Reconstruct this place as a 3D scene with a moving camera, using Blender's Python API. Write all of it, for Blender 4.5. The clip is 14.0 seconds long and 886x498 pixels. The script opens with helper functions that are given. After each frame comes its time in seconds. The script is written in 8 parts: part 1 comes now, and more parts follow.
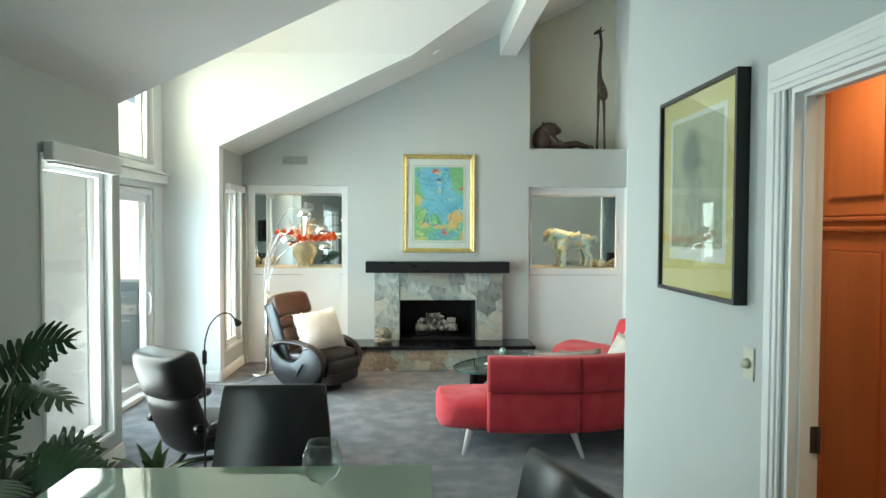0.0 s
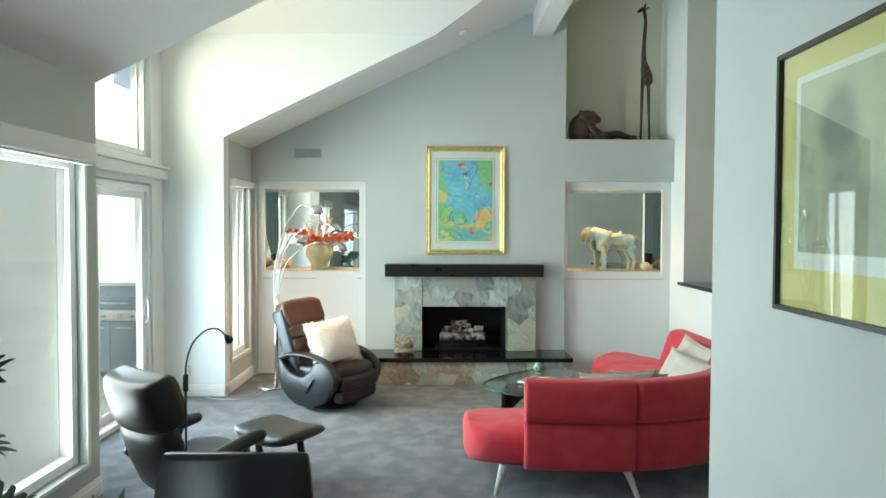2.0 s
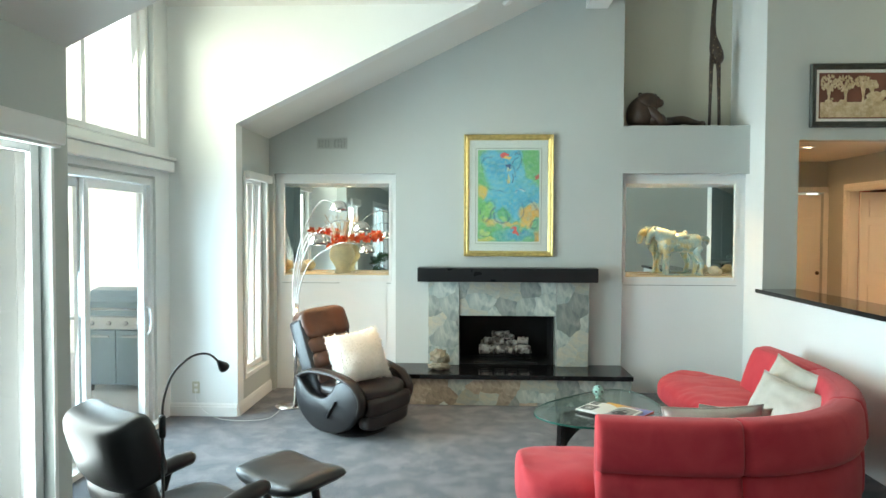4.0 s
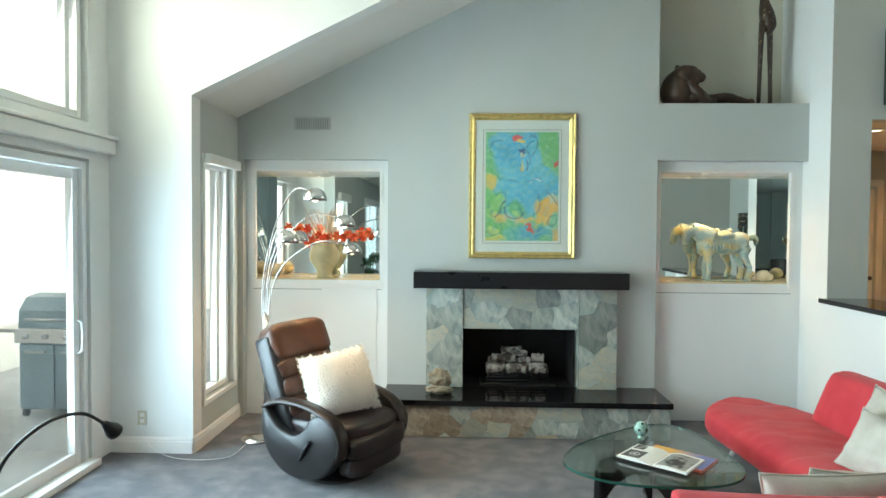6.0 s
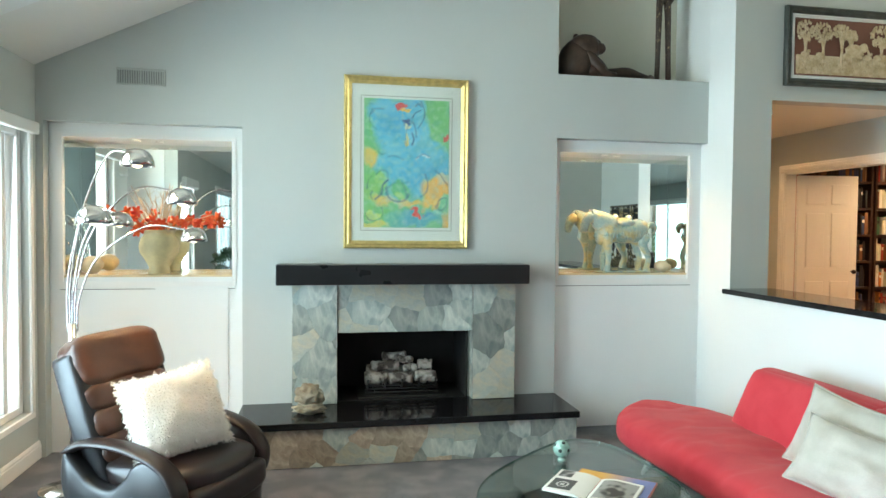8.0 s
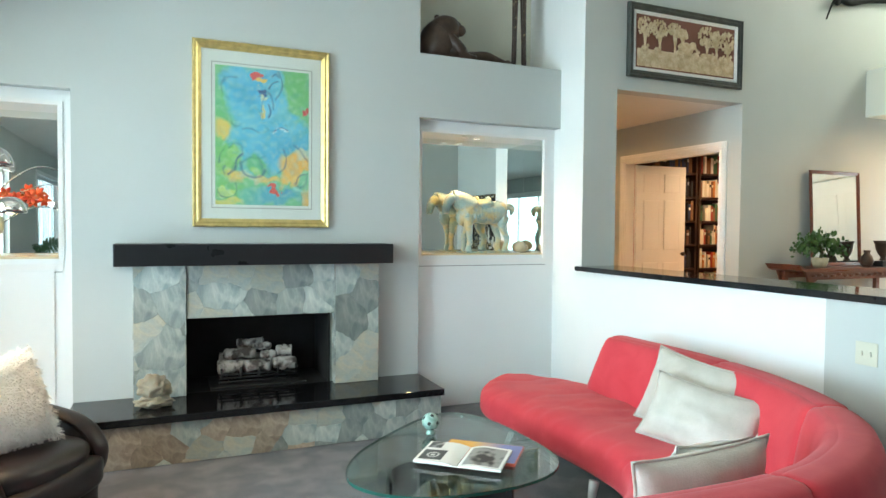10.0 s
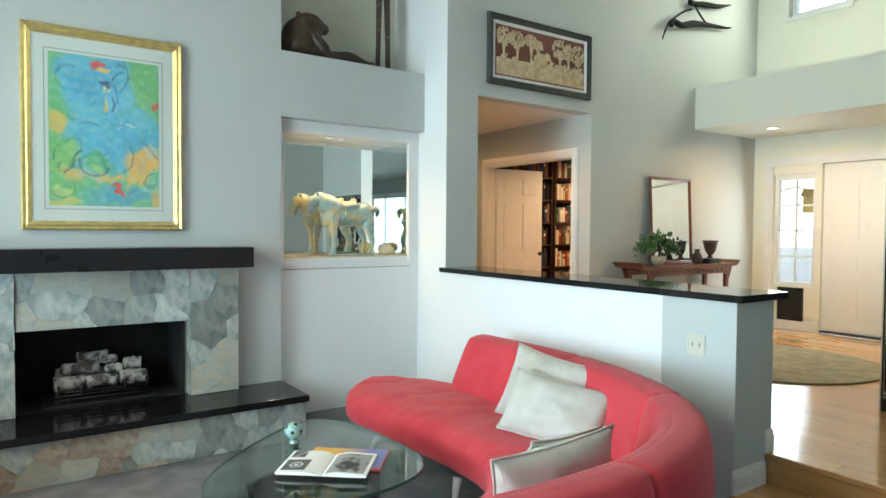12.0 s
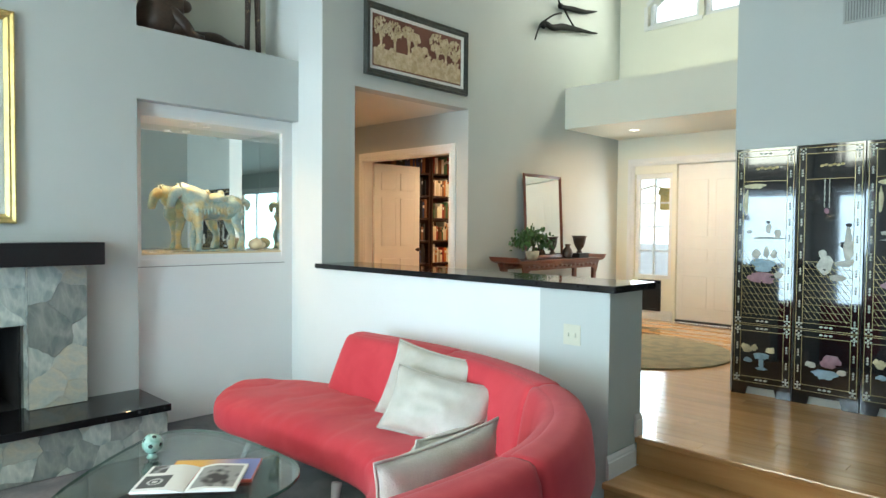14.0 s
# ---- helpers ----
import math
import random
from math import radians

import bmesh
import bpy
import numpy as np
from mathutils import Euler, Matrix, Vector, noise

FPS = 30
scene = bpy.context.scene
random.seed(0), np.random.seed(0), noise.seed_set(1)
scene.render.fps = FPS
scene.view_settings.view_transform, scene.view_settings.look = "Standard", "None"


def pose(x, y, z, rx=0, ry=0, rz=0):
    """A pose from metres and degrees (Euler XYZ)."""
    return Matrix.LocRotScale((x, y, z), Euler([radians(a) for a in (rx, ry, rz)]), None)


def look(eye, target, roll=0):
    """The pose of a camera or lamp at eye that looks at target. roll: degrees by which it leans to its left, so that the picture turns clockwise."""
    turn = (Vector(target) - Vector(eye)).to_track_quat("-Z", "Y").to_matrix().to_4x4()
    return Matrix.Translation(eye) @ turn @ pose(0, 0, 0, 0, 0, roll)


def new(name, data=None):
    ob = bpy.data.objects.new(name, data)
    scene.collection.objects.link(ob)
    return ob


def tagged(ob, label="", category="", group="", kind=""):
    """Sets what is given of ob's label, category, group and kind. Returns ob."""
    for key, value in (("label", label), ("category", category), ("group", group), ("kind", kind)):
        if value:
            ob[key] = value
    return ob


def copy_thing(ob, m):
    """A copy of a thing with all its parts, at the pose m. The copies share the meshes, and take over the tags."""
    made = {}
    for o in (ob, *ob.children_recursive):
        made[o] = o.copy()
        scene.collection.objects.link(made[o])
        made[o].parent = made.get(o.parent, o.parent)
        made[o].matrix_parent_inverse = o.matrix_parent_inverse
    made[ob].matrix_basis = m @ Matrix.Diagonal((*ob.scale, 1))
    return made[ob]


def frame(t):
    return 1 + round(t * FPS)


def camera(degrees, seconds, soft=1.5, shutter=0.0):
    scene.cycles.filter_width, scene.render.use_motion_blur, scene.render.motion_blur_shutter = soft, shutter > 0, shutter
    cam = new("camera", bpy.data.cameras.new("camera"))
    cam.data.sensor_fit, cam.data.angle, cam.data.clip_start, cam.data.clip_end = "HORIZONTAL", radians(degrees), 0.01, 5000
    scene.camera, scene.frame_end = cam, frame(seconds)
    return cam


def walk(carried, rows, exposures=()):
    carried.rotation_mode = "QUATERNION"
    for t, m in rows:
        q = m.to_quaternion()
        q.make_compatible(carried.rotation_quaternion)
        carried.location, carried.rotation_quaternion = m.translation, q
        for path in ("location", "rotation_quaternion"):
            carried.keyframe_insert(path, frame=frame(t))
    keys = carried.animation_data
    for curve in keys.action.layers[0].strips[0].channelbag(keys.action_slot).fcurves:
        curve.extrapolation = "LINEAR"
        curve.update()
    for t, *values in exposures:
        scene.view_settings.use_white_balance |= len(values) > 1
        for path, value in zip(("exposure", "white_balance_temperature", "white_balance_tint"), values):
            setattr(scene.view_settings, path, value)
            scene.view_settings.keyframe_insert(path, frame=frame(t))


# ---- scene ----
cam = camera(69.0, 14.0)
METRES, EYE, TILT, LEAN, TURN = 4.3, 1.9, 0.0, 0.0, -2.4
ROWS = [
    (0.0, 0.0, 0.0, 0.0, 0.01, -1.79, -0.22),
    (0.5, 0.0042, 0.0462, 0.0036, 0.39, -1.79, -0.2),
    (1.0, 0.0057, 0.094, 0.005, 0.87, -1.79, -0.18),
    (1.5, 0.0009, 0.1442, 0.0028, 1.45, -1.82, -0.2),
    (2.0, -0.0077, 0.1922, -0.0005, 2.17, -1.84, -0.19),
    (2.5, -0.0166, 0.2403, -0.0005, 2.99, -1.84, -0.18),
    (3.0, -0.0267, 0.2945, -0.0011, 3.91, -1.83, -0.17),
    (3.5, -0.0346, 0.3494, -0.0024, 4.83, -1.84, -0.2),
    (6.0, -0.0773, 0.6755, -0.0135, 4.42, -1.77, -0.39),
    (6.5, -0.0865, 0.7464, -0.0157, 1.6, -1.81, -0.44),
    (7.0, -0.0967, 0.8158, -0.0169, -1.6, -1.81, -0.46),
    (9.5, -0.1224, 0.9285, -0.0757, -17.66, -1.83, -0.53),
    (10.0, -0.1213, 0.9284, -0.0762, -20.75, -1.84, -0.52),
    (10.5, -0.1195, 0.9285, -0.0754, -23.82, -1.83, -0.52),
    (11.0, -0.1175, 0.928, -0.0749, -26.78, -1.77, -0.5),
    (11.5, -0.1167, 0.9268, -0.0728, -29.64, -1.76, -0.47),
    (12.0, -0.1165, 0.9275, -0.071, -32.47, -1.78, -0.44),
    (12.5, -0.117, 0.9296, -0.0723, -35.27, -1.82, -0.47),
    (13.0, -0.1148, 0.9349, -0.0735, -38.08, -1.84, -0.47),
    (13.5, -0.1099, 0.9433, -0.0759, -40.8, -1.82, -0.52),
    (14.0, -0.1017, 0.9544, -0.0786, -43.46, -1.85, -0.5),
]
walk(cam, [(t, pose(0, 0, EYE, TILT, LEAN, TURN) @ pose(METRES * x, METRES * y, METRES * z, 90 + pitch, roll, yaw)) for t, x, y, z, yaw, pitch, roll in ROWS],
     exposures=[(0.0, 0.12, 6650, 0), (3.5, 0.12, 6500, -1), (6.5, 0.0, 6350, -1), (9.4, 0.42, 6200, 1), (10.5, 0.22, 6120, 1), (14.0, 0.14, 6100, 1)])

# ---- world, sun and window light ----
world = bpy.data.worlds.new("world")
scene.world = world
world.use_nodes = True
wn, wl = world.node_tree.nodes, world.node_tree.links
sky = wn.new("ShaderNodeTexSky")
sky.sky_type, sky.sun_disc = "NISHITA", False
sky.dust_density, sky.ozone_density = 2.5, 0.6
SUN_DIR = Vector((0.95, -0.45, 1.0)).normalized()
sky.sun_elevation = math.asin(SUN_DIR.z)
sky.sun_rotation = math.atan2(SUN_DIR.x, SUN_DIR.y)
wl.new(sky.outputs[0], wn["Background"].inputs[0])
wn["Background"].inputs[1].default_value = 0.15
sun = new("sun", bpy.data.lights.new("sun", "SUN"))
sun.data.energy, sun.data.angle, sun.data.color = 5.0, radians(0.6), (1.0, 0.95, 0.87)
sun.rotation_euler = SUN_DIR.to_track_quat("Z", "Y").to_euler()


def window_light(name, eye, target, width, height, watts, color=(0.86, 0.95, 1.0), spread=180):
    """Sky light standing in a window's opening."""
    lamp = new(name, bpy.data.lights.new(name, "AREA"))
    lamp.data.shape, lamp.data.size, lamp.data.size_y = "RECTANGLE", width, height
    lamp.data.energy, lamp.data.color, lamp.data.spread = watts, color, radians(spread)
    lamp.matrix_world = look(eye, target)
    return lamp


window_light("sky_light_sliding_door", (-3.2, 6.75, 1.25), (0, 6.75, 1.1), 1.9, 2.1, 150, color=(0.64, 0.83, 1.0), spread=130)
window_light("sky_light_transom", (-3.2, 6.75, 3.35), (0, 6.75, 2.6), 1.9, 1.1, 66, color=(0.98, 0.98, 0.84), spread=140)
window_light("sky_light_side_window", (-2.52, 4.75, 1.35), (0, 4.75, 1.3), 0.8, 1.9, 42)
window_light("sky_light_bay_window", (-2.52, 8.61, 1.4), (0, 8.61, 1.3), 0.6, 1.9, 12)
window_light("sky_light_dining_window", (-2.55, 0.6, 1.5), (0, 0.6, 1.5), 2.4, 2.0, 58, color=(0.66, 0.87, 1.0))
window_light("sky_light_clerestory", (7.95, 7.4, 4.75), (5, 7.2, 4.0), 1.4, 0.7, 55, color=(1.0, 0.96, 0.80))
window_light("sky_light_entry", (7.95, 8.24, 1.65), (5, 8.0, 1.4), 0.4, 1.3, 10)


def down_light(name, x, y, z, watts, radius=0.05, color=(1.0, 0.60, 0.32), spread=150):
    lamp = new(name, bpy.data.lights.new(name, "AREA"))
    lamp.data.shape, lamp.data.size, lamp.data.energy, lamp.data.color = "DISK", radius * 2, watts, color
    lamp.data.spread = radians(spread)
    lamp.location = (x, y, z)
    return lamp


down_light("hall_down_light", 4.0, 9.2, 2.80, 11, color=(1.0, 0.52, 0.22))
down_light("hall_down_light_far", 4.2, 10.2, 2.80, 6, color=(1.0, 0.52, 0.22))
down_light("soffit_down_light", 6.95, 7.65, 2.80, 25, color=(1.0, 0.62, 0.32), spread=170)
down_light("soffit_down_light_far", 7.3, 6.6, 2.80, 9, color=(1.0, 0.86, 0.70))
down_light("niche_down_light", -1.75, 9.38, 2.395, 11, 0.03)
down_light("niche_down_light_east", 2.15, 9.38, 2.395, 10, 0.03)
down_light("library_light", 6.3, 9.8, 2.75, 30)
down_light("kitchen_light", 1.64, 2.6, 2.75, 6.5, 0.1, color=(1.0, 0.84, 0.64))
down_light("kitchen_light_south", 1.75, 1.3, 2.75, 8, 0.1, color=(1.0, 0.78, 0.50))

ARC_HEADS = [(-1.27, 7.42, 2.07), (-1.41, 7.22, 1.775), (-1.60, 8.25, 1.765), (-1.12, 7.72, 1.89), (-1.15, 8.22, 1.67)]
for x, y, z in ARC_HEADS:
    down_light("arc_lamp_light", x, y, z - 0.052, 2.6, 0.03, color=(1.0, 0.58, 0.28))

# ---- materials ----
def material(name, color, rough=0.6, metal=0.0, var=0.06, scale=3.0, fine=60.0, bump=0.15, bump_dist=0.002,
             color2=None, trans=0.0, ior=1.45, coat=0.0, sheen=0.0, stretch=(1, 1, 1), rand=0.0, gloss_var=0.08, mixed=None, spec=None, warp=0.0, ridge=0.0):
    """A surface with variation at two scales. color2: a second colour that patches of it take; mixed: how sharply (low, high)."""
    m = bpy.data.materials.new(name)
    m.use_nodes = True
    n, l = m.node_tree.nodes, m.node_tree.links
    b = n["Principled BSDF"]
    b.inputs["Metallic"].default_value = metal
    b.inputs["IOR"].default_value = ior
    b.inputs["Transmission Weight"].default_value = trans
    b.inputs["Coat Weight"].default_value = coat
    b.inputs["Sheen Weight"].default_value = sheen
    if spec is not None:
        b.inputs["Specular IOR Level"].default_value = spec
    geo = n.new("ShaderNodeTexCoord")
    mp = n.new("ShaderNodeMapping")
    mp.inputs["Scale"].default_value = stretch
    l.new(geo.outputs["Object"], mp.inputs["Vector"])
    big, small = n.new("ShaderNodeTexNoise"), n.new("ShaderNodeTexNoise")
    for tex, s, d in ((big, scale, 4), (small, fine, 3)):
        tex.inputs["Scale"].default_value, tex.inputs["Detail"].default_value = s, d
        l.new(mp.outputs[0], tex.inputs["Vector"])
    ramp = n.new("ShaderNodeMapRange")
    lo, hi = mixed or (0.35, 0.65)
    ramp.inputs["From Min"].default_value, ramp.inputs["From Max"].default_value = lo, hi
    l.new(big.outputs[0], ramp.inputs["Value"])
    mix = n.new("ShaderNodeMix")
    mix.data_type = "RGBA"
    c2 = color2 or tuple(c * (1 - 2 * var) for c in color)
    mix.inputs["A"].default_value = (*color, 1)
    mix.inputs["B"].default_value = (*c2, 1)
    l.new(ramp.outputs[0], mix.inputs["Factor"])
    hsv = n.new("ShaderNodeHueSaturation")
    l.new(mix.outputs["Result"], hsv.inputs["Color"])
    val = n.new("ShaderNodeMapRange")
    val.inputs["To Min"].default_value, val.inputs["To Max"].default_value = 1 - var, 1 + var
    l.new(small.outputs[0], val.inputs["Value"])
    if rand:
        info, mul, rr = n.new("ShaderNodeObjectInfo"), n.new("ShaderNodeMath"), n.new("ShaderNodeMapRange")
        rr.inputs["To Min"].default_value, rr.inputs["To Max"].default_value = 1 - rand, 1 + rand
        mul.operation = "MULTIPLY"
        l.new(info.outputs["Random"], rr.inputs["Value"])
        l.new(rr.outputs[0], mul.inputs[0])
        l.new(val.outputs[0], mul.inputs[1])
        l.new(mul.outputs[0], hsv.inputs["Value"])
    else:
        l.new(val.outputs[0], hsv.inputs["Value"])
    l.new(hsv.outputs[0], b.inputs["Base Color"])
    rg = n.new("ShaderNodeMapRange")
    rg.inputs["To Min"].default_value, rg.inputs["To Max"].default_value = max(rough - gloss_var, 0.01), min(rough + gloss_var, 1)
    l.new(big.outputs[0], rg.inputs["Value"])
    l.new(rg.outputs[0], b.inputs["Roughness"])
    big.inputs["Distortion"].default_value = small.inputs["Distortion"].default_value = warp
    if bump:
        bp = n.new("ShaderNodeBump")
        bp.inputs["Strength"].default_value, bp.inputs["Distance"].default_value = bump, bump_dist
        l.new(small.outputs[0], bp.inputs["Height"])
        if ridge:
            # cleft layers: a coarse relief under the fine one
            lay = n.new("ShaderNodeBump")
            lay.inputs["Strength"].default_value, lay.inputs["Distance"].default_value = 0.6, ridge
            l.new(big.outputs[0], lay.inputs["Height"])
            l.new(lay.outputs[0], bp.inputs["Normal"])
        l.new(bp.outputs[0], b.inputs["Normal"])
    return m


def plain(name, color, rough=0.4, metal=0.0, glow=0.0, trans=0.0, ior=1.45):
    m = bpy.data.materials.new(name)
    m.use_nodes = True
    b = m.node_tree.nodes["Principled BSDF"]
    b.inputs["Base Color"].default_value = (*color, 1)
    b.inputs["Roughness"].default_value, b.inputs["Metallic"].default_value = rough, metal
    b.inputs["Transmission Weight"].default_value, b.inputs["IOR"].default_value = trans, ior
    if glow:
        b.inputs["Emission Color"].default_value = (*color, 1)
        b.inputs["Emission Strength"].default_value = glow
    return m


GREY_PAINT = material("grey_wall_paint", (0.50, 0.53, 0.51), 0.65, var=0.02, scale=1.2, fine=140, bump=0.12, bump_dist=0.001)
# the grey wall paint, made paler and yellower for warm light up there
NICHE_LIT_PAINT = material("grey_wall_paint_warm_lit", (0.66, 0.65, 0.54), 0.65, var=0.02, scale=1.2, fine=140, bump=0.12, bump_dist=0.001)
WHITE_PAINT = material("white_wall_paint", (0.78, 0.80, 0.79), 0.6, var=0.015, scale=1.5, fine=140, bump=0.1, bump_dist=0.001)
CREAM_PAINT = material("cream_wall_paint", (0.80, 0.79, 0.68), 0.6, var=0.015, scale=1.5, fine=140, bump=0.1, bump_dist=0.001)
CEIL_PAINT = material("ceiling_paint", (0.74, 0.74, 0.71), 0.75, var=0.02, scale=1.0, fine=120, bump=0.12, bump_dist=0.001)
TRIM = material("trim_enamel", (0.8, 0.8, 0.78), 0.32, var=0.015, scale=4, fine=40, bump=0.04)
FRAME = material("window_vinyl", (0.78, 0.79, 0.79), 0.35, var=0.01, bump=0.02)
CARPET = material("grey_carpet", (0.115, 0.122, 0.140), 0.95, var=0.22, scale=5.0, fine=420, bump=0.7, bump_dist=0.006, color2=(0.185, 0.185, 0.195), sheen=0.15, mixed=(0.42, 0.62), spec=0.1)
OAK = material("oak_floor", (0.60, 0.355, 0.15), 0.17, var=0.08, scale=2.0, fine=26, bump=0.05, color2=(0.52, 0.29, 0.11), stretch=(0.7, 9, 9), rand=0.13, coat=0.4)
OAK_STEP = material("oak_step", (0.60, 0.345, 0.14), 0.2, var=0.08, scale=1.2, fine=20, bump=0.05, color2=(0.47, 0.25, 0.09), stretch=(9, 0.7, 9), coat=0.4)
BLACK_STONE = material("black_granite", (0.012, 0.012, 0.014), 0.07, var=0.3, scale=30, fine=300, bump=0.0, gloss_var=0.03)
STONE = material("quartzite", (0.45, 0.48, 0.43), 0.42, var=0.16, scale=5, fine=30, bump=0.35, bump_dist=0.006, color2=(0.235, 0.285, 0.275), rand=0.40, mixed=(0.38, 0.62), stretch=(1, 1, 0.55), warp=1.6, ridge=0.02)
STONE_PALE = material("quartzite_pale", (0.45, 0.43, 0.33), 0.45, var=0.16, scale=6, fine=30, bump=0.35, bump_dist=0.006, color2=(0.35, 0.385, 0.355), rand=0.2, mixed=(0.40, 0.60), stretch=(0.6, 1, 1), warp=1.6, ridge=0.02)
# the same stone with warm light spill put into its colour
STONE_WARM_LIT = material("quartzite_warm_lit", (0.44, 0.37, 0.28), 0.48, var=0.2, scale=6, fine=28, bump=0.4, bump_dist=0.006, color2=(0.29, 0.235, 0.18), rand=0.25, mixed=(0.40, 0.60), warp=1.6, ridge=0.02)
MORTAR = material("stone_mortar", (0.24, 0.26, 0.24), 0.9, var=0.15, bump=0.5)
SOOT = material("firebox_black", (0.012, 0.012, 0.012), 0.7, var=0.3, bump=0.4)
LEATHER = material("black_leather", (0.018, 0.017, 0.018), 0.33, var=0.15, scale=5, fine=180, bump=0.35, bump_dist=0.002)
# brown leather, reddened and brightened for the warm light on it
LEATHER_WARM_LIT = material("brown_leather_warm_lit", (0.075, 0.030, 0.016), 0.36, var=0.2, scale=5, fine=160, bump=0.4, bump_dist=0.002)
BLACK_PLASTIC = material("black_lacquer", (0.012, 0.012, 0.013), 0.3, var=0.1, bump=0.05)
CHROME = material("chrome", (0.72, 0.71, 0.69), 0.12, 1.0, var=0.02, bump=0.0, gloss_var=0.05)
STEEL = material("brushed_steel", (0.5, 0.5, 0.5), 0.3, 1.0, var=0.04, bump=0.03)
RED_SUEDE = material("red_microsuede", (0.50, 0.028, 0.045), 0.85, var=0.07, scale=4.5, fine=200, bump=0.25, bump_dist=0.002, color2=(0.56, 0.048, 0.062), sheen=0.12, warp=0.8, ridge=0.006)
SATIN = material("silver_satin", (0.44, 0.42, 0.36), 0.36, var=0.08, scale=7, fine=160, bump=0.5, bump_dist=0.004, color2=(0.54, 0.52, 0.46), sheen=0.2)
FUR = material("white_sheepskin", (0.97, 0.93, 0.86), 0.95, var=0.02, scale=9, fine=90, bump=0.9, bump_dist=0.012, sheen=0.4)
MIRROR = plain("mirror_silver", (0.86, 0.9, 0.87), 0.015, 1.0)
CHERRY = material("cherry_cabinet", (0.58, 0.17, 0.055), 0.36, var=0.05, scale=1.2, fine=22, bump=0.03, stretch=(6, 6, 0.5), color2=(0.50, 0.14, 0.045), coat=0.15)
GOLD = material("gilt_frame", (0.66, 0.52, 0.20), 0.38, 0.5, var=0.12, scale=20, fine=160, bump=0.4)
DARK_BRONZE = material("dark_bronze", (0.085, 0.055, 0.04), 0.30, 0.15, var=0.25, scale=9, fine=60, bump=0.3)
STUCCO = material("cream_stucco", (0.86, 0.83, 0.73), 0.9, var=0.05, scale=2, fine=60, bump=0.5, bump_dist=0.004)
CONCRETE = material("patio_concrete", (0.58, 0.57, 0.54), 0.85, var=0.08, scale=2, fine=40, bump=0.3)
GRASS = material("lawn", (0.06, 0.12, 0.03), 0.95, var=0.3, scale=2, fine=80, bump=0.6)


def glass(name, tint=(1, 1, 1), rough=0.0, shine=0.03):
    """A thin pane: mostly clear, with the mirror's share by Fresnel."""
    m = bpy.data.materials.new(name)
    m.use_nodes = True
    n, l = m.node_tree.nodes, m.node_tree.links
    n.remove(n["Principled BSDF"])
    t, g, f, x = n.new("ShaderNodeBsdfTransparent"), n.new("ShaderNodeBsdfGlossy"), n.new("ShaderNodeLayerWeight"), n.new("ShaderNodeMixShader")
    t.inputs[0].default_value = (*tint, 1)
    g.inputs["Roughness"].default_value = rough
    f.inputs["Blend"].default_value = 0.5
    p, q = n.new("ShaderNodeMath"), n.new("ShaderNodeMath")
    p.operation, q.operation = "POWER", "MULTIPLY_ADD"
    p.inputs[1].default_value = 4.0
    q.inputs[1].default_value, q.inputs[2].default_value = 0.85, shine
    l.new(f.outputs["Facing"], p.inputs[0])
    l.new(p.outputs[0], q.inputs[0])
    l.new(q.outputs[0], x.inputs[0])
    l.new(t.outputs[0], x.inputs[1])
    l.new(g.outputs[0], x.inputs[2])
    l.new(x.outputs[0], n["Material Output"].inputs[0])
    return m


PANE = glass("window_glass")
TABLE_GLASS = glass("table_glass", (0.86, 0.95, 0.91), shine=0.09)
CLEAR = glass("clear_glass", (0.96, 0.98, 0.97))

# ---- mesh helpers ----
def finish(name, bm, mat, parent=None, label="", smooth=False, kind="", flip=False):
    """Links a bmesh as one mesh object."""
    bmesh.ops.recalc_face_normals(bm, faces=bm.faces)
    me = bpy.data.meshes.new(name)
    if smooth:
        for f in bm.faces:
            f.smooth = True
    bm.to_mesh(me)
    bm.free()
    for m in mat if isinstance(mat, (list, tuple)) else [mat]:
        me.materials.append(m)
    ob = new(name, me)
    if parent:
        ob.parent = parent
    tagged(ob, label, kind=kind)
    return ob


def part(name, bm, mat, parent, label="", smooth=False, kind=""):
    return finish(name, bm, mat, parent, label, smooth, kind)


def thing(name, label, category, at=(0, 0, 0), rz=0.0, group=""):
    """An Empty at a thing's base."""
    ob = new(name)
    ob.empty_display_size = 0.05
    ob.matrix_basis = pose(*at, 0, 0, rz)
    return tagged(ob, label, category, group)


def box(bm, x0, x1, y0, y1, z0, z1, bevel=0.0, seg=2, m=None):
    """A box, with rounded edges where bevel is given."""
    vs = bmesh.ops.create_cube(bm, size=1)["verts"]
    for v in vs:
        v.co = Vector(((x0 + x1) / 2 + v.co.x * (x1 - x0), (y0 + y1) / 2 + v.co.y * (y1 - y0), (z0 + z1) / 2 + v.co.z * (z1 - z0)))
    if bevel:
        es = list({e for v in vs for e in v.link_edges})
        made = bmesh.ops.bevel(bm, geom=es, offset=bevel, segments=seg, profile=0.5, affect="EDGES")
        vs = list({v for f in made["faces"] for v in f.verts} | {v for v in vs if v.is_valid})
    if m is not None:
        bmesh.ops.transform(bm, matrix=m, verts=vs)
    return vs


def prism(bm, pts, axis, lo, hi):
    """A polygon in the two other axes, drawn out along axis from lo to hi."""
    def at(p, h):
        return {"x": (h, p[0], p[1]), "y": (p[0], h, p[1]), "z": (p[0], p[1], h)}[axis]
    a = [bm.verts.new(at(p, lo)) for p in pts]
    b = [bm.verts.new(at(p, hi)) for p in pts]
    bm.faces.new(a)
    bm.faces.new(b[::-1])
    for i in range(len(pts)):
        j = (i + 1) % len(pts)
        bm.faces.new((a[i], b[i], b[j], a[j]))
    return a + b


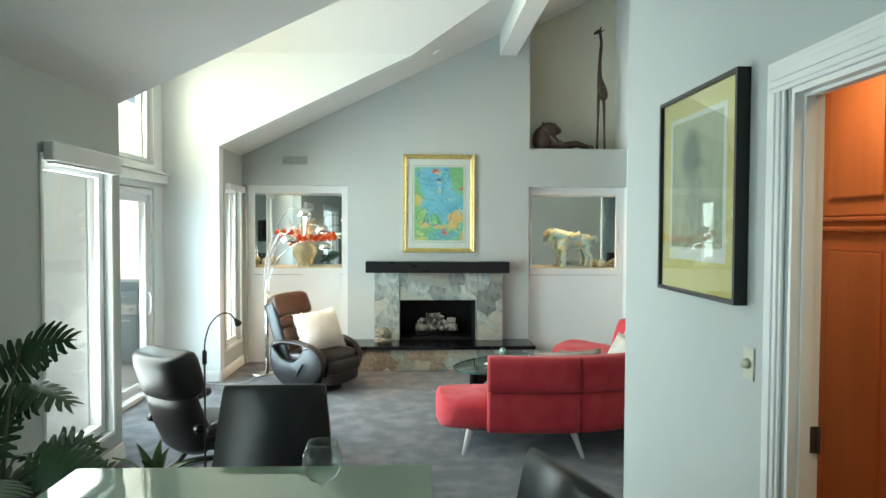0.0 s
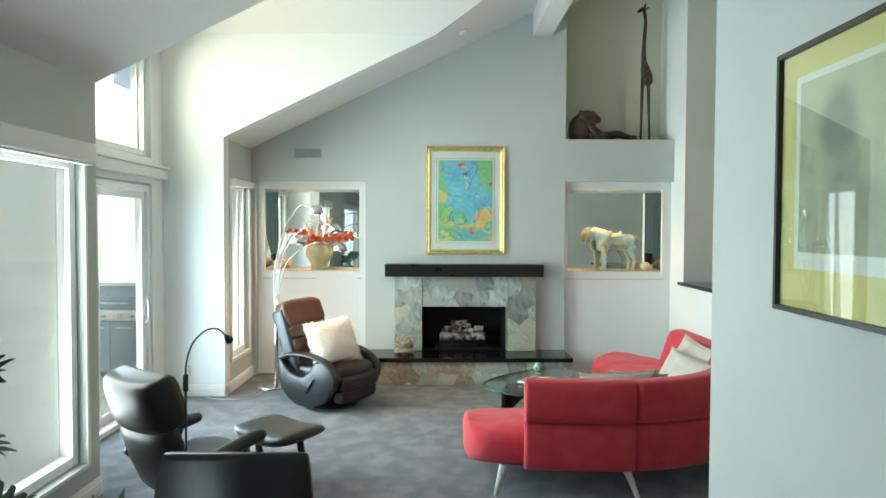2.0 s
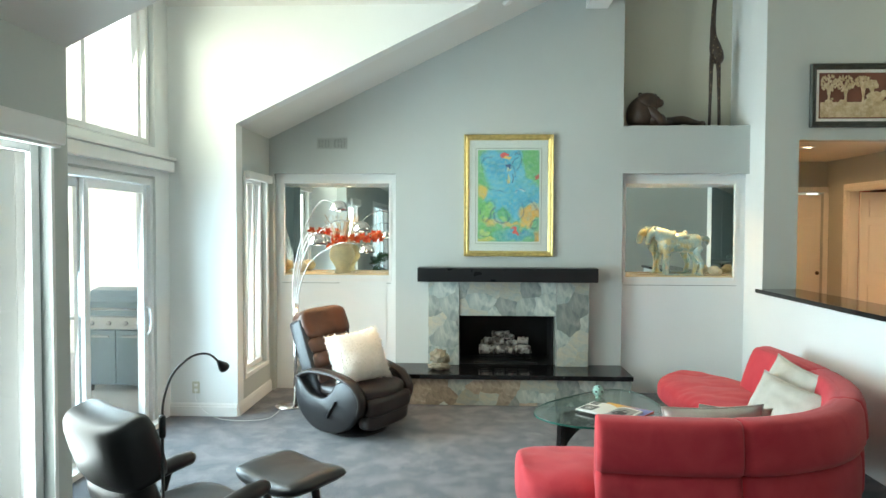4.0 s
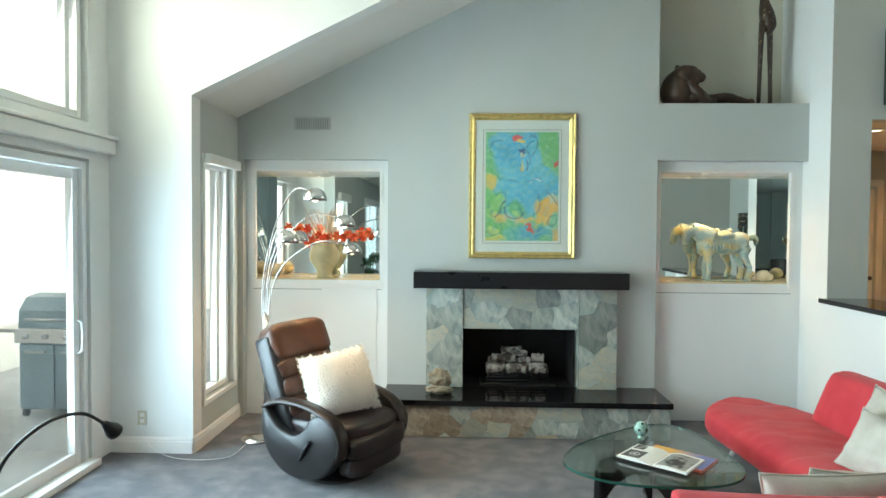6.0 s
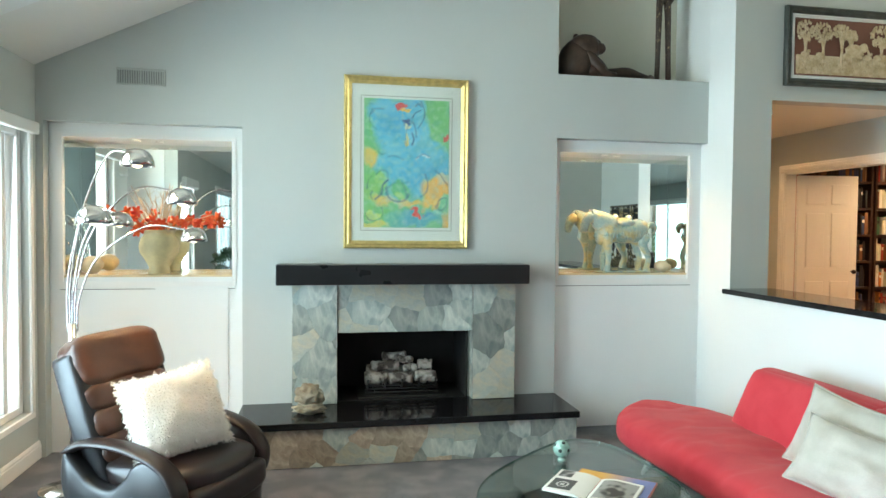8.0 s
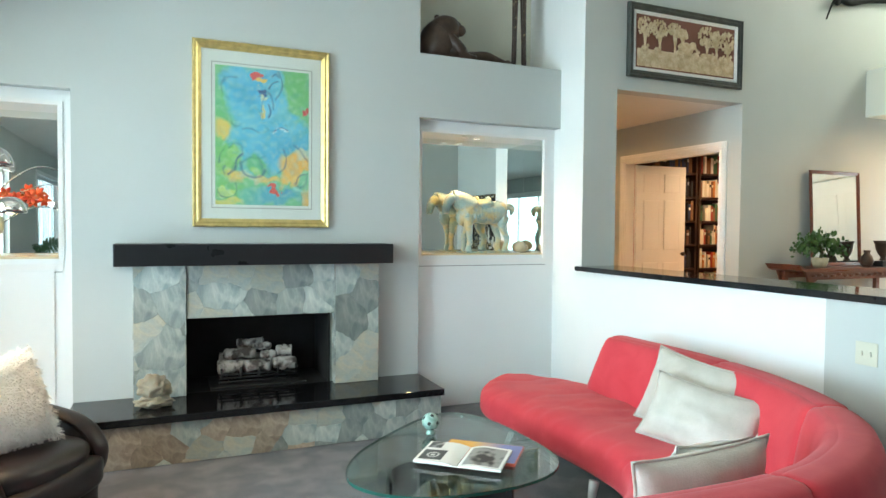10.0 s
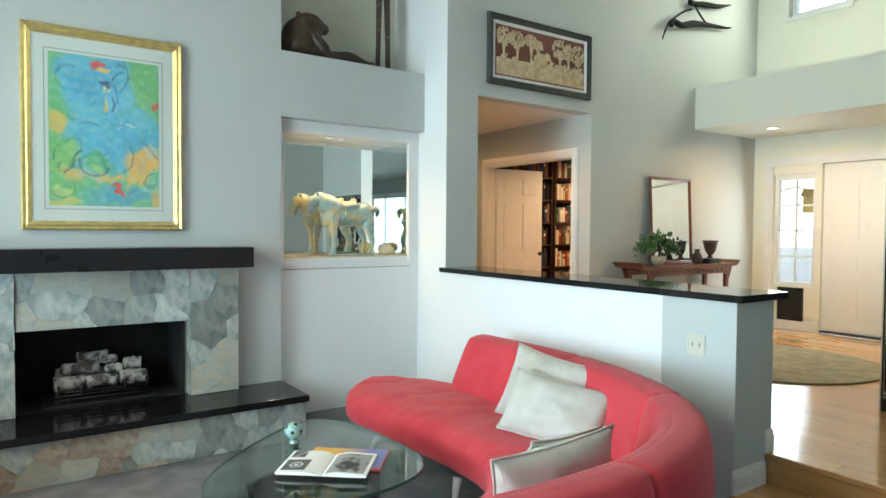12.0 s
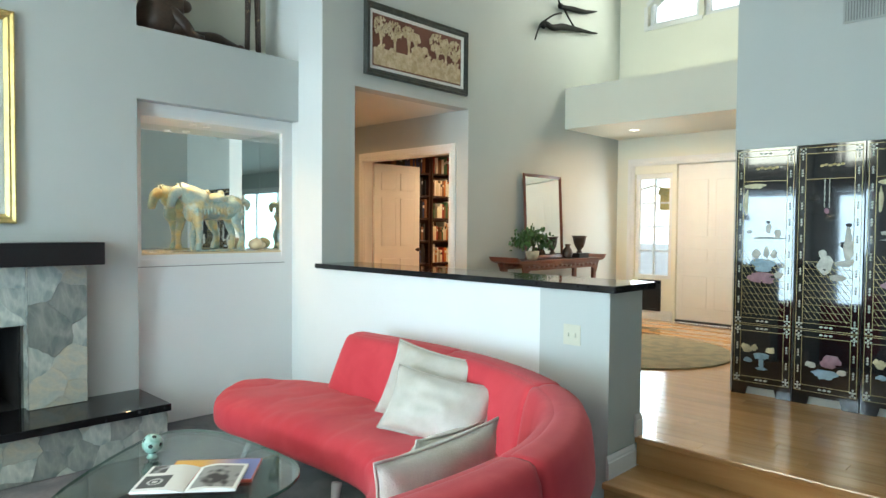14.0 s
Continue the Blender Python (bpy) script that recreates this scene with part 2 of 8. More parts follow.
def tube(bm, path, radius, sides=10, caps=True):
    """A round bar along a path; radius: one number, or one for each point."""
    path = [Vector(p) for p in path]
    rs = radius if isinstance(radius, (list, tuple)) else [radius] * len(path)
    rings, up = [], None
    for i, p in enumerate(path):
        d = (path[min(i + 1, len(path) - 1)] - path[max(i - 1, 0)]).normalized()
        if up is None:
            up = Vector((0, 0, 1)) if abs(d.z) < 0.9 else Vector((1, 0, 0))
        side = d.cross(up).normalized()
        up = side.cross(d).normalized()
        rings.append([bm.verts.new(p + (side * math.cos(a) + up * math.sin(a)) * rs[i]) for a in (2 * math.pi * k / sides for k in range(sides))])
    for r, s in zip(rings, rings[1:]):
        for k in range(sides):
            bm.faces.new((r[k], r[(k + 1) % sides], s[(k + 1) % sides], s[k]))
    if caps:
        bm.faces.new(rings[0][::-1])
        bm.faces.new(rings[-1])
    return [v for r in rings for v in r]


def lathe(bm, profile, sides=32, at=(0, 0, 0)):
    """Turns (radius, height) pairs round the upright axis."""
    rings = []
    for r, z in profile:
        if r < 1e-4:
            rings.append([bm.verts.new((at[0], at[1], at[2] + z))] * sides)
        else:
            rings.append([bm.verts.new((at[0] + r * math.cos(2 * math.pi * k / sides), at[1] + r * math.sin(2 * math.pi * k / sides), at[2] + z)) for k in range(sides)])
    for a, b in zip(rings, rings[1:]):
        for k in range(sides):
            j = (k + 1) % sides
            vs = list(dict.fromkeys((a[k], a[j], b[j], b[k])))
            if len(vs) > 2:
                bm.faces.new(vs)
    return [v for r in rings for v in r]


def spline(pts, n=8, closed=False):
    """Points along a smooth curve through pts."""
    pts = [Vector(p) for p in pts]
    out = []
    last = len(pts) if closed else len(pts) - 1
    for i in range(last):
        if closed:
            a, b, c, d = (pts[(i + k) % len(pts)] for k in (-1, 0, 1, 2))
        else:
            a, b, c, d = pts[max(i - 1, 0)], pts[i], pts[i + 1], pts[min(i + 2, len(pts) - 1)]
        for k in range(n):
            t = k / n
            out.append(0.5 * ((2 * b) + (c - a) * t + (2 * a - 5 * b + 4 * c - d) * t * t + (3 * b - 3 * c + d - a) * t ** 3))
    if not closed:
        out.append(pts[-1])
    return out


def blob(bm, centre, size, sub=3, rough=0.0, scale=3.0, m=None, power=2.0, seed=0):
    """A rounded lump; power over 2 squares it off."""
    vs = bmesh.ops.create_icosphere(bm, subdivisions=sub, radius=1)["verts"]
    for v in vs:
        d = v.co.normalized()
        k = (abs(d.x) ** power + abs(d.y) ** power + abs(d.z) ** power) ** (-1 / power)
        p = d * k
        if rough:
            p *= 1 + rough * noise.noise(d * scale + Vector((seed, seed * 2.3, 0)))
        p = Vector((p.x * size[0], p.y * size[1], p.z * size[2]))
        v.co = (m @ p if m is not None else p) + Vector(centre)
    return vs


def loft(bm, rings, closed_ends=True, loop=True):
    """Skins a list of rings of points."""
    rs = [[bm.verts.new(p) for p in r] for r in rings]
    for a, b in zip(rs, rs[1:]):
        for k in range(len(a) if loop else len(a) - 1):
            j = (k + 1) % len(a)
            bm.faces.new((a[k], a[j], b[j], b[k]))
    if closed_ends and loop:
        bm.faces.new(rs[0][::-1])
        bm.faces.new(rs[-1])
    return [v for r in rs for v in r]

# ---- the shell of the house ----
PITCH = 0.483


def vault(x):
    return 2.905 + PITCH * (x + 2.42)


def structure(name, build, mat, label=""):
    bm = bmesh.new()
    build(bm)
    return finish(name, bm, mat, label=label, kind="structure")


def boxes(*rows):
    def build(bm):
        for r in rows:
            box(bm, *r)
    return build


UP = 0.34      # the upper floor over the carpeted living room
TOP = 5.9
XE = 8.05      # the entry wall

structure("floor_living", boxes((-3.3, 3.3, 3.4, 9.9, -0.2, 0.0)), CARPET, "dark grey cut-pile carpet of the sunken living room")
structure("floor_dining", boxes((-2.6, 1.3, -3.2, 3.64, -0.15, UP)), CARPET, "dark grey carpet of the raised dining floor")
structure("dining_step", boxes((-2.42, 1.24, 3.64, 3.96, 0.0, 0.17)), CARPET, "carpeted step between dining and living floor")
structure("floor_hall", boxes((3.30, 8.3, 3.64, 11.1, -0.15, UP - 0.02)), OAK_STEP, "sub floor under the oak planks")
structure("floor_kitchen", boxes((1.3, 4.8, -3.2, 3.64, -0.15, UP)), OAK_STEP, "oak floor of the kitchen")
structure("floor_library", boxes((4.9, 8.3, 8.95, 11.2, -0.15, UP - 0.01)), OAK_STEP, "oak floor of the library")

# window wall of the dining side
structure("wall_west", boxes(
    (-2.6, -2.42, -3.2, -0.9, 0, 2.95), (-2.6, -2.42, 2.1, 4.28, 0, 2.95), (-2.6, -2.42, 5.22, 5.38, 0, 2.95),
    (-2.6, -2.42, -0.9, 2.1, 2.45, 2.95), (-2.6, -2.42, 4.28, 5.22, 2.36, 2.95), (-2.6, -2.42, 4.28, 5.22, 0, 0.27)), GREY_PAINT, "grey painted wall with a tall window")
structure("wall_alcove_south", boxes((-3.3, -2.605, 5.2, 5.38, 0, 4.9)), WHITE_PAINT)
structure("wall_alcove", boxes(
    (-3.28, -3.1, 5.38, 5.72, 0, 4.9), (-3.28, -3.1, 7.78, 8.05, 0, 4.9), (-3.28, -3.1, 5.72, 7.78, 2.36, 2.64), (-3.28, -3.1, 5.72, 7.78, 3.98, 4.9)),
    WHITE_PAINT, "white painted wall round the sliding door and the high window")


def wing(bm):
    prism(bm, [(-3.28, 0), (-2.42, 0), (-2.42, 2.905), (-0.05, 4.05), (-0.05, 4.12), (-3.28, 4.12)], "y", 8.05, 8.22)


wing_wall = structure("wall_wing", wing, WHITE_PAINT, "bright white wall beside the sliding door")
structure("wall_bay", boxes((-2.6, -2.42, 8.22, 8.27, 0, 2.9), (-2.6, -2.42, 8.97, 9.8, 0, 2.9), (-2.6, -2.42, 8.27, 8.97, 2.42, 2.9), (-2.6, -2.42, 8.27, 8.97, 0, 0.37)),
          GREY_PAINT, "grey wall with a narrow window")


def breast(bm):
    # the firebox opening is left free
    for x0, x1, z0 in ((-0.96, -0.24, 0), (0.84, 1.60, 0), (-0.24, 0.84, 0.90)):
        prism(bm, [(x0, z0), (x1, z0), (x1, vault(x1) + 0.04), (x0, vault(x0) + 0.04)], "y", 9.1, 9.9)
    box(bm, -0.24, 0.84, 9.1, 9.9, 0, 0.30)
    box(bm, -0.24, 0.84, 9.62, 9.9, 0.30, 0.90)
    prism(bm, [(-2.42, 2.505), (-0.96, 2.505), (-0.96, vault(-0.96) + 0.04), (-2.42, vault(-2.42) + 0.04)], "y", 9.1, 9.9)
    prism(bm, [(-2.42, 0), (-2.37, 0), (-2.37, 2.505), (-2.42, 2.505)], "y", 9.1, 9.9)


structure("wall_fireplace", breast, GREY_PAINT, "grey fireplace wall under the vaulted ceiling")
structure("wall_niche_band", boxes((1.60, 3.0, 9.1, 9.9, 2.505, 3.04)), GREY_PAINT, "grey band that carries the high display shelf")
# the niche's warm light is put into this wall's colour
structure("wall_niche_back", boxes((1.60, 3.0, 9.66, 9.9, 3.04, TOP)), NICHE_LIT_PAINT, "grey back of the high display niche")
structure("wall_column", boxes((3.0, 3.35, 8.74, 9.9, 0, TOP)), GREY_PAINT, "grey column between the display niche and the hall")

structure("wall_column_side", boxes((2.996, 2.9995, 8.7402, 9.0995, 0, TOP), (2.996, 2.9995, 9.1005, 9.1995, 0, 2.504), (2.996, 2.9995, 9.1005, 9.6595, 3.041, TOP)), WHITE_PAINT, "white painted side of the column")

# the two recesses with mirrored display boxes
for nm, x0, x1, w0, w1 in (("west", -2.37, -0.96, -2.275, -1.05), ("east", 1.60, 3.0, 1.66, 2.88)):
    structure("wall_recess_" + nm, boxes(
        (x0, x1, 9.2, 9.9, 0, 1.335), (x0, w0, 9.2, 9.9, 1.335, 2.40), (w1, x1, 9.2, 9.9, 1.335, 2.40), (x0, x1, 9.2, 9.9, 2.40, 2.505),
        (w0, w1, 9.57, 9.9, 1.335, 2.40)), WHITE_PAINT, "white recess with a display box")
    structure("display_shelf_" + nm, boxes((w0, w1, 9.205, 9.57, 1.335, 1.35)), material("travertine_" + nm, (0.72, 0.60, 0.38), 0.25, var=0.08, scale=8), "polished cream stone shelf")
    structure("mirror_back_" + nm, boxes((w0 + 0.006, w1 - 0.006, 9.555, 9.568, 1.352, 2.398)), MIRROR, "mirror at the back of the display box")
    structure("mirror_side_" + nm, boxes((w0 + 0.001, w0 + 0.005, 9.22, 9.553, 1.352, 2.398), (w1 - 0.005, w1 - 0.001, 9.22, 9.553, 1.352, 2.398)), MIRROR, "mirrored side of the display box")
    structure("recess_trim_" + nm, boxes(
        (w0 - 0.03, w0, 9.188, 9.2, 1.30, 2.40), (w1, w1 + 0.03, 9.188, 9.2, 1.30, 2.40), (w0 - 0.03, w1 + 0.03, 9.19, 9.2, 1.262, 1.30), (w0 - 0.03, w1 + 0.03, 9.188, 9.2, 2.40, 2.43)), TRIM)
for nm, x0, x1 in (("west", -2.30, -1.03), ("east", 1.63, 2.91)):
    structure("panel_joint_" + nm, boxes((x0, x1, 9.1975, 9.1995, 1.2405, 1.2455)), plain("joint_shadow_grey_" + nm, (0.16, 0.17, 0.17), 0.8), "narrow joint above the lower panel")
structure("recess_panel_west", boxes((-1.62, -1.08, 9.192, 9.2, 0.10, 1.25)), WHITE_PAINT, "white access panel in the recess")

# hall, library and entry
structure("wall_hall", boxes((3.35, 4.87, 8.74, 8.9, 2.83, TOP), (4.87, XE + 0.2, 8.74, 8.9, UP, TOP)), GREY_PAINT, "grey wall with the opening to the hall")
structure("wall_hall_west", boxes((3.2, 3.35, 9.9, 11.2, UP, 2.83)), GREY_PAINT)
structure("wall_hall_east", boxes((4.87, 5.0, 8.9, 8.985, UP, 2.83), (4.87, 5.0, 10.49, 11.0, UP, 2.83), (4.87, 5.0, 8.985, 10.49, 2.40, 2.83)), GREY_PAINT, "grey wall with the library doorway")
structure("wall_hall_north", boxes((3.35, 4.02, 11.0, 11.15, UP, 2.83), (4.82, 5.0, 11.0, 11.15, UP, 2.83), (4.02, 4.82, 11.0, 11.15, 2.4, 2.83)), GREY_PAINT)
structure("ceiling_hall", boxes((3.2, 5.0, 8.9, 11.15, 2.83, 2.95)), CEIL_PAINT)
structure("wall_library", boxes((5.0, 8.3, 11.0, 11.15, UP, 2.83), (8.15, 8.3, 8.9, 11.0, UP, 2.83)), material("red_paint", (0.42, 0.035, 0.03), 0.6, var=0.03), "deep red library wall")
structure("ceiling_library", boxes((5.0, 8.3, 8.9, 11.15, 2.83, 2.95)), CEIL_PAINT)
structure("wall_entry", boxes(
    (XE, XE + 0.2, 8.47, 8.74, UP, 3.9), (XE, XE + 0.2, 7.93, 8.47, 2.33, 3.9), (XE, XE + 0.2, 7.93, 8.47, UP, 0.90), (XE, XE + 0.2, 7.87, 7.93, UP, 3.9),
    (XE, XE + 0.2, 6.02, 7.87, 2.44, 3.9), (XE, XE + 0.2, 3.6, 6.02, UP, 3.9),
    (XE, XE + 0.2, 8.32, 8.74, 3.9, TOP), (XE, XE + 0.2, 7.56, 7.62, 4.3, 5.1), (XE, XE + 0.2, 3.6, 6.86, 3.9, TOP), (XE, XE + 0.2, 6.86, 8.32, 3.9, 4.32), (XE, XE + 0.2, 6.86, 8.32, 5.05, TOP)),
    CREAM_PAINT, "pale entry wall with the front door and high windows")
structure("entry_soffit", boxes((6.7, XE, 3.75, 8.74, 2.83, 3.34)), CREAM_PAINT, "pale dropped soffit over the entry")
structure("wall_screen", boxes((4.8, 4.98, 3.75, 5.95, UP, TOP)), GREY_PAINT, "grey wall end behind the folding screen")
structure("wall_foyer_south", boxes((1.24, XE + 0.2, 3.6, 3.75, 0, TOP)), GREY_PAINT)
structure("wall_east", boxes((1.24, 1.345, 2.10, 3.6, 0, TOP), (1.24, 1.345, -3.2, 1.12, 0, TOP), (1.24, 1.345, 1.12, 2.10, 2.412, TOP)), GREY_PAINT, "grey wall with the framed print and the kitchen door")
structure("wall_south", boxes((-2.6, 1.42, -3.4, -3.2, 0, 5)), GREY_PAINT)
structure("wall_kitchen", boxes((1.345, 4.8, -3.4, -3.2, 0, 2.83), (4.8, 4.95, -3.4, 3.6, 0, 2.83)), WHITE_PAINT)
structure("ceiling_kitchen", boxes((1.345, 4.8, -3.2, 3.6, 2.83, 2.95)), CEIL_PAINT)

# low bar wall with its granite top
structure("wall_bar", boxes((2.95, 3.30, 6.40, 8.74, 0, 1.21)), WHITE_PAINT, "white half wall under a black granite bar top")
structure("wall_bar_post", boxes((2.935, 3.31, 5.93, 6.40, 0, 1.21)), GREY_PAINT, "grey end of the half wall")


def slab(bm):
    prism(bm, [(2.92, 8.738), (2.92, 6.42), (2.90, 6.40), (2.90, 5.88), (3.385, 5.88), (3.385, 8.738)], "z", 1.212, 1.252)
    bmesh.ops.bevel(bm, geom=list(bm.edges), offset=0.006, segments=2, affect="EDGES")


structure("bar_top", slab, BLACK_STONE, "polished black granite bar top")

# ceilings
V0 = -3.3
RX = 1.57      # where the dormer's ridge meets the vault
RZ = 4.83


def slope_ceiling(bm):
    def v(x, y):
        return (x, y, vault(x))
    # before the dormer, beside its valleys, and over the fireplace
    for loop in ([v(-2.6, -3.4), v(3.2, -3.4), v(3.2, 5.38), v(-2.6, 5.38)],
                 [v(-0.05, 5.38), v(3.2, 5.38), v(3.2, 6.715), v(RX, 6.715)],
                 [v(-0.05, 8.05), v(RX, 6.715), v(3.2, 6.715), v(3.2, 8.05)],
                 [v(-2.6, 8.22), v(3.2, 8.22), v(3.2, 9.95), v(-2.6, 9.95)],
                 [v(-0.05, 8.05), v(3.2, 8.05), v(3.2, 8.22), v(-0.05, 8.22)]):
        lo = [bm.verts.new(p) for p in loop]
        hi = [bm.verts.new((p[0], p[1], p[2] + 0.12)) for p in loop]
        bm.faces.new(lo)
        bm.faces.new(hi[::-1])
        for i in range(4):
            bm.faces.new((lo[i], hi[i], hi[(i + 1) % 4], lo[(i + 1) % 4]))


def dormer_ceiling(bm):
    for y in (5.38, 8.05):
        loop = [(V0, y, 4.05), (-0.05, y, 4.05), (RX, 6.715, RZ), (V0, 6.715, RZ)]
        lo = [bm.verts.new(p) for p in loop]
        hi = [bm.verts.new((p[0], p[1], p[2] + 0.12)) for p in loop]
        bm.faces.new(lo)
        bm.faces.new(hi[::-1])
        for i in range(4):
            bm.faces.new((lo[i], hi[i], hi[(i + 1) % 4], lo[(i + 1) % 4]))


structure("ceiling_vault", slope_ceiling, CEIL_PAINT, "sloping white ceiling")
structure("ceiling_dormer", dormer_ceiling, CEIL_PAINT, "ceiling of the window dormer")
structure("ceiling_foyer", boxes((3.1, XE + 0.2, 3.4, 9.95, 5.62, 5.75)), CEIL_PAINT)
structure("wall_dormer_south", lambda bm: prism(bm, [(-3.28, 2.96), (-2.42, 2.91), (-0.05, 4.05), (-0.05, 4.12), (-3.28, 4.12)], "y", 5.30, 5.378), WHITE_PAINT)
structure("ceiling_beam", boxes((1.17, 1.41, -3.2, 9.1, 4.34, 4.9)), CEIL_PAINT, "white boxed ceiling beam")

# outdoors
structure("ground", boxes((-400, 400, -400, 400, -0.6, -0.21)), GRASS)
structure("patio", boxes((-7.0, -3.3, 2.6, 22, -0.2, -0.03), (-7.0, -2.6, -6, 5.2, -0.2, -0.035)), CONCRETE)
structure("patio_wall", boxes((-6.4, -6.15, -4.0, 22, -0.2, 4.6)), STUCCO, "sunlit cream stucco patio wall")
structure("entry_ground", boxes((XE + 0.2, 55, -10, 60, -0.2, 0.3)), CONCRETE)
structure("backdrop", boxes((60, 60.5, -60, 120, -2, 70), (-60.5, -60, -60, 120, -2, 70)), plain("hazy_sky_distance", (0.93, 0.97, 1.0), 1.0, glow=1.6), "pale hazy sky in the distance")

# fireplace
structure("hearth_core", boxes((-0.93, 1.585, 8.58, 9.1, 0, 0.285)), MORTAR)
structure("hearth_slab", lambda bm: box(bm, -0.96, 1.605, 8.53, 9.099, 0.287, 0.337, 0.004), BLACK_STONE, "polished black granite hearth")
structure("mantel", lambda bm: box(bm, -0.692, 1.295, 8.86, 9.099, 1.292, 1.446, 0.005), BLACK_PLASTIC, "black lacquered mantel beam")
structure("surround_core", boxes((-0.565, -0.24, 9.02, 9.1, 0.337, 1.288), (0.86, 1.205, 9.0, 9.1, 0.337, 1.288), (-0.24, 0.86, 9.03, 9.1, 0.90, 1.288)), MORTAR)
structure("firebox", boxes((-0.239, -0.225, 9.08, 9.61, 0.338, 0.9), (0.825, 0.839, 9.08, 9.61, 0.338, 0.9), (-0.225, 0.825, 9.60, 9.618, 0.338, 0.9), (-0.225, 0.825, 9.08, 9.6, 0.887, 0.899),
                           (-0.225, 0.825, 9.08, 9.6, 0.302, 0.34)), SOOT, "soot-black firebox")

# wooden steps between bar and foyer
structure("step_upper", lambda bm: (box(bm, 3.235, 3.299, 3.75, 5.925, 0.305, 0.343, 0.008), box(bm, 3.265, 3.299, 3.75, 5.925, 0.17, 0.305)), OAK_STEP, "rounded oak nosing of the foyer floor")
structure("step_lower", lambda bm: (box(bm, 2.865, 3.265, 3.75, 5.925, 0.132, 0.17, 0.008), box(bm, 2.895, 3.265, 3.75, 5.925, 0, 0.132)), OAK_STEP, "oak step up from the carpet")


def skirting(name, *runs, h=0.13, d=0.018):
    """Baseboards as (x0, y0, x1, y1, foot height), the board on the left of the run's way."""
    bm = bmesh.new()
    for x0, y0, x1, y1, z in runs:
        a, b = Vector((x0, y0, 0)), Vector((x1, y1, 0))
        u = (b - a).normalized()
        nrm = Vector((-u.y, u.x, 0))
        prof = [(0.0, 0), (d, 0), (d, h * 0.72), (d * 0.7, h * 0.76), (d * 0.7, h * 0.86), (d * 0.25, h), (0.0, h)]
        ends = []
        for p in (a, b):
            ends.append([bm.verts.new((p + nrm * (q + 0.001) + Vector((0, 0, z + r)))) for q, r in prof])
        bm.faces.new(ends[0])
        bm.faces.new(ends[1][::-1])
        for i in range(len(prof)):
            j = (i + 1) % len(prof)
            bm.faces.new((ends[0][i], ends[1][i], ends[1][j], ends[0][j]))
    return finish(name, bm, TRIM, kind="structure")


skirting("baseboard", (-2.42, 8.05, -3.1, 8.05, 0), (-2.42, 9.1, -2.42, 8.05, 0), (-2.42, 5.38, -2.42, 3.64, 0), (3.0, 8.74, 3.0, 9.2, 0),
         (2.935, 6.40, 2.935, 5.93, 0), (3.31, 5.93, 3.235, 5.93, UP), (3.235, 5.93, 2.917, 5.93, 0.17), (4.8, 5.95, 4.8, 3.8, UP), (5.9, 8.74, 4.87, 8.74, UP), (XE, 8.74, 6.0, 8.74, UP), (XE, 7.9, XE, 8.74, UP), (1.24, 3.6, 1.24, 2.1, UP))

# ---- seating ----
def section_loft(bm, outer, inner, zlo, zhi, steps=10, ends=0.55, sides=20, power=3.4, wrinkle=0.0):
    """A soft body between two plan lines, with a rounded section that draws in at both ends."""
    o, i = spline([(*p, 0) for p in outer], steps), spline([(*p, 0) for p in inner], steps)
    n = len(o)
    rings = []
    for k in range(n):
        t = k / (n - 1)
        e = min(t, 1 - t) * (n - 1) / (steps * ends)
        s = math.sqrt(max(0.0, 1 - (1 - min(e, 1)) ** 2)) * 0.55 + 0.45 if e < 1 else 1.0
        c, h = (o[k] + i[k]) / 2, (i[k] - o[k]) / 2
        ring = []
        for a in range(sides):
            th = 2 * math.pi * a / sides
            cx, cz = math.cos(th), math.sin(th)
            r = (abs(cx) ** power + abs(cz) ** power) ** (-1 / power)
            p = c + h * (cx * r) * s
            z = (zlo + zhi) / 2 + (zhi - zlo) / 2 * cz * r * (0.25 + 0.75 * s)
            if wrinkle and cz > 0.2:
                z += 0.6 * wrinkle * noise.noise(Vector((p.x * 3.1, p.y * 3.1, 0.3))) + 0.3 * wrinkle * noise.noise(Vector((p.x * 9, p.y * 5, 4)))
                fold = 1 - abs(noise.noise(Vector((p.x * 2.6 + 0.3, p.y * 4.4, 2.0)))) * 6
                z -= 0.5 * wrinkle * max(0.0, fold) ** 2
            ring.append((p.x, p.y, z))
        rings.append(ring)
    return loft(bm, rings)


